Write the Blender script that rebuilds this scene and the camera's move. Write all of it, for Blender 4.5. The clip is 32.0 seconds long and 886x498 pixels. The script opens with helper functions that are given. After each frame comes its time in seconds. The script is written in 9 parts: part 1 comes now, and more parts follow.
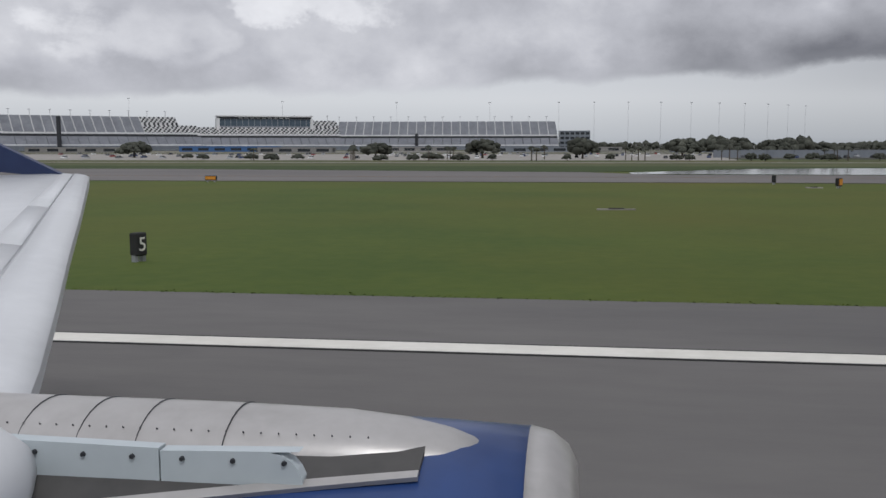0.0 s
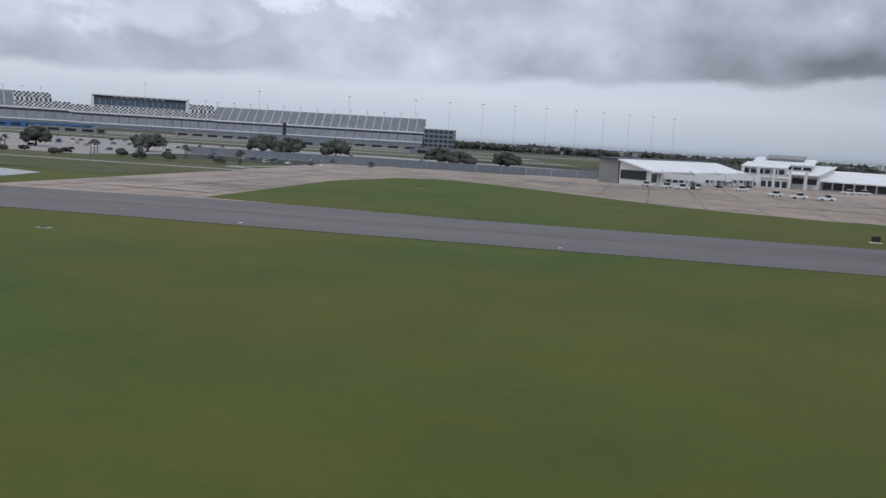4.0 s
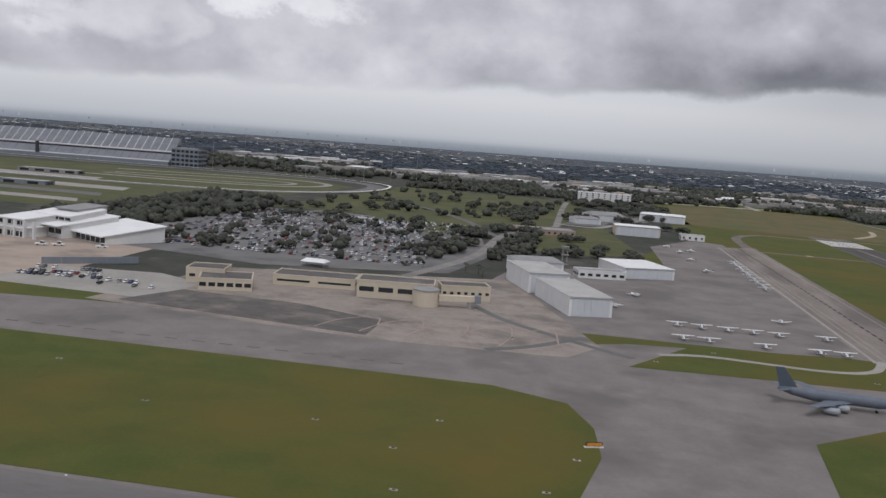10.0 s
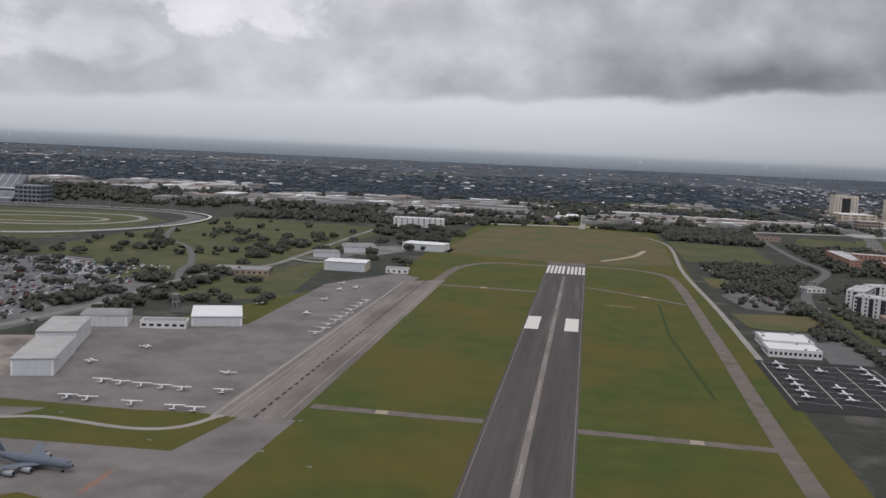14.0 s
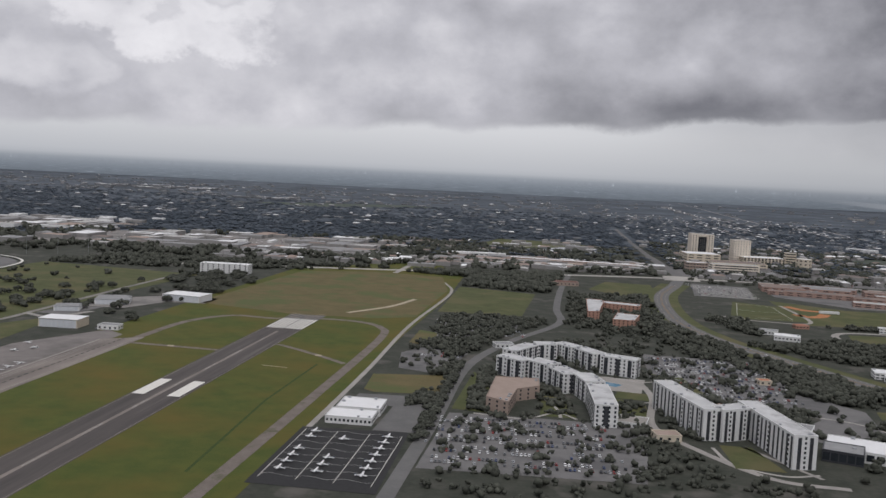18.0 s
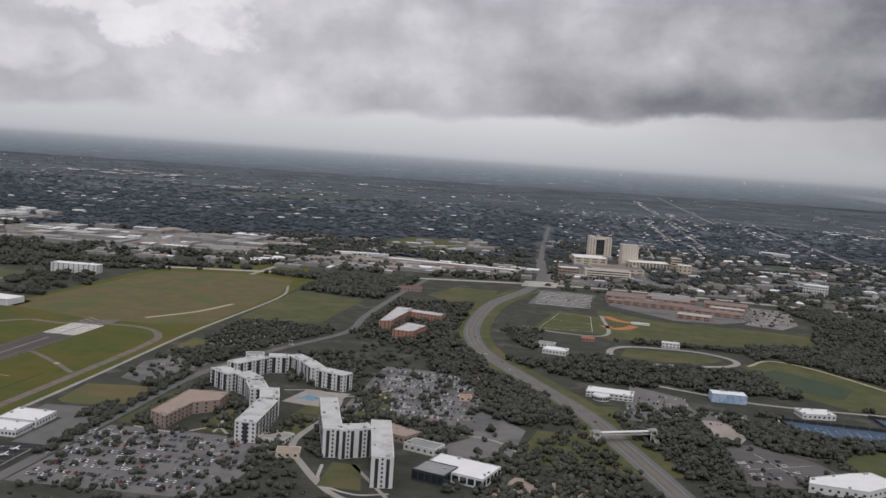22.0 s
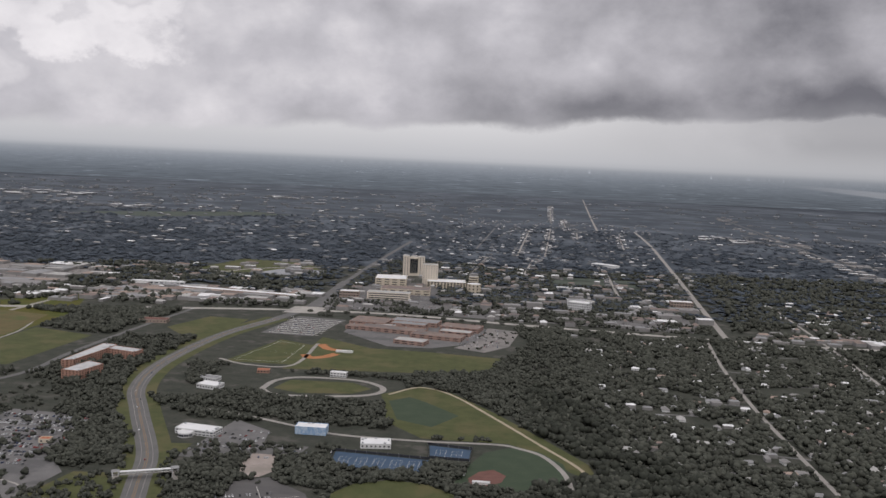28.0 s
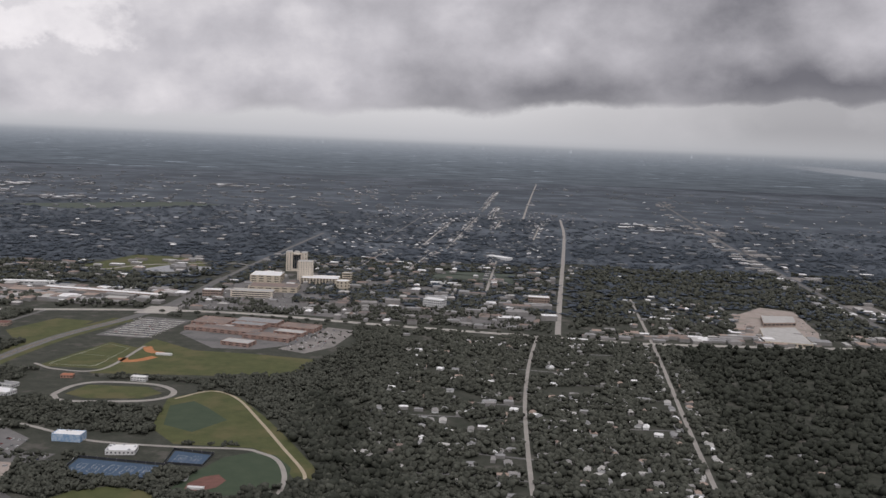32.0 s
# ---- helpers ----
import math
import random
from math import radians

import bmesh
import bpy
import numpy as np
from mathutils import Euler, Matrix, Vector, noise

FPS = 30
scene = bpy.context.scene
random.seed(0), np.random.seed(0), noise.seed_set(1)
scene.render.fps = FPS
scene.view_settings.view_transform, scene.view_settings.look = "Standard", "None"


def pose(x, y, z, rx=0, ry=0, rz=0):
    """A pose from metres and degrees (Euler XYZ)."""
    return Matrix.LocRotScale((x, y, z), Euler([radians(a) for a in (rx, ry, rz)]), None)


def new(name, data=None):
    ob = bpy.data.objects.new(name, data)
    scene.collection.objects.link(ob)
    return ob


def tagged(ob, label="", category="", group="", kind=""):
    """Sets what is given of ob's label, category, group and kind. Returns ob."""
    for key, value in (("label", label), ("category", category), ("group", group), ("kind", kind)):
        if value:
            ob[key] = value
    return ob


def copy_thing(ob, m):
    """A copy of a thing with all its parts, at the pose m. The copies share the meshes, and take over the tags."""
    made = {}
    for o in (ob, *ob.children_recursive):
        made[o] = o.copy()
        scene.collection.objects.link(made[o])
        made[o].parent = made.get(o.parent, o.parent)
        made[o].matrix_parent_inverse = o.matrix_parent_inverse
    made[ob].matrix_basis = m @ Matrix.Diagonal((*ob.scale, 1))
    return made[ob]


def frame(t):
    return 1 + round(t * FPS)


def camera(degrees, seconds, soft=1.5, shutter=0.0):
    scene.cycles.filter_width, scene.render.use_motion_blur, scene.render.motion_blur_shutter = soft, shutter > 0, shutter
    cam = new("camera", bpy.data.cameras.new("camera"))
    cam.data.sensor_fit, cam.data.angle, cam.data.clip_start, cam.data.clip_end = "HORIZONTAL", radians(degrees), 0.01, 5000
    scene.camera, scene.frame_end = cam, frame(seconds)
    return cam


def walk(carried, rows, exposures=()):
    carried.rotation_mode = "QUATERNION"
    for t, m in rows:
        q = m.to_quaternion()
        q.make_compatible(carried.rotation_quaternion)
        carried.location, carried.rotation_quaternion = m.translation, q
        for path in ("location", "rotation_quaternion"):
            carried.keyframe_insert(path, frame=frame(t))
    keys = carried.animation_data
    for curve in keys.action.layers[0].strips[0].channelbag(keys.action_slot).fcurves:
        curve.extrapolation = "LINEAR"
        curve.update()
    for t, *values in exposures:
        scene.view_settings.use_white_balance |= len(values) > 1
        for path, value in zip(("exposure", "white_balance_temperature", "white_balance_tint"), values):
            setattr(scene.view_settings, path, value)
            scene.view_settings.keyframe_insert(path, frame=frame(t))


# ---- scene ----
# camera path: seconds, place in metres, turn in degrees
PATH = (
    (0.0, 0.00, 0.00, 2.71, 83.62, 0.08, 7.80),
    (0.5, 17.33, 0.29, 2.72, 83.81, -0.19, 8.47),
    (1.0, 34.65, 0.58, 2.86, 84.04, -0.60, 9.10),
    (1.5, 52.18, 0.84, 3.10, 84.08, -1.11, 9.33),
    (2.0, 69.62, 1.11, 3.57, 83.75, -1.16, 9.05),
    (2.5, 87.09, 1.40, 4.25, 83.47, -1.47, 9.00),
    (4.5, 157.35, 2.70, 9.08, 83.14, -3.68, 10.25),
    (5.0, 174.99, 3.06, 10.81, 83.52, -2.88, 10.04),
    (5.5, 192.68, 3.45, 12.79, 83.25, -2.67, 10.06),
    (6.0, 210.32, 3.87, 15.00, 83.28, -2.84, 9.90),
    (6.5, 227.89, 4.33, 17.31, 83.15, -2.97, 9.75),
    (7.0, 245.50, 4.85, 19.80, 83.74, -3.24, 9.54),
    (7.5, 263.21, 5.40, 22.45, 84.03, -3.70, 9.88),
    (8.0, 280.96, 5.88, 25.19, 84.35, -3.63, 9.95),
    (8.5, 298.75, 6.28, 28.01, 84.02, -3.57, 10.12),
    (9.0, 316.51, 6.56, 30.97, 84.15, -3.79, 9.93),
    (9.5, 333.93, 6.81, 34.07, 83.90, -4.24, 9.88),
    (10.0, 351.22, 7.00, 37.15, 83.36, -4.27, 9.66),
    (10.5, 368.58, 7.10, 40.07, 83.42, -4.43, 9.44),
    (11.0, 385.94, 7.18, 42.96, 83.53, -4.54, 9.13),
    (11.5, 403.28, 7.26, 45.87, 83.20, -4.39, 9.02),
    (12.0, 420.64, 7.39, 48.93, 83.22, -4.00, 9.07),
    (12.5, 438.01, 7.45, 52.09, 83.31, -4.04, 9.02),
    (13.0, 455.26, 7.35, 55.33, 83.62, -3.51, 9.38),
    (13.5, 472.51, 7.09, 58.57, 83.65, -2.52, 9.61),
    (14.0, 489.83, 6.75, 61.87, 83.86, -2.57, 9.13),
    (14.5, 507.09, 6.33, 65.25, 84.98, -4.46, 9.61),
    (16.5, 576.81, 4.16, 79.24, 85.11, -3.45, 8.42),
    (17.0, 594.37, 3.57, 82.75, 85.47, -3.47, 8.03),
    (17.5, 611.98, 2.96, 86.23, 85.66, -3.14, 7.69),
    (18.0, 629.67, 2.36, 89.68, 85.32, -2.82, 7.51),
    (18.5, 647.54, 1.79, 93.11, 85.36, -3.07, 7.10),
    (19.0, 665.30, 1.22, 96.48, 85.33, -3.13, 6.94),
    (19.5, 682.94, 0.65, 99.79, 84.93, -3.74, 7.16),
    (20.0, 700.45, 0.04, 103.15, 84.50, -4.11, 7.31),
    (20.5, 717.81, -0.64, 106.51, 84.17, -4.26, 7.34),
    (21.0, 735.08, -1.38, 109.90, 84.18, -4.27, 7.69),
    (21.5, 752.36, -2.21, 113.29, 84.19, -4.35, 7.89),
    (22.0, 769.67, -3.18, 116.70, 84.43, -3.91, 8.00),
    (22.5, 787.12, -4.25, 120.21, 84.30, -3.20, 7.67),
    (23.0, 804.69, -5.41, 123.80, 84.76, -3.26, 7.57),
    (23.5, 822.45, -6.63, 127.45, 85.55, -3.37, 7.14),
    (24.0, 840.38, -7.92, 131.11, 85.81, -3.01, 7.05),
    (24.5, 858.47, -9.31, 134.79, 85.58, -3.00, 6.93),
    (25.0, 876.62, -10.84, 138.47, 85.97, -3.14, 6.70),
    (25.5, 894.72, -12.52, 142.14, 86.03, -2.94, 6.56),
    (27.5, 966.85, -20.55, 156.26, 84.96, -2.03, 5.99),
    (28.0, 984.88, -22.57, 160.01, 84.62, -2.63, 6.06),
    (28.5, 1002.95, -24.58, 163.85, 84.32, -2.86, 5.79),
    (29.0, 1021.06, -26.57, 167.75, 84.35, -2.96, 5.63),
    (29.5, 1039.21, -28.54, 171.65, 84.35, -3.07, 5.51),
    (30.0, 1057.35, -30.48, 175.52, 84.25, -3.09, 5.54),
    (30.5, 1075.49, -32.38, 179.32, 84.00, -3.10, 5.38),
    (31.0, 1093.63, -34.25, 183.01, 83.98, -2.91, 5.42),
    (31.5, 1111.79, -36.07, 186.63, 83.67, -2.64, 5.17),
    (32.0, 1129.93, -37.86, 190.23, 83.46, -2.35, 4.90),
)
cam = camera(51.70, 32.0, soft=1.5)
walk(cam, [(t, pose(x, y, z, a, b, c)) for t, x, y, z, a, b, c in PATH],
     exposures=((0.0, 0.05, 6250, 11), (1.0, 0.05, 6100, 11), (2.0, 0.03, 6400, 12), (5.0, 0.08, 5550, 11), (6.0, 0.08, 5700, 11), (7.0, 0.06, 6100, 12), (9.0, 0.05, 6250, 13), (17.0, 0.05, 6350, 13), (32.0, 0.12, 6550, 15)))

# ---------------- sky and light ----------------
SUN_ELEVATION, SUN_ROTATION = radians(58), radians(200)


def build_world():
    w = bpy.data.worlds.new("sky")
    scene.world = w
    w.use_nodes = True
    nt = w.node_tree
    nt.nodes.clear()
    N, L = nt.nodes.new, nt.links.new
    out, bg = N("ShaderNodeOutputWorld"), N("ShaderNodeBackground")
    sky = N("ShaderNodeTexSky")
    sky.sky_type, sky.sun_disc = "NISHITA", False
    sky.sun_elevation, sky.sun_rotation = SUN_ELEVATION, SUN_ROTATION
    dim = N("ShaderNodeMix")
    dim.data_type, dim.blend_type = "RGBA", "MULTIPLY"
    dim.inputs[0].default_value = 1.0
    L(sky.outputs[0], dim.inputs[6])
    dim.inputs[7].default_value = (0.1, 0.1, 0.1, 1)
    # overcast layer by height above the horizon, distance with painted-in haze below it
    co, sep = N("ShaderNodeTexCoord"), N("ShaderNodeSeparateXYZ")
    L(co.outputs["Generated"], sep.inputs[0])
    ramp = N("ShaderNodeValToRGB")
    ma = N("ShaderNodeMapRange")
    ma.inputs[1].default_value, ma.inputs[2].default_value = -0.25, 1.0
    L(sep.outputs["Z"], ma.inputs[0])
    L(ma.outputs[0], ramp.inputs[0])
    cr = ramp.color_ramp
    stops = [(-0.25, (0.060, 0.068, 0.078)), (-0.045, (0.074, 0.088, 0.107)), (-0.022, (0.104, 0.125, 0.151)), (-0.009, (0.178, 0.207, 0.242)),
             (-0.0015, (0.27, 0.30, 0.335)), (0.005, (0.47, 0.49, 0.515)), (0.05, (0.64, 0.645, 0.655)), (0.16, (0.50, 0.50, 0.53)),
             (0.45, (0.62, 0.62, 0.65)), (1.0, (0.72, 0.72, 0.75))]
    while len(cr.elements) < len(stops):
        cr.elements.new(0.5)
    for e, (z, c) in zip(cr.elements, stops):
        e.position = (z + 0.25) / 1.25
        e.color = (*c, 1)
    mix = N("ShaderNodeMix")
    mix.data_type = "RGBA"
    mix.inputs[0].default_value = 0.92
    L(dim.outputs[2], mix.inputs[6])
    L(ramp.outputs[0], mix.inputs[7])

    def val(op, a, b=None):
        n = N("ShaderNodeMath")
        n.operation = op
        for k, q in enumerate((a, b)):
            if isinstance(q, (int, float)):
                n.inputs[k].default_value = q
            elif q is not None:
                L(q, n.inputs[k])
        return n.outputs[0]

    def smooth(x, lo, hi):
        n = N("ShaderNodeMapRange")
        n.interpolation_type = "SMOOTHSTEP"
        L(x, n.inputs[0])
        n.inputs[1].default_value, n.inputs[2].default_value = lo, hi
        return n.outputs[0]

    # forest and pale roofs lying flat far below the horizon, and a lagoon along the north-eastern coast
    drop = val("MAXIMUM", val("MULTIPLY", sep.outputs["Z"], -1.0), 0.004)
    flat = N("ShaderNodeCombineXYZ")
    L(val("DIVIDE", sep.outputs["X"], drop), flat.inputs[0])
    L(val("DIVIDE", sep.outputs["Y"], drop), flat.inputs[1])

    def plain(scale, detail):
        n = N("ShaderNodeTexNoise")
        n.inputs["Scale"].default_value, n.inputs["Detail"].default_value = scale, detail
        n.inputs["Roughness"].default_value = 0.65
        L(flat.outputs[0], n.inputs["Vector"])
        return n.outputs[0]

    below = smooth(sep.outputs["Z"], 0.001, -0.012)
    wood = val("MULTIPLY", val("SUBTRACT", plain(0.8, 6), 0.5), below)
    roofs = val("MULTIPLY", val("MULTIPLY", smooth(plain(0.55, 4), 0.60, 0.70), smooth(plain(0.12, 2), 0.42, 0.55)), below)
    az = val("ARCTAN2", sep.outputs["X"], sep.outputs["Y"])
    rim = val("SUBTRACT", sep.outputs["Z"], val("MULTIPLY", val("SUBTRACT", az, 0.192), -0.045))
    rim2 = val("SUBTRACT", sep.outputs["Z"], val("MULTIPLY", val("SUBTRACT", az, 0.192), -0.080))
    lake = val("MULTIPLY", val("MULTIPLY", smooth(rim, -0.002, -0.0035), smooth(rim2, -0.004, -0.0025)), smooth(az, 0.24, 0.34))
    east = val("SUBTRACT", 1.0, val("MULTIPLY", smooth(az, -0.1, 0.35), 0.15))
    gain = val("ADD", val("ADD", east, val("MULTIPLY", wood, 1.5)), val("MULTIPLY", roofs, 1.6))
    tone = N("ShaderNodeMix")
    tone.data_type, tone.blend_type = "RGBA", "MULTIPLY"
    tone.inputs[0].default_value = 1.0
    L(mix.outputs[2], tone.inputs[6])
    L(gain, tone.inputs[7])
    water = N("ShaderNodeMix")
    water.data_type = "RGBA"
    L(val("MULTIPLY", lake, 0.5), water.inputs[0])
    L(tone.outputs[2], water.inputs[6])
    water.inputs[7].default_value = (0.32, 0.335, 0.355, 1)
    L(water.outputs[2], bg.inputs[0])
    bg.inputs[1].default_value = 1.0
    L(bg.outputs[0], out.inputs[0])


build_world()
sun = new("sun", bpy.data.lights.new("sun", "SUN"))
sun.data.energy, sun.data.angle, sun.data.color = 1.1, radians(14), (1.0, 0.98, 0.95)
sun.rotation_euler = Euler((radians(90) - SUN_ELEVATION, 0, radians(20)))

# ---------------- materials ----------------
def material(name, a, b, size=4.0, rough=0.9, fine=0.6, bump=0.15, metal=0.0, c=None, csize=30.0, ccut=(0.5, 0.62), spec=0.3, island=0.0, stretch=(1, 1, 1), east=None, cut=(0.55, 0.95)):
    """Two colours mixed by coarse and fine noise, an optional third in patches, and a fine relief. Sizes in metres."""
    m = bpy.data.materials.new(name)
    m.use_nodes = True
    nt = m.node_tree
    N, L = nt.nodes.new, nt.links.new
    bs = nt.nodes["Principled BSDF"]
    bs.inputs["Roughness"].default_value, bs.inputs["Metallic"].default_value = rough, metal
    bs.inputs["Specular IOR Level"].default_value = spec
    geo, mp = N("ShaderNodeNewGeometry"), N("ShaderNodeMapping")
    L(geo.outputs["Position"], mp.inputs[0])
    mp.inputs["Scale"].default_value = stretch

    def noise_at(metres, detail):
        n = N("ShaderNodeTexNoise")
        n.inputs["Scale"].default_value, n.inputs["Detail"].default_value = 1.0 / metres, detail
        n.inputs["Roughness"].default_value = 0.6
        L(mp.outputs[0], n.inputs["Vector"])
        return n

    n1, n2 = noise_at(size, 5), noise_at(fine, 3)
    add = N("ShaderNodeMath")
    add.operation = "MULTIPLY_ADD"
    L(n2.outputs[0], add.inputs[0])
    add.inputs[1].default_value = 0.5
    L(n1.outputs[0], add.inputs[2])
    rng = N("ShaderNodeMapRange")
    rng.inputs[1].default_value, rng.inputs[2].default_value = cut
    L(add.outputs[0], rng.inputs[0])
    mx = N("ShaderNodeMix")
    mx.data_type = "RGBA"
    L(rng.outputs[0], mx.inputs[0])
    mx.inputs[6].default_value, mx.inputs[7].default_value = (*a, 1), (*b, 1)
    col = mx.outputs[2]
    if c:
        n3, r3, m3 = noise_at(csize, 4), N("ShaderNodeMapRange"), N("ShaderNodeMix")
        m3.data_type = "RGBA"
        r3.inputs[1].default_value, r3.inputs[2].default_value = ccut
        L(n3.outputs[0], r3.inputs[0])
        L(r3.outputs[0], m3.inputs[0])
        L(col, m3.inputs[6])
        m3.inputs[7].default_value = (*c, 1)
        col = m3.outputs[2]
    if east:
        # the same cover, less green towards the east of the field
        ex, re, me_ = N("ShaderNodeSeparateXYZ"), N("ShaderNodeMapRange"), N("ShaderNodeMix")
        me_.data_type, me_.blend_type = "RGBA", "MULTIPLY"
        L(geo.outputs["Position"], ex.inputs[0])
        L(ex.outputs["X"], re.inputs[0])
        re.inputs[1].default_value, re.inputs[2].default_value = 70, 260
        L(re.outputs[0], me_.inputs[0])
        L(col, me_.inputs[6])
        me_.inputs[7].default_value = (*east, 1)
        col = me_.outputs[2]
    if island:
        info, hv, r4 = N("ShaderNodeObjectInfo"), N("ShaderNodeHueSaturation"), N("ShaderNodeMapRange")
        sm = N("ShaderNodeMath")
        sm.operation = "ADD"
        fr = N("ShaderNodeMath")
        fr.operation = "FRACT"
        L(geo.outputs["Random Per Island"], sm.inputs[0])
        L(info.outputs["Random"], sm.inputs[1])
        L(sm.outputs[0], fr.inputs[0])
        L(fr.outputs[0], r4.inputs[0])
        r4.inputs[3].default_value, r4.inputs[4].default_value = 1 - island, 1 + island
        L(r4.outputs[0], hv.inputs["Value"])
        L(col, hv.inputs["Color"])
        col = hv.outputs[0]
    L(col, bs.inputs["Base Color"])
    if bump:
        bp = N("ShaderNodeBump")
        bp.inputs["Strength"].default_value, bp.inputs["Distance"].default_value = bump, 0.05
        L(n2.outputs[0], bp.inputs["Height"])
        L(bp.outputs[0], bs.inputs["Normal"])
    return m


M = {}
# blue-grey distance haze is mixed into the ground colour itself
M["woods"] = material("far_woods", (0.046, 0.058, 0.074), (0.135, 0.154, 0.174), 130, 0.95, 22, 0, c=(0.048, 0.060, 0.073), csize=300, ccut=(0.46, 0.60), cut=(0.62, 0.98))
M["scrub"] = material("town_ground", (0.030, 0.035, 0.025), (0.062, 0.063, 0.050), 12, 0.95, 2, 0.1, c=(0.105, 0.098, 0.086), csize=24, ccut=(0.56, 0.70))
M["grass"] = material("airfield_grass", (0.047, 0.078, 0.009), (0.075, 0.102, 0.013), 9, 0.95, 0.5, 0.3, c=(0.105, 0.095, 0.013), csize=48, ccut=(0.42, 0.72), east=(1.05, 0.88, 1.2))
M["lawn"] = material("lawn", (0.057, 0.067, 0.024), (0.088, 0.095, 0.037), 10, 0.95, 1.0, 0.2, c=(0.105, 0.097, 0.043), csize=30)
M["drygrass"] = material("dry_grass", (0.10, 0.085, 0.035), (0.14, 0.11, 0.05), 14, 0.95, 1.0, 0.2, c=(0.085, 0.10, 0.035), csize=30)
M["asphalt"] = material("asphalt", (0.118, 0.113, 0.109), (0.150, 0.143, 0.136), 8, 0.9, 0.4, 0.2, c=(0.098, 0.095, 0.093), csize=18, stretch=(0.3, 1, 1))
M["dark_asphalt"] = material("dark_asphalt", (0.098, 0.094, 0.092), (0.125, 0.119, 0.114), 8, 0.9, 0.4, 0.2, c=(0.085, 0.082, 0.081), csize=22, stretch=(0.25, 1, 1))
M["ramp"] = material("ramp_asphalt", (0.170, 0.154, 0.143), (0.215, 0.195, 0.181), 7, 0.9, 0.6, 0.15, c=(0.138, 0.126, 0.117), csize=18, ccut=(0.47, 0.64))
M["concrete"] = material("apron_concrete", (0.315, 0.252, 0.203), (0.395, 0.323, 0.265), 9, 0.9, 0.8, 0.15, c=(0.245, 0.205, 0.172), csize=20)
M["road"] = material("road_asphalt", (0.115, 0.114, 0.11), (0.15, 0.146, 0.14), 10, 0.9, 1, 0.1)
M["paleroad"] = material("pale_road", (0.26, 0.245, 0.225), (0.34, 0.32, 0.29), 10, 0.9, 1, 0.1)
M["sand"] = material("bare_sand", (0.33, 0.28, 0.20), (0.42, 0.36, 0.27), 8, 0.95, 1, 0.1)
M["clay"] = material("infield_clay", (0.36, 0.15, 0.065), (0.44, 0.20, 0.09), 8, 0.95, 1, 0.1)
M["white_paint"] = material("white_paint", (0.62, 0.60, 0.54), (0.72, 0.70, 0.64), 1.2, 0.8, 0.2, 0.05)
M["yellow_paint"] = material("yellow_paint", (0.55, 0.21, 0.025), (0.62, 0.27, 0.04), 1.2, 0.8, 0.2, 0.05)
M["red_paint"] = material("red_paint", (0.42, 0.06, 0.06), (0.50, 0.10, 0.09), 1.2, 0.8, 0.2, 0.05)
M["black_paint"] = material("black_paint", (0.02, 0.02, 0.02), (0.03, 0.03, 0.03), 1.2, 0.8, 0.2, 0.05)
M["white_metal"] = material("white_metal", (0.66, 0.66, 0.65), (0.74, 0.74, 0.73), 5, 0.55, 0.5, 0.03)
M["white_roof"] = material("white_roof", (0.70, 0.70, 0.69), (0.78, 0.78, 0.77), 6, 0.6, 0.7, 0.05)
M["grey_roof"] = material("grey_roof", (0.22, 0.22, 0.22), (0.30, 0.30, 0.295), 6, 0.8, 0.7, 0.05)
M["cream_wall"] = material("cream_wall", (0.50, 0.44, 0.34), (0.57, 0.50, 0.40), 6, 0.85, 0.7, 0.05)
M["white_wall"] = material("white_wall", (0.60, 0.60, 0.59), (0.68, 0.68, 0.66), 6, 0.85, 0.7, 0.05)
M["brick"] = material("brick_wall", (0.33, 0.185, 0.135), (0.41, 0.245, 0.185), 5, 0.9, 0.5, 0.1)
M["tan"] = material("tan_wall", (0.29, 0.225, 0.185), (0.35, 0.275, 0.23), 5, 0.9, 0.5, 0.1)
M["dark_glass"] = material("dark_glass", (0.018, 0.022, 0.027), (0.03, 0.035, 0.042), 6, 0.15, 2, 0, spec=0.6)
M["water"] = material("pond_water", (0.035, 0.045, 0.05), (0.05, 0.06, 0.065), 20, 0.08, 1.5, 0.02, spec=0.6)
M["leaf"] = material("leaves", (0.05175, 0.05635, 0.046), (0.08165, 0.08395, 0.06785), 3, 0.95, 0.5, 0.2, island=0.3, spec=0.1)
# darker than the other leaves, with cloud shadow partly put into the colour
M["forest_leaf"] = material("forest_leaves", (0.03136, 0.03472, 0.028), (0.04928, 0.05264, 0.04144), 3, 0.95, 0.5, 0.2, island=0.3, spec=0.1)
M["far_meadow"] = material("far_meadow", (0.060, 0.076, 0.060), (0.082, 0.096, 0.075), 30, 0.95, 6, 0)
M["school_roof"] = material("salmon_roof", (0.19, 0.145, 0.122), (0.265, 0.205, 0.175), 6, 0.9, 0.8, 0.05, c=(0.17, 0.15, 0.14), csize=16)
M["pale_concrete"] = material("pale_concrete", (0.34, 0.32, 0.29), (0.42, 0.40, 0.36), 9, 0.9, 1, 0.1, c=(0.28, 0.265, 0.245), csize=20)
M["dark_roof"] = material("dark_felt_roof", (0.085, 0.078, 0.075), (0.13, 0.12, 0.115), 5, 0.9, 0.6, 0.1, c=(0.17, 0.16, 0.15), csize=9, ccut=(0.55, 0.7))
M["bark"] = material("bark", (0.07, 0.055, 0.042), (0.11, 0.09, 0.07), 1, 0.95, 0.2, 0.3)
M["seat_grey"] = material("grandstand_seats", (0.25, 0.26, 0.285), (0.34, 0.35, 0.375), 8, 0.85, 1.5, 0.05)
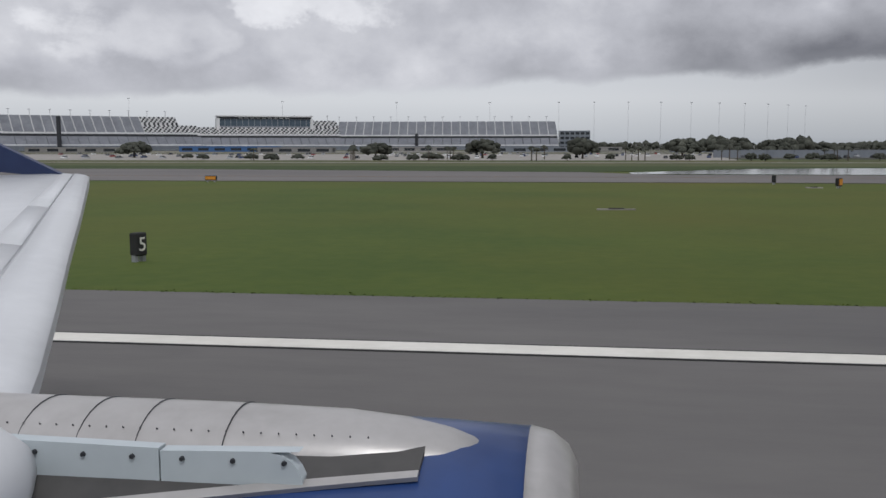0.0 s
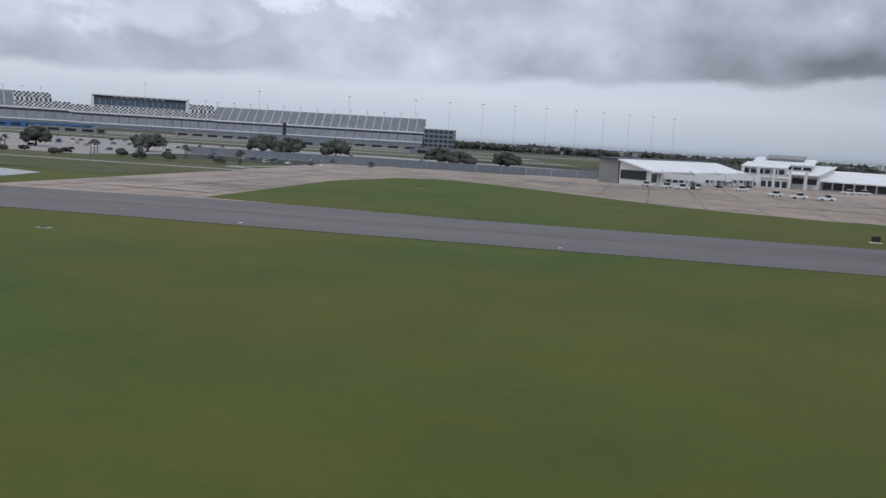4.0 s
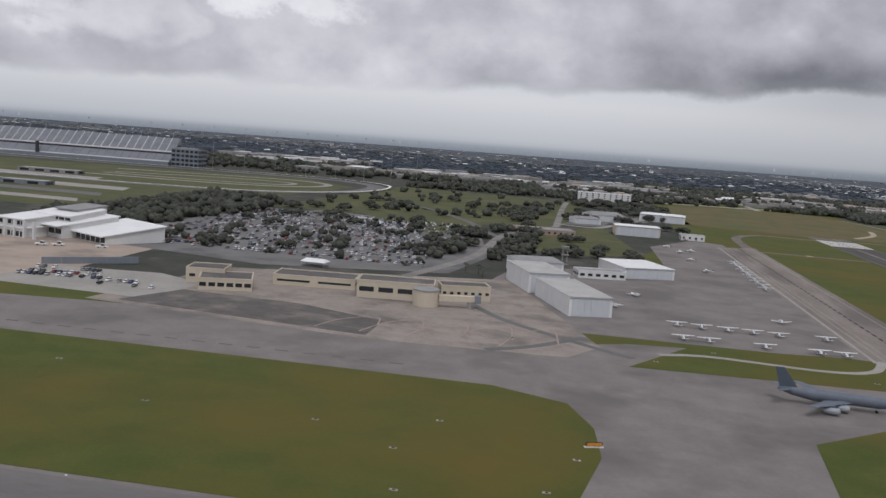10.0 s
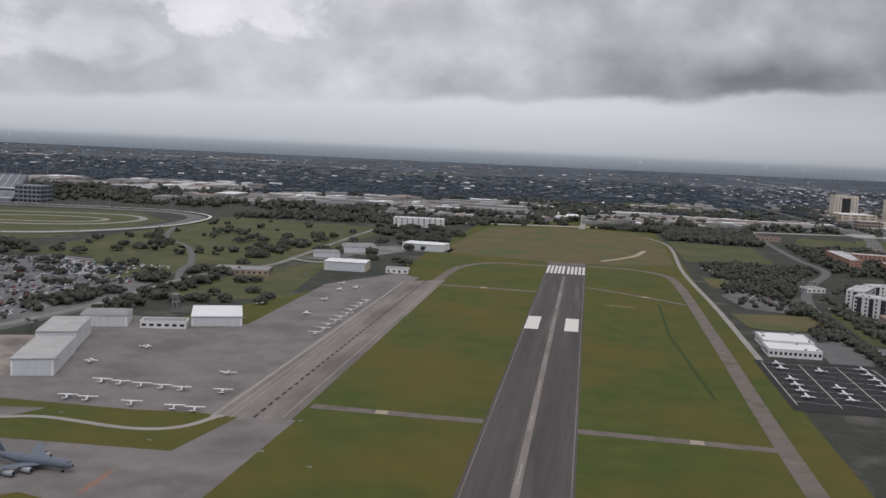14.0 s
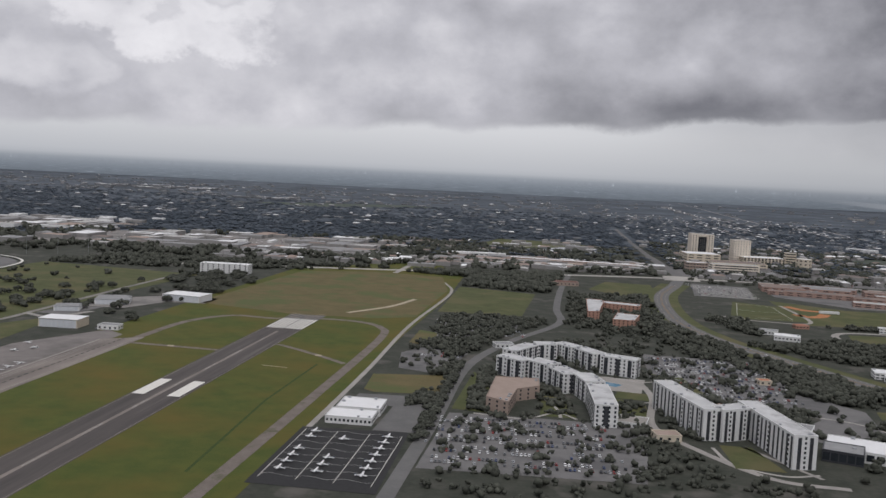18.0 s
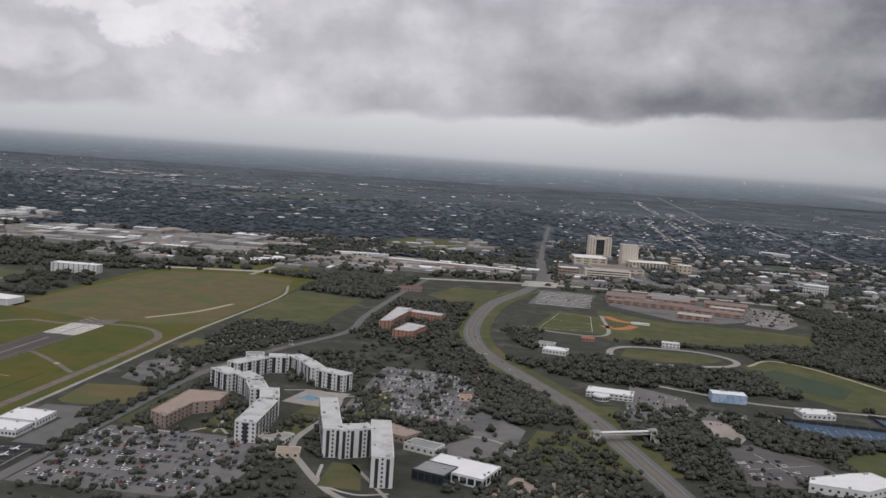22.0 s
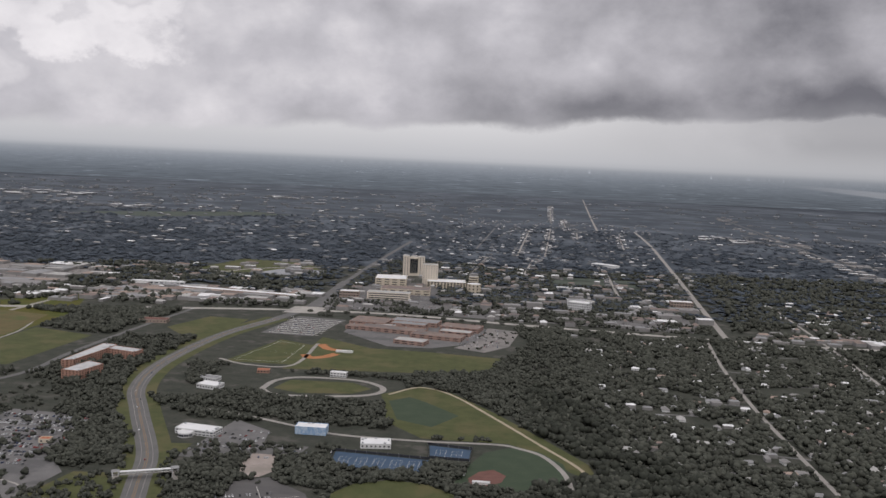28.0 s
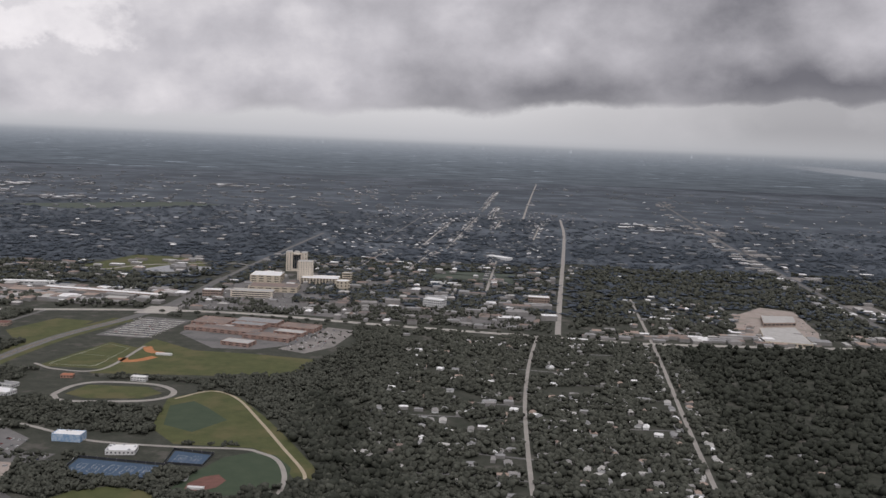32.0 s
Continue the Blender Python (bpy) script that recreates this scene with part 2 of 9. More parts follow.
M["steel"] = material("galvanised_steel", (0.30, 0.31, 0.32), (0.38, 0.39, 0.40), 3, 0.5, 0.4, 0.03, metal=0.3)
M["blue"] = material("blue_panel", (0.05, 0.12, 0.28), (0.07, 0.15, 0.34), 5, 0.6, 0.6, 0.03)
M["wall_grey"] = material("screen_wall", (0.17, 0.19, 0.215), (0.21, 0.23, 0.255), 6, 0.8, 0.5, 0.05, stretch=(4, 4, 0.3))
M["hangar_door"] = material("hangar_door", (0.50, 0.52, 0.54), (0.57, 0.59, 0.61), 4, 0.5, 0.3, 0.05, stretch=(4, 4, 0.3))
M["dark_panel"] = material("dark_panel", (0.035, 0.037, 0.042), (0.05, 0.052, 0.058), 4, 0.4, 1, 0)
M["clay_tile"] = material("clay_tile", (0.36, 0.13, 0.07), (0.44, 0.18, 0.10), 3, 0.85, 0.3, 0.2)
M["school_brick"] = material("salmon_brick", (0.28, 0.185, 0.15), (0.35, 0.24, 0.20), 6, 0.9, 0.6, 0.1)
M["mural"] = material("mural_paint", (0.16, 0.30, 0.50), (0.52, 0.60, 0.66), 2.2, 0.8, 0.9, 0.03)
M["pool"] = material("pool_water", (0.10, 0.22, 0.32), (0.13, 0.26, 0.36), 3, 0.15, 1, 0.02)
M["court_blue"] = material("court_blue", (0.045, 0.078, 0.125), (0.060, 0.098, 0.150), 6, 0.85, 1, 0.05)
M["field_green"] = material("field_green", (0.040, 0.060, 0.036), (0.056, 0.076, 0.046), 12, 0.95, 1, 0.2)
M["jet_grey"] = material("tanker_grey", (0.115, 0.135, 0.165), (0.145, 0.165, 0.195), 3, 0.55, 0.4, 0.03)
M["jet_pale"] = material("engine_pale_grey", (0.28, 0.30, 0.32), (0.34, 0.36, 0.38), 3, 0.5, 0.4, 0.03)
M["jet_dark"] = material("tanker_dark_grey", (0.075, 0.09, 0.115), (0.09, 0.11, 0.135), 3, 0.55, 0.4, 0.03)
M["blue_glass"] = material("blue_glass", (0.06, 0.09, 0.12), (0.09, 0.125, 0.16), 6, 0.2, 2, 0, spec=0.6)
# distance haze put into the leaf colour: paler and bluer than near leaves
M["hazy_leaf"] = material("far_leaves", (0.066, 0.080, 0.096), (0.086, 0.101, 0.119), 60, 0.95, 8, 0, island=0.08, spec=0.05)
M["paleroof"] = material("pale_roof", (0.36, 0.35, 0.33), (0.46, 0.45, 0.43), 6, 0.8, 0.7, 0.05)
M["car_white"] = material("car_white", (0.70, 0.70, 0.69), (0.76, 0.76, 0.75), 2, 0.3, 1, 0)
M["car_silver"] = material("car_silver", (0.36, 0.37, 0.38), (0.42, 0.43, 0.44), 2, 0.3, 1, 0)
M["car_dark"] = material("car_black", (0.012, 0.012, 0.014), (0.02, 0.02, 0.022), 2, 0.25, 1, 0)
M["car_grey"] = material("car_grey", (0.12, 0.125, 0.13), (0.15, 0.155, 0.16), 2, 0.3, 1, 0)
M["car_red"] = material("car_red", (0.22, 0.025, 0.02), (0.27, 0.035, 0.03), 2, 0.3, 1, 0)
M["car_blue"] = material("car_blue", (0.03, 0.05, 0.12), (0.045, 0.065, 0.15), 2, 0.3, 1, 0)
M["worn_asphalt"] = material("worn_asphalt", (0.060, 0.054, 0.051), (0.098, 0.086, 0.079), 5, 0.9, 0.5, 0.2, c=(0.165, 0.148, 0.134), csize=7, ccut=(0.54, 0.74), stretch=(1, 0.035, 1))
M["taxi_asphalt"] = material("taxi_asphalt", (0.132, 0.123, 0.118), (0.172, 0.160, 0.153), 8, 0.9, 0.4, 0.2, c=(0.110, 0.105, 0.102), csize=26, ccut=(0.5, 0.7), stretch=(0.2, 1, 1))
M["old_concrete"] = material("old_concrete", (0.185, 0.158, 0.138), (0.25, 0.22, 0.195), 6, 0.9, 0.7, 0.15, c=(0.140, 0.122, 0.109), csize=14, ccut=(0.48, 0.66), stretch=(1, 0.2, 1))
M["stained_concrete"] = material("stained_concrete", (0.22, 0.188, 0.162), (0.31, 0.27, 0.235), 5, 0.9, 0.7, 0.15, c=(0.135, 0.12, 0.11), csize=15, ccut=(0.5, 0.68))
M["patched_asphalt"] = material("patched_asphalt", (0.085, 0.078, 0.073), (0.125, 0.113, 0.104), 4, 0.9, 0.6, 0.2, c=(0.19, 0.165, 0.145), csize=9, ccut=(0.5, 0.66))
M["roof_slate"] = material("dark_blue_roof", (0.055, 0.065, 0.085), (0.075, 0.085, 0.105), 5, 0.6, 0.6, 0.05)
M["lot"] = material("lot_asphalt", (0.135, 0.132, 0.128), (0.18, 0.174, 0.168), 9, 0.9, 0.8, 0.1, c=(0.11, 0.108, 0.106), csize=22)
M["pale_lot"] = material("pale_lot", (0.19, 0.176, 0.164), (0.26, 0.242, 0.225), 8, 0.9, 1, 0.1, c=(0.15, 0.145, 0.135), csize=24, ccut=(0.5, 0.65))
M["plaza_pink"] = material("plaza_pink", (0.29, 0.245, 0.215), (0.37, 0.32, 0.285), 8, 0.9, 1, 0.1, c=(0.26, 0.23, 0.20), csize=26)
M["worn_taxi"] = material("worn_taxiway", (0.135, 0.113, 0.096), (0.185, 0.158, 0.137), 5, 0.9, 0.6, 0.15, c=(0.085, 0.085, 0.045), csize=7, ccut=(0.56, 0.72))
M["faint_yellow"] = material("faint_yellow", (0.26, 0.16, 0.07), (0.33, 0.21, 0.10), 1.2, 0.85, 0.2, 0.05)
M["pale_cream"] = material("pale_cream_wall", (0.60, 0.54, 0.45), (0.68, 0.61, 0.52), 6, 0.85, 0.7, 0.05)
M["dark_grass"] = material("ditch_grass", (0.026, 0.045, 0.010), (0.045, 0.068, 0.014), 3, 0.95, 0.5, 0.3)
M["faint_white"] = material("worn_white_paint", (0.17, 0.155, 0.14), (0.40, 0.385, 0.36), 2.2, 0.9, 0.5, 0.05)
M["hall_roof"] = material("hall_roof", (0.44, 0.44, 0.435), (0.56, 0.56, 0.55), 5, 0.8, 0.7, 0.05, c=(0.36, 0.355, 0.35), csize=9, ccut=(0.52, 0.66))
M["far_roof"] = material("far_roof", (0.19, 0.20, 0.21), (0.26, 0.27, 0.28), 9, 0.9, 2, 0)
M["far_wall"] = material("far_wall", (0.13, 0.135, 0.14), (0.17, 0.175, 0.18), 9, 0.9, 2, 0)
M["dark_tile"] = material("dark_red_tile", (0.13, 0.062, 0.050), (0.18, 0.09, 0.072), 4, 0.9, 0.5, 0.1)
M["dull_wall"] = material("dull_wall", (0.22, 0.215, 0.205), (0.28, 0.27, 0.26), 6, 0.9, 0.7, 0)

# ---------------- mesh helpers ----------------
def link_mesh(name, bm, mat, parent=None, label="", smooth=False):
    me = bpy.data.meshes.new(name)
    bm.to_mesh(me)
    bm.free()
    for m in (mat if isinstance(mat, (list, tuple)) else [mat]):
        me.materials.append(m)
    if smooth:
        me.polygons.foreach_set("use_smooth", [True] * len(me.polygons))
    ob = new(name, me)
    if parent:
        ob.parent = parent
    if label:
        tagged(ob, label)
    return ob


def part(name, bm, mat, parent, label=""):
    return link_mesh(name, bm, mat, parent, label)


def empty(name, m=None):
    ob = new(name)
    ob.empty_display_size = 0.5
    if m is not None:
        ob.matrix_basis = m
    return ob


def add_box(bm, x0, x1, y0, y1, z0, z1, mi=0):
    vs = [bm.verts.new(v) for v in ((x0, y0, z0), (x1, y0, z0), (x1, y1, z0), (x0, y1, z0), (x0, y0, z1), (x1, y0, z1), (x1, y1, z1), (x0, y1, z1))]
    for f in ((3, 2, 1, 0), (4, 5, 6, 7), (0, 1, 5, 4), (1, 2, 6, 5), (2, 3, 7, 6), (3, 0, 4, 7)):
        bm.faces.new([vs[i] for i in f]).material_index = mi
    return vs


def box(x0, x1, y0, y1, z0, z1):
    bm = bmesh.new()
    add_box(bm, x0, x1, y0, y1, z0, z1)
    return bm


def prism(pts, z0, z1):
    """An upright solid on a polygon."""
    bm = bmesh.new()
    if sum(pts[i - 1][0] * pts[i][1] - pts[i][0] * pts[i - 1][1] for i in range(len(pts))) < 0:
        pts = pts[::-1]
    lo = [bm.verts.new((x, y, z0)) for x, y in pts]
    hi = [bm.verts.new((x, y, z1)) for x, y in pts]
    bm.faces.new(hi)
    bm.faces.new(lo[::-1])
    for i in range(len(pts)):
        j = (i + 1) % len(pts)
        bm.faces.new((lo[i], lo[j], hi[j], hi[i]))
    return bm


def sheet(name, pts, z, mat, label, category="ground", thick=0.02):
    ob = link_mesh(name, prism(pts, z - thick, z), M[mat])
    return tagged(ob, label, category, kind="structure")


def strip_points(pts, width):
    """Left and right rims of a ribbon along a line."""
    P = [Vector((x, y, 0)) for x, y in pts]
    l, r = [], []
    for i, p in enumerate(P):
        d = (P[min(i + 1, len(P) - 1)] - P[max(i - 1, 0)]).normalized()
        n = Vector((-d.y, d.x, 0)) * width / 2
        l.append(p + n)
        r.append(p - n)
    return l, r


def smooth_line(pts, n=8):
    """A rounded line through a few points."""
    P = [Vector((x, y)) for x, y in pts]
    P = [2 * P[0] - P[1]] + P + [2 * P[-1] - P[-2]]
    out = []
    for i in range(1, len(P) - 2):
        for k in range(n):
            t = k / n
            a, b, c, d = P[i - 1], P[i], P[i + 1], P[i + 2]
            q = 0.5 * (2 * b + (c - a) * t + (2 * a - 5 * b + 4 * c - d) * t * t + (3 * b - a - 3 * c + d) * t ** 3)
            out.append((q.x, q.y))
    out.append((P[-2].x, P[-2].y))
    return out


def ribbon_bm(bm, pts, width, z, thick=0.02):
    l, r = strip_points(pts, width)
    prev = None
    for a, b in zip(l, r):
        cur = [bm.verts.new((a.x, a.y, z)), bm.verts.new((b.x, b.y, z)), bm.verts.new((b.x, b.y, z - thick)), bm.verts.new((a.x, a.y, z - thick))]
        if prev:
            bm.faces.new((prev[0], prev[1], cur[1], cur[0]))
            bm.faces.new((prev[1], prev[2], cur[2], cur[1]))
            bm.faces.new((prev[3], prev[0], cur[0], cur[3]))
        prev = cur
    return bm


ROADS = []


def ribbon(name, pts, width, z, mat, label, category="road", curve=True):
    if width >= 3.0:
        ROADS.append((pts, width))
    bm = ribbon_bm(bmesh.new(), smooth_line(pts) if curve and len(pts) > 2 else pts, width, z)
    bmesh.ops.recalc_face_normals(bm, faces=bm.faces)
    return tagged(link_mesh(name, bm, M[mat]), label, category, kind="structure")


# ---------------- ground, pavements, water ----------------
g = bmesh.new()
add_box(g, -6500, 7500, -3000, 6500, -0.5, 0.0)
tagged(link_mesh("ground", g, M["woods"]), "flat dark wooded ground reaching the horizon, distance haze in its colour", "ground", kind="structure")
sheet("town_ground", [(-1500, -900), (2300, -900), (2300, 1000), (1700, 1300), (1250, 1500), (500, 1250), (200, 1000), (-1500, 900)], 0.03, "scrub", "patchy dark ground between trees and buildings", "ground")
sheet("airfield_grass", [(-900, -300), (900, -300), (900, 64), (547, 66), (547, 500), (551, 640), (547, 800), (500, 930), (398, 790), (395, 440), (335, 250), (250, 190), (-900, 200)], 0.06, "grass", "mown green airfield grass with browner patches", "grass")
sheet("runway_main", [(-900, -14), (900, -14), (900, 15.6), (-900, 15.6)], 0.10, "asphalt", "grey asphalt main runway with a dark shoulder", "runway")
sheet("runway_stripe", [(-900, 11.35), (900, 11.35), (900, 11.85), (-900, 11.85)], 0.115, "white_paint", "white painted edge stripe of the main runway", "stripe", 0.012)
for y in (11.29, 11.86):
    sheet("stripe_rim", [(-900, y), (900, y), (900, y + 0.06), (-900, y + 0.06)], 0.112, "black_paint", "dark rim along the painted runway stripe", "stripe", 0.012)
sheet("taxiway_parallel", [(-900, 68.5), (470, 68.5), (470, 90.5), (100, 90.5), (70, 86), (8, 87), (2, 95), (-50, 106), (-900, 106)], 0.10, "taxi_asphalt", "dark grey parallel taxiway", "taxiway")
sheet("taxiway_connector_west", [(32.1, 12.0), (60, 12.0), (61.5, 15.5), (60.5, 17.2), (59.4, 19.8), (58, 24.5), (55.9, 32), (54.6, 43), (58.5, 58), (66, 68.6), (26, 68.6), (33.5, 60), (36.5, 44), (37, 36), (35.4, 28), (34.2, 19.5), (33.4, 17), (32.4, 15.5)], 0.104, "dark_asphalt", "dark asphalt connector taxiway with flared corners", "taxiway")
sheet("taxiway_connector_middle", [(225, 15.5), (272, 15.5), (263, 30), (258, 64), (262, 68.6), (228, 68.6), (234, 60), (234, 30)], 0.095, "asphalt", "grey asphalt connector taxiway", "taxiway")
sheet("taxi_area", [(172, 90.3), (365, 90), (380, 92), (412, 90), (426, 110), (428, 200), (408, 199), (360, 190), (330, 172), (300, 180), (252, 176), (222, 172), (206, 150), (186, 126), (172, 124)], 0.085, "ramp", "grey asphalt taxi area beside the aprons", "taxiway")
sheet("apron_terminal", [(76, 88), (100, 90), (190, 90), (190, 128), (206, 150), (222, 172), (228, 205), (225, 270), (140, 275), (120, 225), (76, 220)], 0.08, "concrete", "pinkish worn concrete terminal apron", "apron")
sheet("grass_island_terminal", [(99, 92), (128, 88.5), (170, 89.5), (183, 95), (187, 106), (186, 114), (182, 123), (173, 126), (168, 125.5), (150, 134), (130, 155), (112, 171), (103, 165), (98, 140)], 0.12, "grass", "green grass island beside the terminal apron", "grass")
sheet("grass_island_long", [(212, 95), (216, 91.5), (340, 91.5), (352, 100), (355, 118), (354, 130), (350, 141), (338, 146.5), (215, 146), (210, 137), (207.5, 120), (208, 108)], 0.12, "grass", "long green grass island between taxiways", "grass")
sheet("grass_island_east", [(380, 92), (405, 95), (412, 120), (411, 142), (396, 146), (384, 135)], 0.12, "grass", "green grass island beside the taxiway", "grass")
sheet("grass_strip_tanker", [(360, 170), (411, 173), (415, 198), (405, 199), (373, 194)], 0.12, "grass", "green grass strip beside the parked tanker", "grass")
sheet("ramp_general", [(323, 196), (410, 197), (411, 440), (398, 450), (376, 400), (378, 300), (330, 300), (325, 262)], 0.09, "ramp", "grey asphalt ramp for small aircraft", "ramp")
sheet("apron_old", [(250, 178), (312, 169), (349, 172), (355, 184), (330, 262), (256, 235)], 0.095, "stained_concrete", "stained pale concrete apron of the old terminal", "apron")
sheet("closed_runway", [(408, 195), (427, 200), (424.5, 437), (406, 425)], 0.10, "old_concrete", "worn concrete strip of an old runway", "runway")
sheet("runway_cross", [(469, -300), (490.5, -300), (491, 507), (469.5, 507)], 0.105, "worn_asphalt", "dark asphalt cross runway with worn markings", "runway")
ribbon("taxiway_cross_south", [(428, 212), (469, 212)], 3.6, 0.10, "worn_taxi", "pale taxiway crossing the grass")
ribbon("taxiway_cross_east", [(490, 211), (535, 210)], 3.6, 0.10, "worn_taxi", "pale taxiway crossing the grass")
ribbon("taxiway_east", [(537, 60), (536, 210), (537, 330), (537, 480), (530, 515), (514, 529), (490, 530), (465, 520), (440, 520), (424, 490), (421, 434)], 4.6, 0.095, "worn_taxi", "pale grey taxiway curving round the runway end")
ribbon("taxiway_cross_north", [(424, 422), (470, 420)], 3.4, 0.10, "worn_taxi", "grey taxiway crossing the grass")
ribbon("perimeter_road", [(547, 250), (547, 400), (545, 530), (550, 680), (540, 740), (520, 790)], 2.2, 0.10, "paleroad", "pale sandy perimeter road along the fence")
sheet("pond", [(6, 89), (60, 87.5), (67, 92), (69, 102), (67, 112), (55, 117), (32, 114), (21, 110), (13, 102), (6, 94)], 0.11, "water", "calm grey pond reflecting the sky", "water")
sheet("north_field", [(400, 560), (470, 540), (520, 545), (543, 560), (546, 700), (530, 790), (470, 800), (410, 770)], 0.11, "drygrass", "dry brownish grass field beyond the runway end", "grass")
sheet("field_east", [(553, 590), (608, 594), (613, 712), (552, 730)], 0.11, "lawn", "green grass field bordered by trees", "grass")
sheet("lawn_fields", [(195, 436), (335, 440), (345, 700), (200, 720)], 0.07, "lawn", "green lawns dotted with trees behind the ramps", "lawn")
sheet("tiedown_lot", [(545, 246), (583, 246), (582, 308.5), (545, 305.5)], 0.12, "black_paint", "fresh black asphalt tie-down lot", "parking lot")
BARE_LOT = [(553.3, 366.1), (551.1, 395.4), (582, 402.3), (586.9, 386.4), (585.1, 366.7), (558.4, 362.2)]
TREE_LOT = [(559.5, 411.6), (554.5, 447), (562.6, 465.1), (578.2, 455.2), (582.3, 413.5), (576.2, 405.1)]
DRY_PATCH = [(553.6, 475.4), (553, 516.6), (564.4, 509.6), (565.2, 485.3), (559, 472.1)]
EAST_LOT = [(735, 397), (746, 411), (759, 394), (755, 355), (746, 352), (732, 338), (724, 342), (726, 360), (736, 374)]
sheet("bare_lot", BARE_LOT, 0.11, "drygrass", "brown bare lot", "ground")
sheet("tree_lot", TREE_LOT, 0.112, "lot", "dark car park among trees", "parking lot")
sheet("dry_patch", DRY_PATCH, 0.114, "drygrass", "patch of dry yellowish grass", "grass")
sheet("east_lot", EAST_LOT, 0.118, "lot", "worn grey car park beside building ground", "parking lot")
ribbon("campus_road", [(586, 240), (588, 330), (590, 427), (606, 500), (632, 575), (630, 640), (632, 740), (636, 815), (640, 880)], 5, 0.12, "road", "grey two-lane campus road")
ribbon("boulevard_verge", [(813, 350), (800, 390), (786, 432), (747, 508), (722, 562), (709, 636), (713, 750), (736, 850)], 26, 0.1, "lawn", "green mown verge along the boulevard", "grass")
ROADS.pop()
ribbon("boulevard", [(828, 300), (813, 350), (800, 390), (786, 432), (747, 508), (722, 562), (709, 636), (713, 750), (736, 850), (748, 945), (740, 1150)], 11.5, 0.12, "road", "wide grey boulevard with several lanes")
ribbon("boulevard_north", [(741, 1130), (738, 1300), (736, 1500), (735, 1800)], 7, 0.122, "road", "grey road running on north through the woods")
for off in (-0.5, 0.5):
    ribbon("boulevard_median", [(828 + off, 300), (813 + off, 350), (800 + off, 390), (786 + off, 432), (747 + off, 508), (722 + off, 562), (709 + off, 636), (713 + off, 750), (736 + off, 850)], 0.22, 0.135, "faint_yellow", "yellow painted median line of the boulevard", "marking")
for off in (-3.2, 3.2):
    ribbon("lane_line", [(828 + off, 300), (813 + off, 350), (800 + off, 390), (786 + off, 432), (747 + off, 508), (722 + off, 562), (709 + off, 636), (713 + off, 750), (736 + off, 850)], 0.16, 0.133, "pale_concrete", "white painted lane line of the boulevard", "marking")
ribbon("cross_avenue", [(300, 770), (500, 830), (628, 872), (750, 905), (854, 913), (990, 895), (1178, 880), (1273, 876), (1506, 913), (1800, 960)], 10, 0.13, "pale_concrete", "pale grey avenue lined with buildings")
sheet("crossing", [(730, 884), (764, 888), (766, 930), (732, 926)], 0.136, "pale_concrete", "pale concrete crossing of boulevard and avenue", "road")
ribbon("avenue_north", [(1176, 878), (1183, 1026), (1231, 1954), (1243, 2447)], 6.2, 0.125, "paleroad", "long pale straight avenue running to the horizon")
ribbon("avenue_north", [(1142, 2380), (1165, 3200), (1215, 4800)], 6, 0.126, "paleroad", "long pale straight avenue running to the horizon")
ribbon("corridor_road", [(1552, 1038), (1561, 1306), (1566, 1576), (1579, 1985), (1615, 2563), (1672, 3597)], 9, 0.126, "road", "grey main road lined with stores", curve=True)
FAR_STREETS = (((892, 1271), (901, 1567)), ((968, 1308), (981, 1563)), ((952, 1597), (966, 2299)), ((1002, 1626), (1021, 2408)), ((1024, 2700), (1034, 3849)), ((1061, 2330), (1063, 2838)), ((1077, 2066), (1085, 2308)), ((1162, 1835), (1184, 2227)), ((1093, 1150), (1097, 1480)), ((872, 1700), (880, 2500)))
for k, line_ in enumerate(FAR_STREETS):
    ribbon("far_street", line_, 3.8, 0.12, "paleroad" if k < 9 else "lot", "straight pale street between distant trees", curve=False)
ribbon("street_east", [(1146, 440), (1143, 540), (1142, 640), (1146, 760), (1155, 880)], 3.0, 0.12, "paleroad", "narrow residential street")
ribbon("street_far_east", [(1250, 470), (1257, 621), (1269, 849), (1280, 1153)], 3.2, 0.12, "paleroad", "pale residential street with houses")

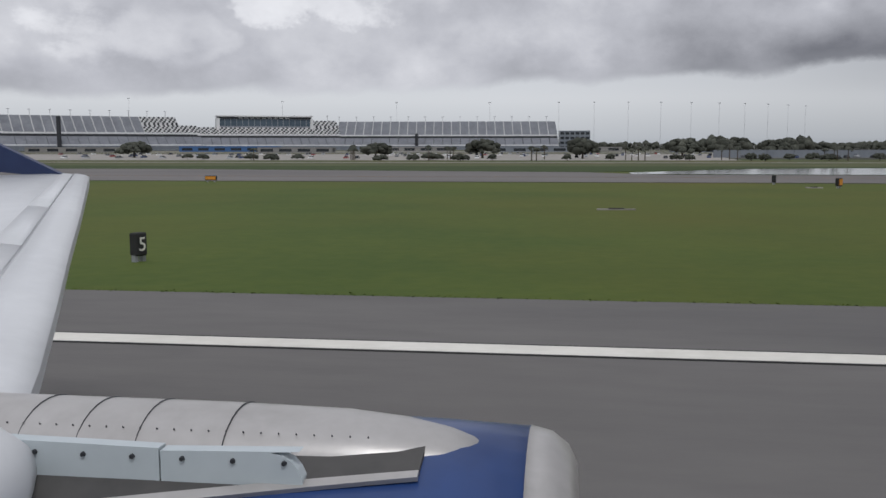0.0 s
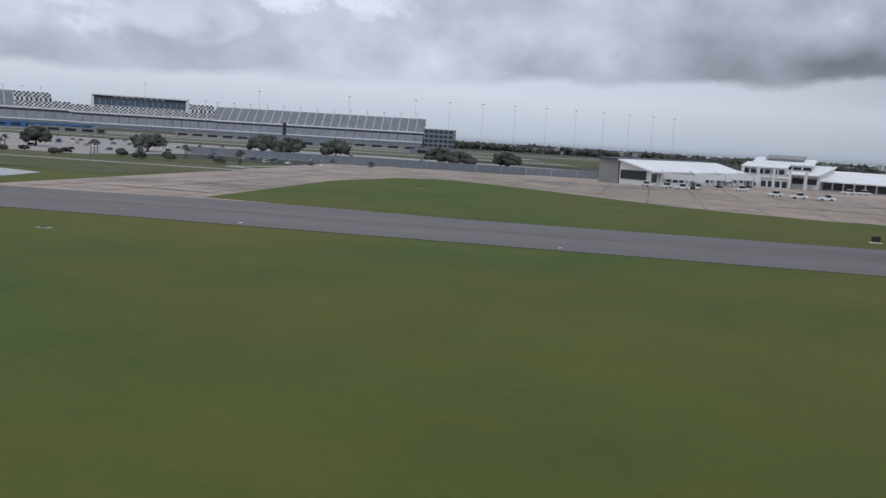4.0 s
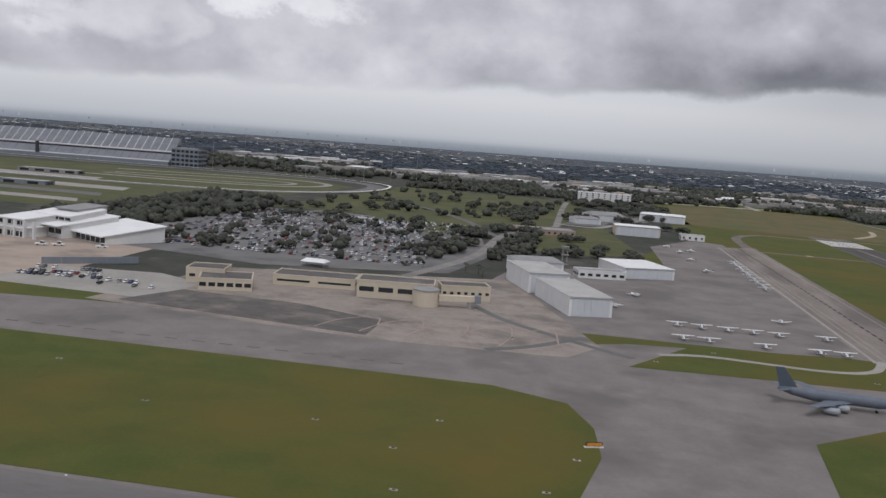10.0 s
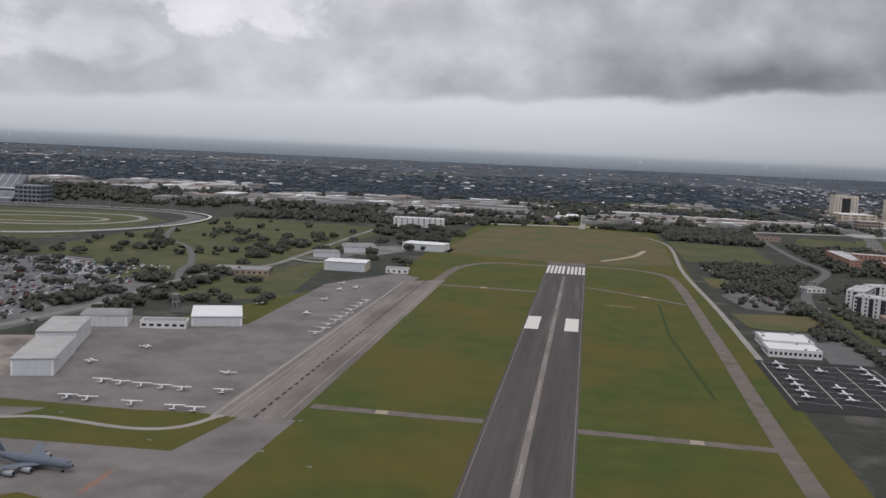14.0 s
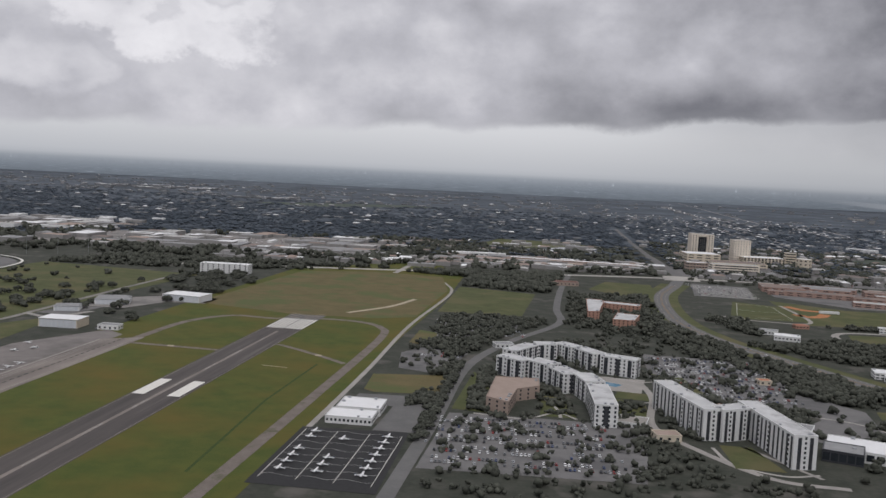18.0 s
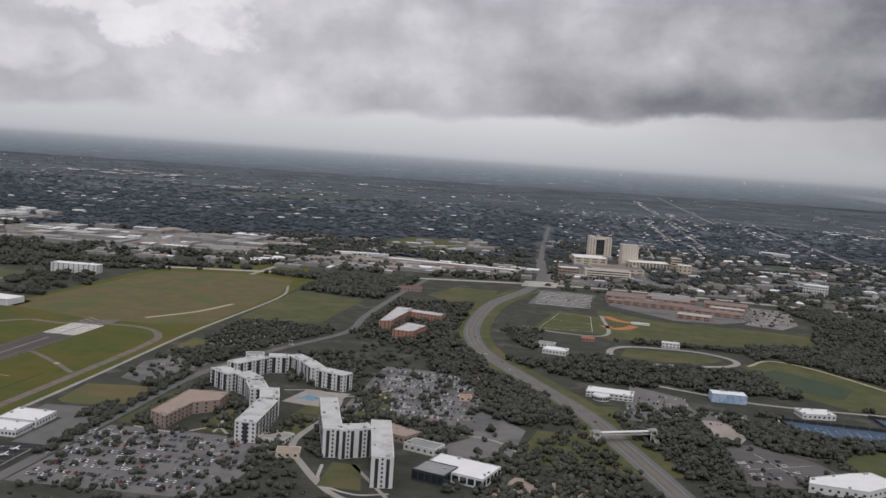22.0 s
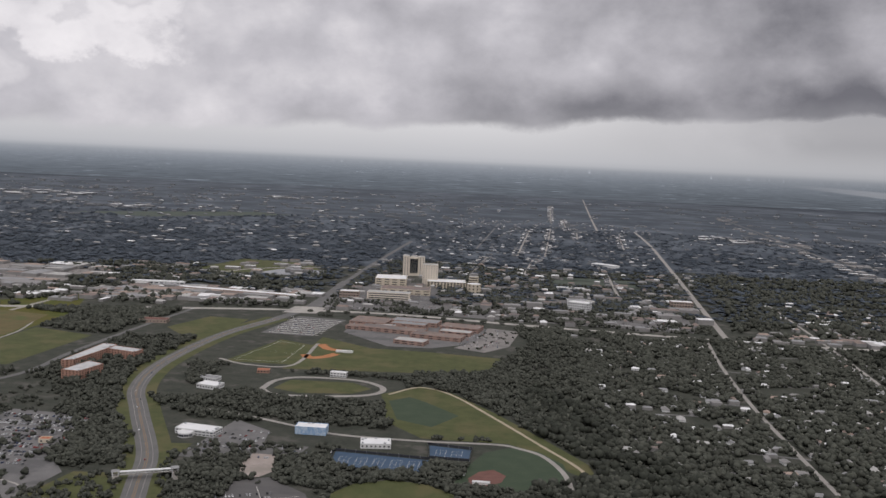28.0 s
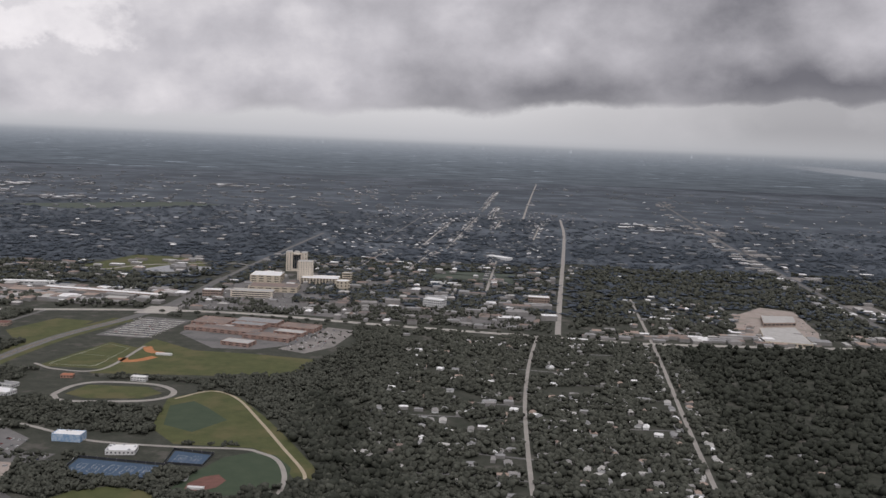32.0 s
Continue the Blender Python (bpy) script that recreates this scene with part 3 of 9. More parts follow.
# ---------------- cloud backdrop far behind everything ----------------
def cloud_material():
    m = bpy.data.materials.new("storm_clouds")
    m.use_nodes = True
    nt = m.node_tree
    nt.nodes.clear()
    N, L = nt.nodes.new, nt.links.new

    def val(op, a, b=None, c=None):
        n = N("ShaderNodeMath")
        n.operation = op
        for i, s in enumerate((a, b, c)):
            if s is None:
                continue
            if isinstance(s, (int, float)):
                n.inputs[i].default_value = s
            else:
                L(s, n.inputs[i])
        return n.outputs[0]

    def smooth(x, lo, hi):
        n = N("ShaderNodeMapRange")
        n.interpolation_type = "SMOOTHSTEP"
        L(x, n.inputs[0])
        n.inputs[1].default_value, n.inputs[2].default_value = lo, hi
        return n.outputs[0]

    uv, sep = N("ShaderNodeUVMap"), N("ShaderNodeSeparateXYZ")
    L(uv.outputs[0], sep.inputs[0])
    u, v = sep.outputs[0], sep.outputs[1]  # tens of degrees of azimuth, hundreds of metres of height

    def fbm(sx, sy, scale, detail, rough, off):
        mp, n = N("ShaderNodeMapping"), N("ShaderNodeTexNoise")
        mp.inputs["Scale"].default_value, mp.inputs["Location"].default_value = (sx, sy, 1), (off, off * 0.7, off)
        L(uv.outputs[0], mp.inputs[0])
        L(mp.outputs[0], n.inputs["Vector"])
        n.inputs["Scale"].default_value, n.inputs["Detail"].default_value, n.inputs["Roughness"].default_value = scale, detail, rough
        return val("SUBTRACT", n.outputs[0], 0.5)

    def billow(sy, scale, off, warp):
        """Rounded heaps with soft rims."""
        mp, nz, ad, vo = N("ShaderNodeMapping"), N("ShaderNodeTexNoise"), N("ShaderNodeVectorMath"), N("ShaderNodeTexVoronoi")
        mp.inputs["Scale"].default_value, mp.inputs["Location"].default_value = (1, sy, 1), (off, off * 0.37, 0)
        L(uv.outputs[0], mp.inputs[0])
        L(mp.outputs[0], nz.inputs["Vector"])
        nz.inputs["Scale"].default_value, nz.inputs["Detail"].default_value = scale * 1.8, 7
        nz.inputs["Roughness"].default_value = 0.62
        ad.operation = "MULTIPLY_ADD"
        L(nz.outputs["Color"], ad.inputs[0])
        ad.inputs[1].default_value = (warp, warp, 0)
        L(mp.outputs[0], ad.inputs[2])
        vo.feature = "SMOOTH_F1"
        vo.inputs["Scale"].default_value, vo.inputs["Smoothness"].default_value = scale, 0.45
        L(ad.outputs[0], vo.inputs["Vector"])
        return val("SUBTRACT", 0.45, vo.outputs["Distance"])

    big, mid, fine = fbm(1.0, 0.2, 0.8, 2, 0.5, 3.1), fbm(1.0, 0.17, 1.7, 6, 0.55, 7.7), fbm(1.0, 0.15, 4.6, 7, 0.6, 1.3)
    heap, puff = billow(0.17, 1.15, 2.3, 0.5), billow(0.16, 3.0, 5.1, 0.25)
    wave = fbm(1.0, 0.0, 1.9, 2, 0.5, 11.0)
    base = val("ADD", val("MULTIPLY_ADD", u, 0.34, 3.5), val("MULTIPLY", wave, 0.7))
    h = val("SUBTRACT", v, base)
    edge = val("ADD", h, val("ADD", val("MULTIPLY", puff, 0.5), val("ADD", val("MULTIPLY", mid, 0.35), val("MULTIPLY", fine, 0.7))))
    alpha = val("ADD", val("MULTIPLY", smooth(edge, -0.22, 0.42), 0.85), val("MULTIPLY", smooth(edge, 0.3, 1.2), 0.15))
    # a thin grey veil in the east, added to darken the sky below the clouds
    alpha = val("MAXIMUM", alpha, val("MULTIPLY", val("MULTIPLY", smooth(u, 0.2, 2.4), smooth(v, 1.9, 3.4)), 0.42))
    # dark bellies, darker to the east; light tops, one bright gap in the west
    belly = val("MULTIPLY", val("SUBTRACT", 1.0, smooth(h, 0.35, 3.2)), val("MULTIPLY_ADD", smooth(u, -1.6, 1.6), 0.26, 0.10))
    gap_u = val("DIVIDE", val("ADD", val("ADD", u, 2.35), val("ADD", val("MULTIPLY", mid, 2.0), val("MULTIPLY", puff, 0.9))), 0.40)
    gap_v = val("DIVIDE", val("SUBTRACT", val("ADD", v, val("ADD", val("MULTIPLY", fine, 5.0), val("MULTIPLY", puff, 4.0))), 7.4), 2.6)
    gap = val("SUBTRACT", 1.0, smooth(val("ADD", val("MULTIPLY", gap_u, gap_u), val("MULTIPLY", gap_v, gap_v)), 0.25, 1.3))
    gap2_u = val("DIVIDE", val("ADD", val("ADD", u, 3.25), val("ADD", val("MULTIPLY", mid, 1.4), val("MULTIPLY", puff, 0.7))), 0.34)
    gap2_v = val("DIVIDE", val("SUBTRACT", v, 5.2), 1.5)
    gap2 = val("SUBTRACT", 1.0, smooth(val("ADD", val("MULTIPLY", gap2_u, gap2_u), val("MULTIPLY", gap2_v, gap2_v)), 0.2, 1.2))
    light = val("ADD", 0.525, val("MULTIPLY", big, 0.27))
    light = val("ADD", light, val("MULTIPLY", heap, 0.27))
    light = val("ADD", light, val("MULTIPLY", puff, 0.20))
    light = val("ADD", light, val("MULTIPLY", mid, 0.27))
    light = val("ADD", light, val("MULTIPLY", fine, 0.19))
    light = val("SUBTRACT", light, belly)
    light = val("ADD", light, val("MULTIPLY", gap, 0.16))
    light = val("ADD", light, val("MULTIPLY", gap2, 0.12))
    light = val("SUBTRACT", light, val("MULTIPLY", smooth(v, 4.0, 9.0), val("MULTIPLY", smooth(u, -0.9, 1.6), 0.24)))
    light = val("ADD", light, val("MULTIPLY_ADD", smooth(u, -1.8, 0.8), -0.075, 0.075))
    light = val("MINIMUM", val("MAXIMUM", light, 0.1), 0.86)
    tint = N("ShaderNodeValToRGB")
    L(light, tint.inputs[0])
    e = tint.color_ramp.elements
    e[0].position, e[0].color = 0.1, (0.15, 0.153, 0.172, 1)
    e[1].position, e[1].color = 0.86, (0.86, 0.855, 0.86, 1)
    q = tint.color_ramp.elements.new(0.5)
    q.color = (0.49, 0.492, 0.518, 1)
    em, tr, mx, out = N("ShaderNodeEmission"), N("ShaderNodeBsdfTransparent"), N("ShaderNodeMixShader"), N("ShaderNodeOutputMaterial")
    L(tint.outputs[0], em.inputs[0])
    L(alpha, mx.inputs[0])
    L(tr.outputs[0], mx.inputs[1])
    L(em.outputs[0], mx.inputs[2])
    L(mx.outputs[0], out.inputs[0])
    return m


def build_sky_backdrop(radius=4850, cx=565, top=3400, steps=64):
    bm = bmesh.new()
    lay = bm.loops.layers.uv.new("UVMap")
    cols = []
    for i in range(steps + 1):
        a = -75 + 150 * i / steps
        x, y = cx + radius * math.sin(radians(a)), radius * math.cos(radians(a))
        cols.append((a, bm.verts.new((x, y, 150)), bm.verts.new((x, y, top))))
    for (a0, l0, t0), (a1, l1, t1) in zip(cols, cols[1:]):
        f = bm.faces.new((l0, l1, t1, t0))
        for lp, c in zip(f.loops, ((a0, 150), (a1, 150), (a1, top), (a0, top))):
            lp[lay].uv = (c[0] / 10, c[1] / 100)
    ob = link_mesh("backdrop", bm, cloud_material())
    tagged(ob, "distant grey rain clouds with dark flat bases", "sky", kind="structure")


build_sky_backdrop()

# ---------------- airfield ----------------
def marks(name, pieces, z, mat, label, category="marking"):
    """Painted pieces: corner polygons at one height, one object."""
    bm = bmesh.new()
    for pts in pieces:
        bm.faces.new([bm.verts.new((x, y, z)) for x, y in pts])
    bmesh.ops.recalc_face_normals(bm, faces=bm.faces)
    for f in bm.faces:
        if f.normal.z < 0:
            f.normal_flip()
    return tagged(link_mesh(name, bm, M[mat]), label, category, kind="structure")


def line_piece(x0, y0, x1, y1, w):
    d = Vector((x1 - x0, y1 - y0)).normalized() * w / 2
    return [(x0 - d.y, y0 + d.x), (x1 - d.y, y1 + d.x), (x1 + d.y, y1 - d.x), (x0 + d.y, y0 - d.x)]


def double_line(name, pts, mat="yellow_paint", w=0.09, gap=0.21, z=0.125, label="double yellow painted taxi line"):
    bm = bmesh.new()
    l, r = strip_points(pts, gap)
    ribbon_bm(bm, [(v.x, v.y) for v in l], w, z, 0.005)
    ribbon_bm(bm, [(v.x, v.y) for v in r], w, z, 0.005)
    bmesh.ops.recalc_face_normals(bm, faces=bm.faces)
    tagged(link_mesh(name, bm, M[mat]), label, "marking", kind="structure")


double_line("taxi_line", [(33.6, 12.3), (35.8, 12.9), (36.2, 14), (39.6, 32), (39.7, 34.5), (39.6, 38), (38.8, 43.5)])
double_line("taxi_line", [(61, 12.9), (58.6, 13.8), (57, 16.5), (53.4, 31), (53.2, 37), (53.8, 41)])
double_line("taxi_line", [(46.8, 14.5), (46.5, 39), (46.2, 66)], gap=0.1, w=0.05, label="yellow taxi centre line")
for k, pts in enumerate(([(46.75, 14.6), (46.5, 13.2), (45.6, 11.2), (42, 7)], [(46.8, 14.6), (46.75, 13), (46.4, 10.5), (44.6, 4)], [(46.85, 14.6), (47.0, 13), (47.6, 10.5), (49.5, 5)])):
    double_line("taxi_line", smooth_line(pts), gap=0.1, w=0.055, z=0.129 + 0.004 * k, label="curved yellow lead-off line")
double_line("taxi_line", smooth_line([(-900, 79), (100, 79), (470, 79.5)]), gap=0.1, w=0.06, mat="faint_yellow", label="faded taxiway centre line")
double_line("taxi_line", smooth_line([(160, 71.5), (210, 71.5), (232, 68), (243, 58), (247, 40)]), gap=0.2, w=0.07, mat="faint_yellow", label="curved yellow taxiway edge line")
double_line("taxi_line", smooth_line([(276, 73), (262, 72), (253, 66), (250, 56)]), gap=0.2, w=0.07, mat="faint_yellow", label="curved yellow taxiway edge line")
double_line("taxi_line", smooth_line([(209, 93), (204, 100), (203, 112)]), gap=0.12, w=0.07, label="faded curved taxiway edge line", mat="paleroof")
double_line("taxi_line", smooth_line([(178, 91), (188, 97), (191, 108), (189, 116)]), gap=0.12, w=0.07, label="faded curved taxiway edge line", mat="paleroof")
# hold position and its painted runway name
marks("hold_line", [line_piece(37 + i * 1.05, 38.9 - 0.004 * i, 37.75 + i * 1.05, 38.9 - 0.004 * i, 0.3) for i in range(18)] + [line_piece(37, 38.2, 56, 38.1, 0.18)], 0.127, "yellow_paint", "yellow and broken hold position line", "marking")


def writing(name, text, size, m, mat, parent=None, label=""):
    cu = bpy.data.curves.new(name, "FONT")
    cu.body, cu.size, cu.align_x, cu.align_y, cu.extrude = text, size, "CENTER", "CENTER", 0.004
    cu.materials.append(M[mat])
    ob = new(name, cu)
    ob.matrix_basis = m
    if parent:
        ob.parent = parent
    else:
        tagged(ob, label, "marking", kind="structure")
    return ob


for x in (44.2, 48.9):
    marks("runway_name_panel", [[(x - 2.0, 39.7), (x + 2.0, 39.7), (x + 2.0, 41.1), (x - 2.0, 41.1)]], 0.125, "red_paint", "red painted panel naming the runway ahead", "marking")
    writing("runway_name", "25R-7L", 1.1, pose(x, 40.4, 0.135, 0, 0, 180), "white_paint", label="white painted runway name on a red panel")

# cross runway markings
marks("aiming_point", [[(470, 330), (475, 330), (475, 356), (470, 356)]], 0.125, "white_paint", "white painted aiming point block")
marks("aiming_point", [[(484.3, 330), (489.3, 330), (489.3, 356), (484.3, 356)]], 0.125, "white_paint", "white painted aiming point block")
marks("threshold_bars", [[(470.2 + i * 2.05 + (0.6 if i > 4 else 0), 490), (471.5 + i * 2.05 + (0.6 if i > 4 else 0), 490), (471.5 + i * 2.05 + (0.6 if i > 4 else 0), 524), (470.2 + i * 2.05 + (0.6 if i > 4 else 0), 524)] for i in range(10)], 0.125, "white_paint", "white painted threshold bars of the cross runway")
marks("runway_centre_line", [line_piece(480, y, 480, y + 13, 0.4) for y in range(-200, 480, 34)], 0.125, "faint_white", "worn white dashed runway centre line")
marks("runway_edge_line", [line_piece(469.9, -200, 470.3, 505, 0.25), line_piece(489.9, -200, 490.4, 505, 0.25)], 0.123, "old_concrete", "faded pale runway edge lines")
marks("rubber_marks", [line_piece(479.9, -100, 480.1, 480, 1.6)], 0.118, "old_concrete", "pale worn wheel tracks on the runway", "wear")
marks("chevrons", [line_piece(479, 526 + 6 * i, 470, 532 + 6 * i, 0.7) for i in range(3)] + [line_piece(480, 526 + 6 * i, 490, 532 + 6 * i, 0.7) for i in range(3)], 0.128, "sand", "faded chevrons before the threshold")
sheet("blast_pad", [(469.5, 507), (491, 507), (491, 545), (469.5, 545)], 0.10, "dark_asphalt", "dark asphalt pad before the runway threshold", "runway")
marks("old_runway_dashes", [line_piece(418.4 - (y - 200) * 0.0095, y, 418.4 - (y + 3 - 200) * 0.0095, y + 3, 0.7) for y in range(199, 432, 5)], 0.125, "black_paint", "dark dashed line along the old concrete strip", "marking")
marks("old_runway_edge", [line_piece(409.2, 197, 407.2, 424, 0.9), line_piece(411.6, 197, 409.6, 426, 0.25), line_piece(413.4, 197, 411.4, 427, 0.2), line_piece(424.6, 201, 422.2, 434, 0.3)], 0.122, "paleroad", "pale worn edge band of the old concrete strip")
marks("apron_joint", [line_piece(190 - 0.22 * (k * 7), 128 + k * 7, 110 - 0.1 * k, 172 + k * 4.5, 0.3) for k in range(11)], 0.1, "sand", "pale worn joint lines across the concrete apron", "wear")
marks("apron_joint", [line_piece(78, y, min(189, 189 + (y - 130) * 0.2) if y < 130 else 188 + (y - 130) * 0.2, y + 1.5, 0.22) for y in range(92, 214, 6)], 0.0995, "patched_asphalt", "dark tarred joints across the concrete apron", "wear")
marks("apron_joint", [line_piece(x, 90, x + 6, 216 if x < 190 else 180, 0.2) for x in range(80, 186, 8)], 0.1015, "patched_asphalt", "dark tarred joints along the concrete apron", "wear")
marks("apron_stain", [line_piece(120 + 9 * k, 150 + 3 * (k % 3) + 2 * k, 146 + 9 * k, 141 + 3 * (k % 4) + k, 1.1 + 0.5 * (k % 3)) for k in range(6)], 0.104, "sand", "pale worn patches on the concrete apron", "wear")
marks("apron_stain", [line_piece(112 + 7 * k, 160 + 5 * (k % 4) - 2.2 * k, 130 + 7 * k, 156 + 5 * (k % 4) - 2.2 * k, 1.3 + 0.6 * (k % 2)) for k in range(9)], 0.102, "tan", "dark rusty stains on the concrete apron", "wear")
wear = random.Random(61)
for mt, z, lab, n in (("pale_concrete", 0.1035, "pale worn joints across the concrete apron", 190), ("tan", 0.1062, "rusty stained joints across the concrete apron", 110), ("dark_asphalt", 0.1088, "dark tarred cracks across the concrete apron", 70)):
    pieces = []
    while len(pieces) < n:
        x, y = wear.uniform(82, 196), 95 + 4.6 * wear.randrange(25) + wear.uniform(-0.25, 0.25)
        ln = wear.uniform(1.5, 7)
        if (y > 172 or x > 187 or x < 96 or y - 172 > -(x - 108) * 0.75) and x + ln < 190 + max(0, (y - 128) * 0.55) and y < 205:
            pieces.append(line_piece(x, y, x + ln, y - ln * 0.16, wear.uniform(0.25, 0.85)))
    marks("apron_wear", pieces, z, mt, lab, "wear")
sheet("apron_patch", [(256, 180), (311, 172), (311, 187), (290, 196), (262, 198)], 0.11, "patched_asphalt", "dark stained asphalt patch on the old apron", "apron")
ribbon("apron_seam", [(318, 232), (332, 205), (347, 189), (361, 177)], 2.0, 0.112, "road", "dark tar seam across the old apron")
ribbon("apron_seam", [(352, 192), (342, 178), (334, 171)], 2.0, 0.114, "road", "dark tar seam across the old apron")
for k in range(5):
    ribbon("parking_arc", [(300 + 9 * k, 175), (303 + 9 * k, 185 + k), (309 + 9 * k, 190 + 1.5 * k), (311 + 9 * k, 182)], 0.35, 0.118, "tan", "faded curved parking line on the concrete")
marks("taxi_dashes", [line_piece(245 + 5 * k, 152.5 + 0.05 * k, 247.4 + 5 * k, 152.6 + 0.05 * k, 0.6) for k in range(16)], 0.112, "dark_asphalt", "dark dashed seam along the taxi area")
ribbon("service_path", [(366, 183), (376, 186), (396, 184), (406, 188), (411, 199)], 1.8, 0.128, "paleroad", "narrow pale service path through the grass")
marks("orange_marks", [line_piece(405.6 + k * 0.5, 148, 405.2 + k * 0.5, 160, 0.16) for k in range(3)], 0.115, "clay", "orange painted hold lines near the tanker")
for x, y in ((445, 212), (517, 210.5), (445, 421.5), (518, 425)):
    marks("hold_patch", [[(x - 1.5, y - 1.5), (x + 1.5, y - 1.5), (x + 1.5, y + 1.5), (x - 1.5, y + 1.5)]], 0.125, "sand", "faded orange hold marking on the taxiway")
ribbon("taxiway_cross_mid", [(491, 444), (497, 441), (518, 425), (534, 411)], 3, 0.1, "worn_taxi", "grey taxiway crossing the grass")
marks("grass_scar", [line_piece(522.7, 406, 521.4, 336, 1.0), line_piece(521.4, 336, 526, 250, 1.0)], 0.09, "dark_grass", "dark drainage line in the grass", "ground")
marks("soil_mark", [line_piece(500, 395, 512, 394, 0.7)], 0.092, "sand", "pale soil mark in the grass", "ground")
ribbon("sand_track", [(500, 560), (520, 598), (530, 640)], 3.5, 0.12, "sand", "bare sandy track at the edge of the field")
# concrete slabs of light pads set in the grass
PAD_SPOTS = ((2, 39), (177, 43), (182, 66), (113, 136), (65, 18), (15.5, 61), (215, 97), (227, 115.5), (257, 116), (273, 132.5), (224, 136), (294.7, 118), (318, 119), (333.5, 125), (349, 104), (173, 96.5), (95, 37), (103, 58), (365, 176.5), (377, 190), (404, 178), (414, 183), (429, 200), (428, 178), (440, 172), (333, 99), (240, 121), (236, 105), (330, 112), (352, 116))


def ground_pad(x, y, w, d):
    ob = link_mesh("light_pad", box(-w / 2, w / 2, -d / 2, d / 2, 0, 0.05), M["faint_white"])
    ob.matrix_basis = pose(x, y, 0.12 if 100 < x < 420 and y > 90 else 0.06, 0, 0, (x * 37) % 20 - 10)
    tagged(ob, "pale concrete light pad set in the grass", "light pad", "light pads in the grass")
    part("cover", box(-w / 5, w / 5, -d / 5, d / 5, 0.05, 0.09), M["black_paint"], ob, "dark cover in the middle")


for i, (x, y) in enumerate(PAD_SPOTS):
    ground_pad(x, y, *((1.6, 0.3) if i == 0 else (0.95, 0.55)))


def airfield_sign(x, y, rz, w, h, face, name="airfield_sign", label="black airfield sign on a concrete pad", bars=None, pad=True):
    root = empty(name, pose(x, y, 0.12 if 100 < x < 420 and y > 90 else 0.06, 0, 0, rz))
    tagged(root, label, "sign", "airfield signs")
    if pad:
        part("pad", box(-w * 0.5 - 0.16, w * 0.5 + 0.16, -0.34, 0.34, -0.02, 0.05), M["white_paint"], root, "pale concrete pad")
    bm = box(-w / 2, w / 2, -0.12, 0.12, 0.14, 0.14 + h)
    bmesh.ops.bevel(bm, geom=bm.edges[:], offset=0.03, segments=1, affect="EDGES")
    part("panel", bm, M["black_paint"], root)
    for s in (-1, 1):
        part("leg", box(s * w * 0.33 - 0.05, s * w * 0.33 + 0.05, -0.06, 0.06, -0.02, 0.16), M["steel"], root)
    if face:
        part("face", box(-w * 0.46, w * 0.46, -0.135, -0.118, 0.2, 0.08 + h), M[face], root, "coloured face")
    if bars:
        for k in range(bars):
            part("character", box(-w * 0.3 + k * w * 0.6 / bars, -w * 0.3 + (k + 0.55) * w * 0.6 / bars, -0.15, -0.134, 0.3, h - 0.02), M["black_paint" if face else "yellow_paint"], root)
    return root


five = airfield_sign(-9.9, 20, 68, 0.34, 0.54, None, "distance_sign", "black distance sign with a white numeral five", pad=False)
writing("numeral", "5", 0.46, pose(0, -0.14, 0.40, 90, 0, 0), "white_paint", five)
airfield_sign(29, 22.2, 52, 0.6, 0.40, None, label="black airfield sign seen edge-on on its pad")
airfield_sign(28, 56.5, 0, 1.6, 0.45, "yellow_paint", label="black and yellow location sign in the grass", bars=3, pad=False)
airfield_sign(14.2, 66.5, 70, 0.5, 0.5, None, label="small black light box in the grass", pad=False)
airfield_sign(62.5, 37.6, 0, 2.1, 0.42, None, label="long black airfield sign on a concrete pad")
airfield_sign(64.1, 21.2, 80, 0.7, 0.40, "yellow_paint", label="yellow and black airfield sign seen edge-on")
airfield_sign(77, 54, 20, 0.8, 0.55, "yellow_paint", label="small yellow airfield sign")
airfield_sign(68, 55, 20, 0.5, 0.45, None, label="small dark light box on a pad")
airfield_sign(-27, 66.8, 0, 0.9, 0.35, "yellow_paint", label="small orange airfield sign by the taxiway", pad=False)
airfield_sign(17, 61, 60, 0.8, 0.5, "yellow_paint", label="small orange airfield sign in the grass", pad=False)
airfield_sign(215, 103.5, 0, 1.7, 0.45, None, label="long black airfield sign on a concrete pad")
airfield_sign(225, 98.3, 70, 1.1, 0.45, None, label="dark airfield sign on a pale pad")
airfield_sign(247, 97.2, 5, 1.7, 0.4, "yellow_paint", label="yellow airfield sign on a pale pad")
airfield_sign(214, 133, 0, 1.2, 0.6, None, label="dark airfield sign on a pale pad")
airfield_sign(218, 63, 60, 1.0, 0.45, None, label="dark airfield sign on a pale pad")
airfield_sign(214, 180, 0, 2.0, 0.6, None, label="dark airfield sign beside the apron")
airfield_sign(176, 116, 0, 1.6, 0.5, "yellow_paint", label="orange airfield sign in the grass")
airfield_sign(166, 96, 0, 0.8, 0.5, None, label="dark light box on a pad")
airfield_sign(354, 122, 20, 2.2, 0.5, "yellow_paint", label="yellow airfield sign on a pale pad")


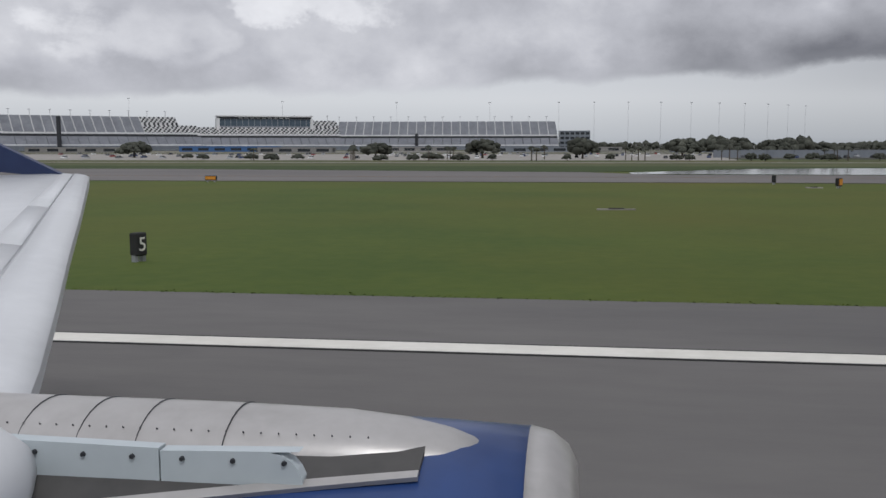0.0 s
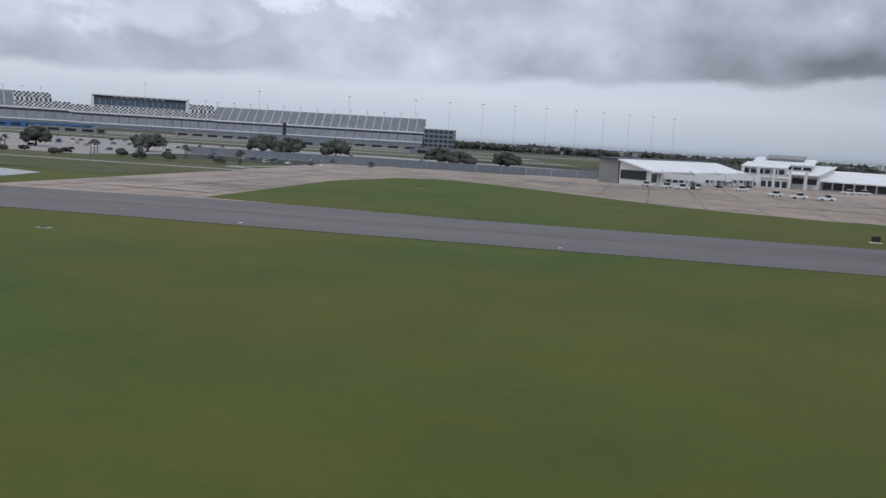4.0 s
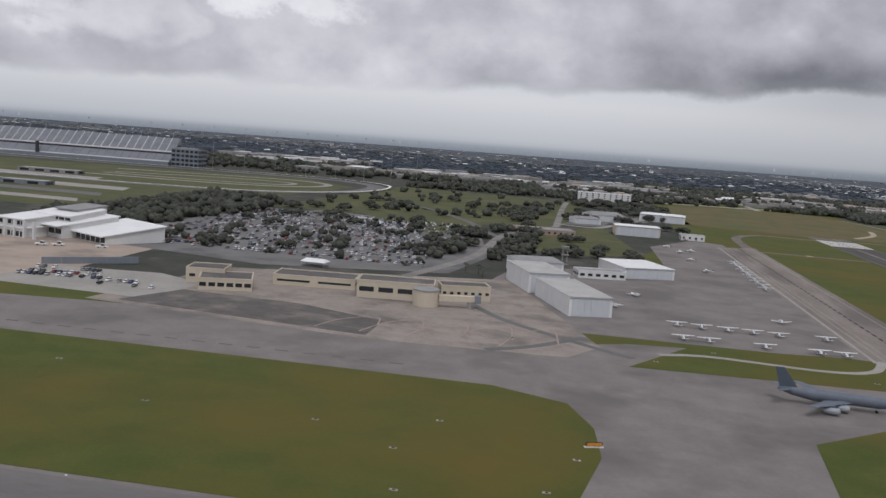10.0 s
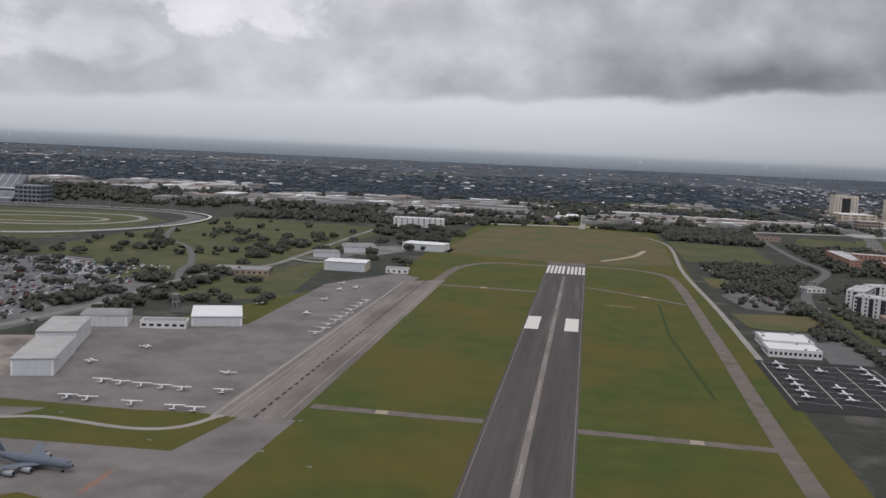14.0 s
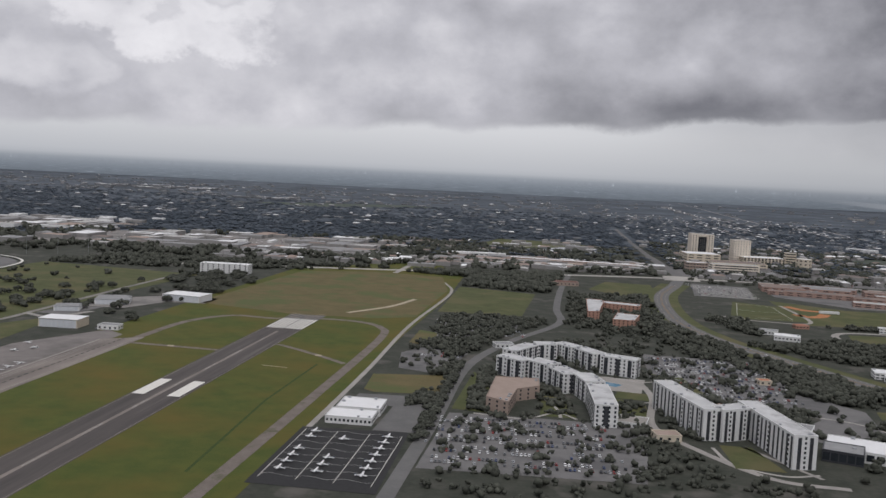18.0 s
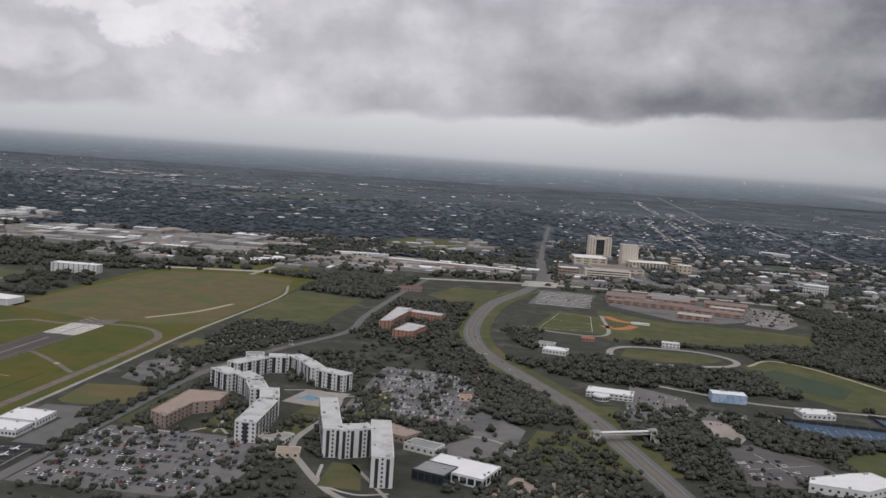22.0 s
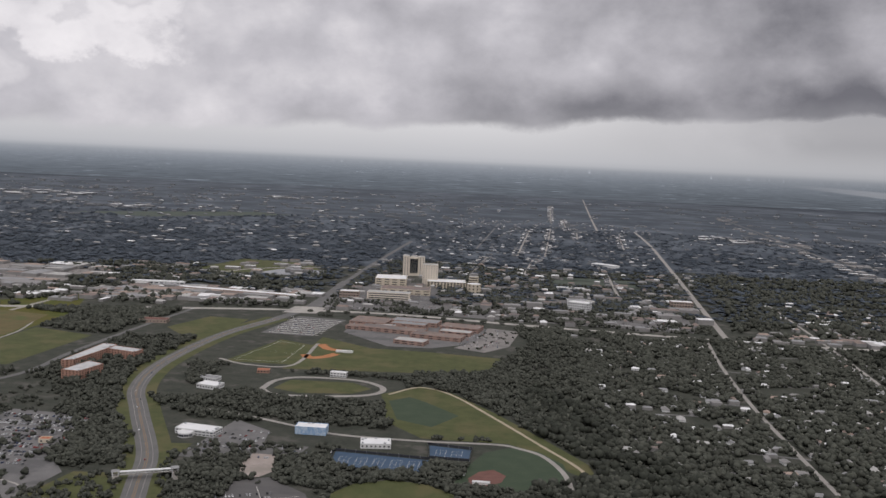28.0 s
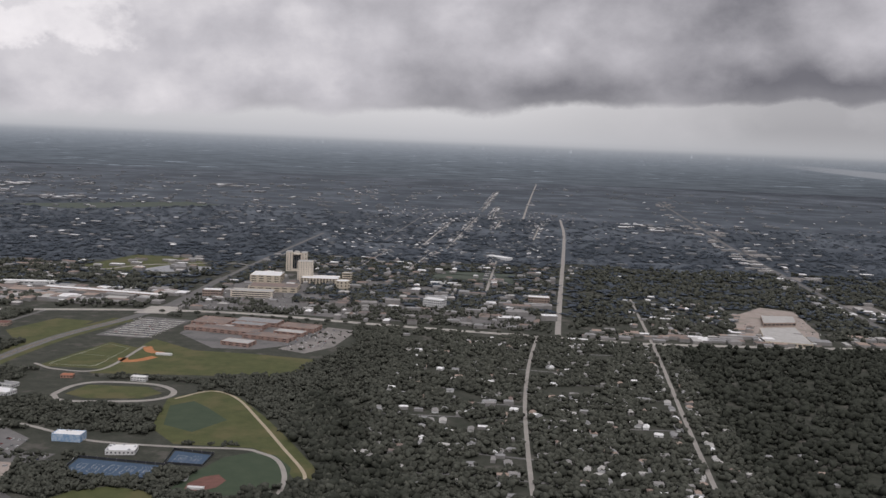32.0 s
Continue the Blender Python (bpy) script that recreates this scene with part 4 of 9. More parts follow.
def edge_light(x, y):
    bm = bmesh.new()
    bmesh.ops.create_cone(bm, cap_ends=True, segments=14, radius1=0.16, radius2=0.145, depth=0.03, matrix=Matrix.Translation((0, 0, 0.015)))
    ob = link_mesh("taxi_light", bm, M["white_paint"])
    ob.matrix_basis = pose(x, y, 0.115)
    tagged(ob, "pale round base with a small lamp", "edge light", "taxiway edge lights")
    st = bmesh.new()
    bmesh.ops.create_cone(st, cap_ends=True, segments=8, radius1=0.02, radius2=0.018, depth=0.14, matrix=Matrix.Translation((0, 0, 0.1)))
    part("stem", st, M["steel"], ob)
    lp = bmesh.new()
    bmesh.ops.create_uvsphere(lp, u_segments=8, v_segments=5, radius=0.035, matrix=Matrix.Translation((0, 0, 0.18)))
    part("lamp", lp, M["blue"], ob)
    return ob


first = edge_light(33.6, 13.4)
for x, y in ((34.7, 13.9), (35.1, 16.3), (35.6, 19), (36.0, 22), (36.4, 24.6), (36.8, 27.3), (37.4, 30), (39.2, 37.5), (41.5, 62), (57.2, 24), (56.6, 27), (56.2, 30), (55.7, 33.5), (55.8, 36.5), (58, 43), (61, 54), (84.5, 14.2), (120, 14.2), (156, 14.2), (112, 70), (137, 70), (162, 70), (187, 70), (212, 70), (224, 91), (249, 91), (274, 91), (300, 91), (262, 67), (272, 66)):
    copy_thing(first, pose(x, y, 0.115))


# ---------------- aircraft and vehicles ----------------
def tube(rings, seg=14):
    """A smooth body through rings of (x, z, half width, half height)."""
    bm = bmesh.new()
    loops = []
    for x, z, w, h in rings:
        loops.append([bm.verts.new((x, w * math.cos(2 * math.pi * k / seg), z + h * math.sin(2 * math.pi * k / seg))) for k in range(seg)])
    for a, b in zip(loops, loops[1:]):
        for k in range(seg):
            bm.faces.new((a[k], a[(k + 1) % seg], b[(k + 1) % seg], b[k]))
    bm.faces.new(loops[0][::-1])
    bm.faces.new(loops[-1])
    bmesh.ops.recalc_face_normals(bm, faces=bm.faces)
    for f in bm.faces:
        f.smooth = True
    return bm


def foil(root_x, tip_x, root_c, tip_c, y0, y1, z0, z1, thick, vertical=False):
    """A tapered wing or fin panel with a rounded nose and a sharp rear edge."""
    bm = bmesh.new()
    prof = ((0.5, 0), (0.42, 0.5), (0.15, 1), (-0.5, 0.05), (-0.5, -0.05), (0.15, -0.5), (0.42, -0.4))
    ends = []
    for x, c, y, z in ((root_x, root_c, y0, z0), (tip_x, tip_c, y1, z1)):
        k = thick * c / root_c
        ends.append([bm.verts.new((x + px * c, y + pz * k, z) if vertical else (x + px * c, y, z + pz * k)) for px, pz in prof])
    n = len(prof)
    for i in range(n):
        bm.faces.new((ends[0][i], ends[0][(i + 1) % n], ends[1][(i + 1) % n], ends[1][i]))
    bm.faces.new(ends[0][::-1])
    bm.faces.new(ends[1])
    bmesh.ops.recalc_face_normals(bm, faces=bm.faces)
    return bm


def wheel_bm(x, y, z, r, w):
    bm = bmesh.new()
    bmesh.ops.create_cone(bm, cap_ends=True, segments=12, radius1=r, radius2=r, depth=w, matrix=Matrix.Translation((x, y, z)) @ Matrix.Rotation(radians(90), 4, "X"))
    return bm


def rod_bm(a, b, r, seg=6):
    a, b = Vector(a), Vector(b)
    bm = bmesh.new()
    m = Matrix.Translation((a + b) / 2) @ (b - a).to_track_quat("Z", "Y").to_matrix().to_4x4()
    bmesh.ops.create_cone(bm, cap_ends=True, segments=seg, radius1=r, radius2=r, depth=(b - a).length, matrix=m)
    return bm


def light_plane(m, high=True, stripe="blue"):
    """A small single-engined trainer, nose to +x, 6 m across."""
    root = empty("light_aircraft", m)
    part("fuselage", tube([(2.1, 0.78, 0.1, 0.1), (1.95, 0.78, 0.26, 0.26), (1.2, 0.82, 0.33, 0.34), (0.7, 0.95, 0.35, 0.46), (-0.3, 0.97, 0.34, 0.44), (-1.0, 0.85, 0.2, 0.26), (-2.4, 0.86, 0.07, 0.12)]), M["white_metal"], root)
    part("cheat_line", box(-1.9, 1.6, -0.345, 0.345, 0.80, 0.86), M[stripe], root, "coloured stripe along the body")
    part("windscreen", tube([(0.98, 1.05, 0.2, 0.12), (0.7, 1.12, 0.33, 0.25), (-0.25, 1.14, 0.33, 0.24), (-0.6, 1.08, 0.15, 0.1)], 10), M["dark_glass"], root, "dark cabin glass")
    zw = 1.42 if high else 0.62
    for s in (-1, 1):
        part("wing", foil(0.3, 0.24, 0.95, 0.68, 0, s * 3.05, zw, zw + (0.06 if high else 0.3), 0.11), M["white_metal"], root)
        part("tailplane", foil(-2.15, -2.2, 0.62, 0.42, 0, s * 0.98, 0.92, 0.93, 0.06), M["white_metal"], root)
        if high:
            part("wing_strut", rod_bm((0.35, s * 0.3, 0.62), (0.35, s * 1.5, 1.42), 0.03), M["white_metal"], root)
        part("gear_leg", rod_bm((0.1, s * 0.25, 0.6), (0.1, s * 0.72, 0.14), 0.035), M["white_metal"], root)
        part("tyre", wheel_bm(0.1, s * 0.74, 0.12, 0.12, 0.09), M["black_paint"], root)
    part("fin", foil(-2.15, -2.45, 0.75, 0.42, 0, 0, 0.92, 1.65, 0.06, True), M[stripe], root, "coloured tail fin")
    part("nose_leg", rod_bm((1.6, 0, 0.6), (1.62, 0, 0.13), 0.03), M["steel"], root)
    part("tyre", wheel_bm(1.62, 0, 0.11, 0.11, 0.08), M["black_paint"], root)
    part("propeller", box(2.1, 2.13, -0.05, 0.05, 0.2, 1.36), M["black_paint"], root)
    part("spinner", tube([(2.28, 0.78, 0.01, 0.01), (2.2, 0.78, 0.07, 0.07), (2.08, 0.78, 0.11, 0.11)], 8), M["white_metal"], root)
    return root


Z0 = 0.11
PS = Matrix.Diagonal((0.8, 0.8, 0.68, 1))
cess = light_plane(pose(42.3, 43.6, Z0, 0, 0, 250) @ PS, True, "jet_dark")
tagged(cess, "white high-wing light aircraft holding on the taxiway", "light aircraft", "small aircraft on the airfield")
PLANES = [(49.1, 44, 262), (372, 216, 100), (377.3, 215.5, 100), (383, 215.3, 100), (388.4, 215.3, 100), (393.8, 215, 100), (372, 200.5, 100), (377.2, 200.3, 100), (388.4, 200, 100), (399, 199.8, 100), (404, 199.8, 100), (404, 216, 100)]
PLANES += [(404.3 + 0.4 * (k % 2), 292 + 7.6 * k, 100) for k in range(10)]
PLANES += [(551.2, y, 180) for y in (299.7, 293.1, 279.4, 272.7, 266.1, 259.3)] + [(562.5, y, 180) for y in (293.3, 272.7, 265.9, 259.3)] + [(576.1, 299.9 - 6.82 * k, 0) for k in range(7)]
PLANES += [(368, 338, 60), (391, 325, 190), (388.5, 357, 160), (387, 384, 180), (392, 392, 170), (383, 402, 150)]
for i, (x, y, rz) in enumerate(PLANES):
    ob = copy_thing(cess, pose(x, y, Z0 + (0.02 if x > 540 else 0), 0, 0, rz))
    where = "on the taxiway" if x < 60 else ("parked on the fresh black tie-down lot" if x > 540 else "parked on the grey ramp")
    tagged(ob, "white high-wing light aircraft " + where)
low = light_plane(pose(398, 234, Z0, 0, 0, 95) @ PS, False, "grey_roof")
tagged(low, "white low-wing light aircraft with a grey tail parked on the ramp", "light aircraft", "small aircraft on the airfield")
for x, y, rz in ((364, 255, 20), (358.5, 234, 200), (82, 74.5, 170)):
    tagged(copy_thing(low, pose(x, y, Z0, 0, 0, rz)), "white low-wing light aircraft " + ("taxiing beside the pond" if x < 100 else "parked on the ramp"))


def tanker(m):
    """A four-engined grey swept-wing jet, nose to +x, about 20 m long."""
    root = empty("tanker_jet", m)
    tagged(root, "dark grey four-engined swept-wing tanker jet parked on asphalt", "jet aircraft")
    part("fuselage", tube([(10.2, 1.75, 0.05, 0.05), (9.9, 1.75, 0.4, 0.4), (9.2, 1.85, 0.75, 0.8), (8.0, 1.95, 1.0, 1.08), (-3.5, 1.95, 1.0, 1.08), (-7.0, 2.2, 0.7, 0.75), (-9.6, 2.5, 0.2, 0.25)], 18), M["jet_grey"], root)
    part("nose_cone", tube([(10.3, 1.75, 0.02, 0.02), (10.05, 1.75, 0.25, 0.25), (9.75, 1.78, 0.48, 0.48)], 12), M["black_paint"], root, "black nose cone")
    part("cockpit_glass", box(9.0, 9.35, -0.55, 0.55, 2.3, 2.55), M["dark_glass"], root)
    for s in (-1, 1):
        part("wing", foil(1.0, -5.0, 4.6, 1.5, s * 0.7, s * 9.6, 1.4, 2.0, 0.32), M["jet_grey"], root)
        part("tailplane", foil(-8.0, -9.8, 2.2, 1.0, s * 0.2, s * 3.5, 2.5, 2.8, 0.12), M["jet_grey"], root)
        for d, x in ((3.2, 0.9), (6.0, -1.2)):
            en = part("engine", tube([(x + 1.5, 0.85, 0.5, 0.5), (x + 1.2, 0.85, 0.62, 0.62), (x - 0.3, 0.85, 0.58, 0.58), (x - 1.4, 0.9, 0.32, 0.32)], 12), M["jet_pale"], root, "pale round engine pod")
            en.location.y = s * d
            part("intake", tube([(x + 1.52, 0.85, 0.4, 0.4), (x + 1.4, 0.85, 0.4, 0.4)], 12), M["black_paint"], en)
            part("pylon", box(x - 1.0, x + 0.7, s * d - 0.06, s * d + 0.06, 1.2, 1.75), M["jet_grey"], root)
        part("main_gear", rod_bm((-0.6, s * 1.5, 1.3), (-0.6, s * 1.5, 0.3), 0.1), M["steel"], root)
        for k in (-0.35, 0.35):
            part("tyre", wheel_bm(-0.6 + k, s * 1.5, 0.3, 0.3, 0.3), M["black_paint"], root)
    part("fin", foil(-7.6, -9.6, 3.4, 1.6, 0, 0, 2.6, 6.4, 0.14, True), M["jet_dark"], root, "darker grey tail fin")
    part("nose_gear", rod_bm((7.6, 0, 1.2), (7.6, 0, 0.25), 0.08), M["steel"], root)
    part("tyre", wheel_bm(7.6, 0, 0.25, 0.25, 0.3), M["black_paint"], root)


tanker(pose(391.2, 157.0, 0.09, 0, 0, -4) @ Matrix.Scale(0.87, 4))


def profile_solid(pts, y0, y1):
    """A body cut from a side outline in x and z."""
    bm = bmesh.new()
    a = [bm.verts.new((x, y0, z)) for x, z in pts]
    b = [bm.verts.new((x, y1, z)) for x, z in pts]
    n = len(pts)
    bm.faces.new(a)
    bm.faces.new(b[::-1])
    for i in range(n):
        bm.faces.new((a[i], b[i], b[(i + 1) % n], a[(i + 1) % n]))
    bmesh.ops.recalc_face_normals(bm, faces=bm.faces)
    return bm


def pickup(m):
    root = empty("pickup_truck", m)
    tagged(root, "white crew-cab pickup truck standing on the grass", "pickup truck")
    bm = profile_solid([(-1.6, 0.28), (1.55, 0.28), (1.62, 0.45), (1.58, 0.66), (0.75, 0.74), (-0.55, 0.74), (-1.6, 0.72)], -0.55, 0.55)
    bmesh.ops.bevel(bm, geom=bm.edges[:], offset=0.04, segments=2, affect="EDGES")
    part("body", bm, M["white_metal"], root)
    part("cab", profile_solid([(0.75, 0.72), (0.35, 1.08), (-0.45, 1.08), (-0.6, 0.72)], -0.5, 0.5), M["white_metal"], root)
    part("side_window", profile_solid([(0.6, 0.76), (0.3, 1.02), (-0.4, 1.02), (-0.5, 0.76)], -0.512, 0.512), M["dark_glass"], root)
    part("bed", box(-1.52, -0.62, -0.44, 0.44, 0.68, 0.735), M["black_paint"], root)
    part("light_bar", box(-0.05, 0.1, -0.4, 0.4, 1.08, 1.15), M["yellow_paint"], root, "amber roof light bar")
    part("grille", box(1.56, 1.64, -0.35, 0.35, 0.42, 0.6), M["black_paint"], root)
    for sx in (-1.0, 1.0):
        for sy in (-1, 1):
            w = part("wheel", wheel_bm(sx, sy * 0.5, 0.23, 0.23, 0.16), M["black_paint"], root)
            part("rim", wheel_bm(sx, sy * 0.56, 0.23, 0.13, 0.06), M["steel"], w)
    part("door_mark", box(-0.25, 0.25, -0.565, -0.55, 0.45, 0.62), M["blue"], root, "dark lettering on the door")


pickup(pose(20.8, 53.3, 0.06, 0, 0, 172) @ Matrix.Scale(0.8, 4))


def grass_verge(name, lines, seed, step=0.02):
    """Short ragged blades along the pavement edges."""
    rnd, vs, fs = random.Random(seed), [], []
    for pts, z in lines:
        for (xa, ya), (xb, yb) in zip(pts, pts[1:]):
            n = int(math.hypot(xb - xa, yb - ya) / step)
            for i in range(n):
                t = (i + rnd.random()) / n
                lean = 0.5 + 0.5 * math.sin(i * 0.11) * math.sin(i * 0.037)
                x, y = xa + (xb - xa) * t + rnd.gauss(0, 0.07), ya + (yb - ya) * t + rnd.gauss(0, 0.07 + 0.05 * lean)
                w, h, a = rnd.uniform(0.02, 0.05), rnd.uniform(0.01, 0.02 + 0.015 * lean), rnd.uniform(0, 6.3)
                b = len(vs)
                vs += [(x - w * math.cos(a), y - w * math.sin(a), z), (x + w * math.cos(a), y + w * math.sin(a), z), (x + rnd.gauss(0, 0.05), y + rnd.gauss(0, 0.05), z + h)]
                fs.append((b, b + 1, b + 2))
    me = bpy.data.meshes.new(name)
    me.from_pydata(vs, [], fs)
    me.materials.append(M["grass"])
    tagged(new(name, me), "ragged grass blades along the pavement edge", "grass", kind="stuff")


grass_verge("grass_verge", [([(-30, 15.65), (32.4, 15.6), (33.4, 17), (34.2, 19.5), (35.4, 28), (37, 36), (36.5, 44), (33.5, 60), (26, 68.4)], 0.085), ([(120, 15.7), (61.5, 15.6), (60.5, 17.2), (59.4, 19.8), (58, 24.5), (55.9, 32), (54.6, 43), (58.5, 58), (66, 68.4)], 0.085)], 17)

# ---------------- buildings ----------------
PANES = {}


def pane_mesh(w, h, mat):
    key = (round(w, 2), round(h, 2), mat)
    if key not in PANES:
        bm = box(-w / 2, w / 2, -0.04, 0.02, 0, h)
        me = bpy.data.meshes.new("window")
        bm.to_mesh(me)
        bm.free()
        me.materials.append(M[mat])
        PANES[key] = me
    return PANES[key]


def inset(pts, d):
    """A polygon moved inwards by d (outwards if negative)."""
    n, out = len(pts), []
    area = sum(pts[i - 1][0] * pts[i][1] - pts[i][0] * pts[i - 1][1] for i in range(n))
    s = 1 if area > 0 else -1
    for i in range(n):
        p, a, b = Vector(pts[i]), Vector(pts[i - 1]), Vector(pts[(i + 1) % n])
        e1, e2 = (p - a).normalized(), (b - p).normalized()
        n1, n2 = Vector((-e1.y, e1.x)) * s, Vector((-e2.y, e2.x)) * s
        m = (n1 + n2)
        k = d / max(0.35, m.length_squared / 2)
        out.append((p.x + m.x * k, p.y + m.y * k))
    return out


def building(name, pts, h, wall, roof, label, category="building", floors=1, bay=2.6, win=(1.0, 0.9), glass="dark_glass", units=0, bands=False, group="", strips=None, reach=0.25):
    """Walls on a footprint, a roof slab behind a parapet, roof units, and windows on the sides that face the flight line."""
    cx, cy = sum(p[0] for p in pts) / len(pts), sum(p[1] for p in pts) / len(pts)
    loc = [(x - cx, y - cy) for x, y in pts]
    if sum(loc[i - 1][0] * loc[i][1] - loc[i][0] * loc[i - 1][1] for i in range(len(loc))) < 0:
        loc = loc[::-1]
    root = empty(name, pose(cx, cy, 0.03))
    tagged(root, label, category, group)
    part("wall", prism(loc, 0, h), M[wall], root)
    part("roof", prism(inset(loc, 0.3), h, h + 0.08), M[roof], root)
    # low coping along the wall heads
    n, cp = len(loc), bmesh.new()
    o_lo, o_hi, i_lo, i_hi = ([cp.verts.new((x, y, z)) for x, y in q] for q, z in ((inset(loc, -0.05), h - 0.02), (inset(loc, -0.05), h + 0.3), (inset(loc, 0.22), h + 0.02), (inset(loc, 0.22), h + 0.3)))
    for i in range(n):
        j = (i + 1) % n
        cp.faces.new((o_lo[i], o_lo[j], o_hi[j], o_hi[i]))
        cp.faces.new((o_hi[i], o_hi[j], i_hi[j], i_hi[i]))
        cp.faces.new((i_hi[i], i_hi[j], i_lo[j], i_lo[i]))
    part("parapet", cp, M[wall], root)
    for i in range(n):
        a, b = Vector(loc[i]), Vector(loc[(i + 1) % n])
        d = b - a
        ln = d.length
        nor = Vector((d.y, -d.x)).normalized()
        if nor.y > reach or not floors or ln < 1.5:
            continue
        rot = Matrix.Rotation(math.atan2(d.y, d.x), 4, "Z")
        fh = h / floors
        for f in range(floors):
            z = f * fh + (fh - win[1]) * 0.55
            if bands:
                w = part("window", box(-ln * 0.46, ln * 0.46, -0.04, 0.02, 0, win[1]), M[glass], root)
                p = a + d * 0.5
                w.matrix_basis = Matrix.Translation((p.x, p.y, z)) @ rot
                continue
            k = max(1, int(ln / bay))
            for j in range(k):
                p = a + d * ((j + 0.5) / k)
                w = new("window", pane_mesh(win[0], win[1], glass))
                w.parent = root
                w.matrix_basis = Matrix.Translation((p.x, p.y, z)) @ rot
        if strips:
            k = max(1, int(ln / strips[0]))
            for j in range(k):
                p = a + d * ((j + 0.5) / k)
                w = new("dark_panel", pane_mesh(strips[1], h * 0.94, strips[2]))
                w.parent = root
                w.matrix_basis = Matrix.Translation((p.x + nor.x * -0.012, p.y + nor.y * -0.012, 0.1)) @ rot
    rnd = random.Random(int(abs(cx * 7 + cy * 13)))
    x0, x1 = min(p[0] for p in loc), max(p[0] for p in loc)
    y0, y1 = min(p[1] for p in loc), max(p[1] for p in loc)
    ins = inset(loc, 1.2)
    for _ in range((units + 1) // 2 if cy > 500 else units):
        e = rnd.randrange(n)
        t = rnd.random()
        px = ins[e][0] * (1 - t) + ins[(e + 1) % n][0] * t
        py = ins[e][1] * (1 - t) + ins[(e + 1) % n][1] * t
        s = rnd.uniform(0.35, 0.7)
        u = part("roof_unit", box(-s, s, -s * 0.7, s * 0.7, h + 0.05, h + 0.08 + rnd.uniform(0.4, 0.8)), M["steel"], root)
        u.matrix_basis = Matrix.Translation((px, py, 0))
    return root


def rect(cx, cy, w, d, rot=0):
    c, s = math.cos(radians(rot)), math.sin(radians(rot))
    return [(cx + x * c - y * s, cy + x * s + y * c) for x, y in ((-w / 2, -d / 2), (w / 2, -d / 2), (w / 2, d / 2), (-w / 2, d / 2))]


def band_footprint(pts, width):
    """A long building's outline round its middle line."""
    l, r = strip_points(pts, width)
    return [(v.x, v.y) for v in r] + [(v.x, v.y) for v in reversed(l)]


def gable_bm(w, d, z0, z1, over=0.25):
    bm = bmesh.new()
    a = [(-w / 2 - over, -d / 2 - over, z0), (w / 2 + over, -d / 2 - over, z0), (w / 2 + over, d / 2 + over, z0), (-w / 2 - over, d / 2 + over, z0), (-w / 2 + d * 0.15, 0, z1), (w / 2 - d * 0.15, 0, z1)]
    v = [bm.verts.new(p) for p in a]
    for f in ((0, 1, 5, 4), (2, 3, 4, 5), (1, 2, 5), (3, 0, 4), (3, 2, 1, 0)):
        bm.faces.new([v[i] for i in f])
    return bm


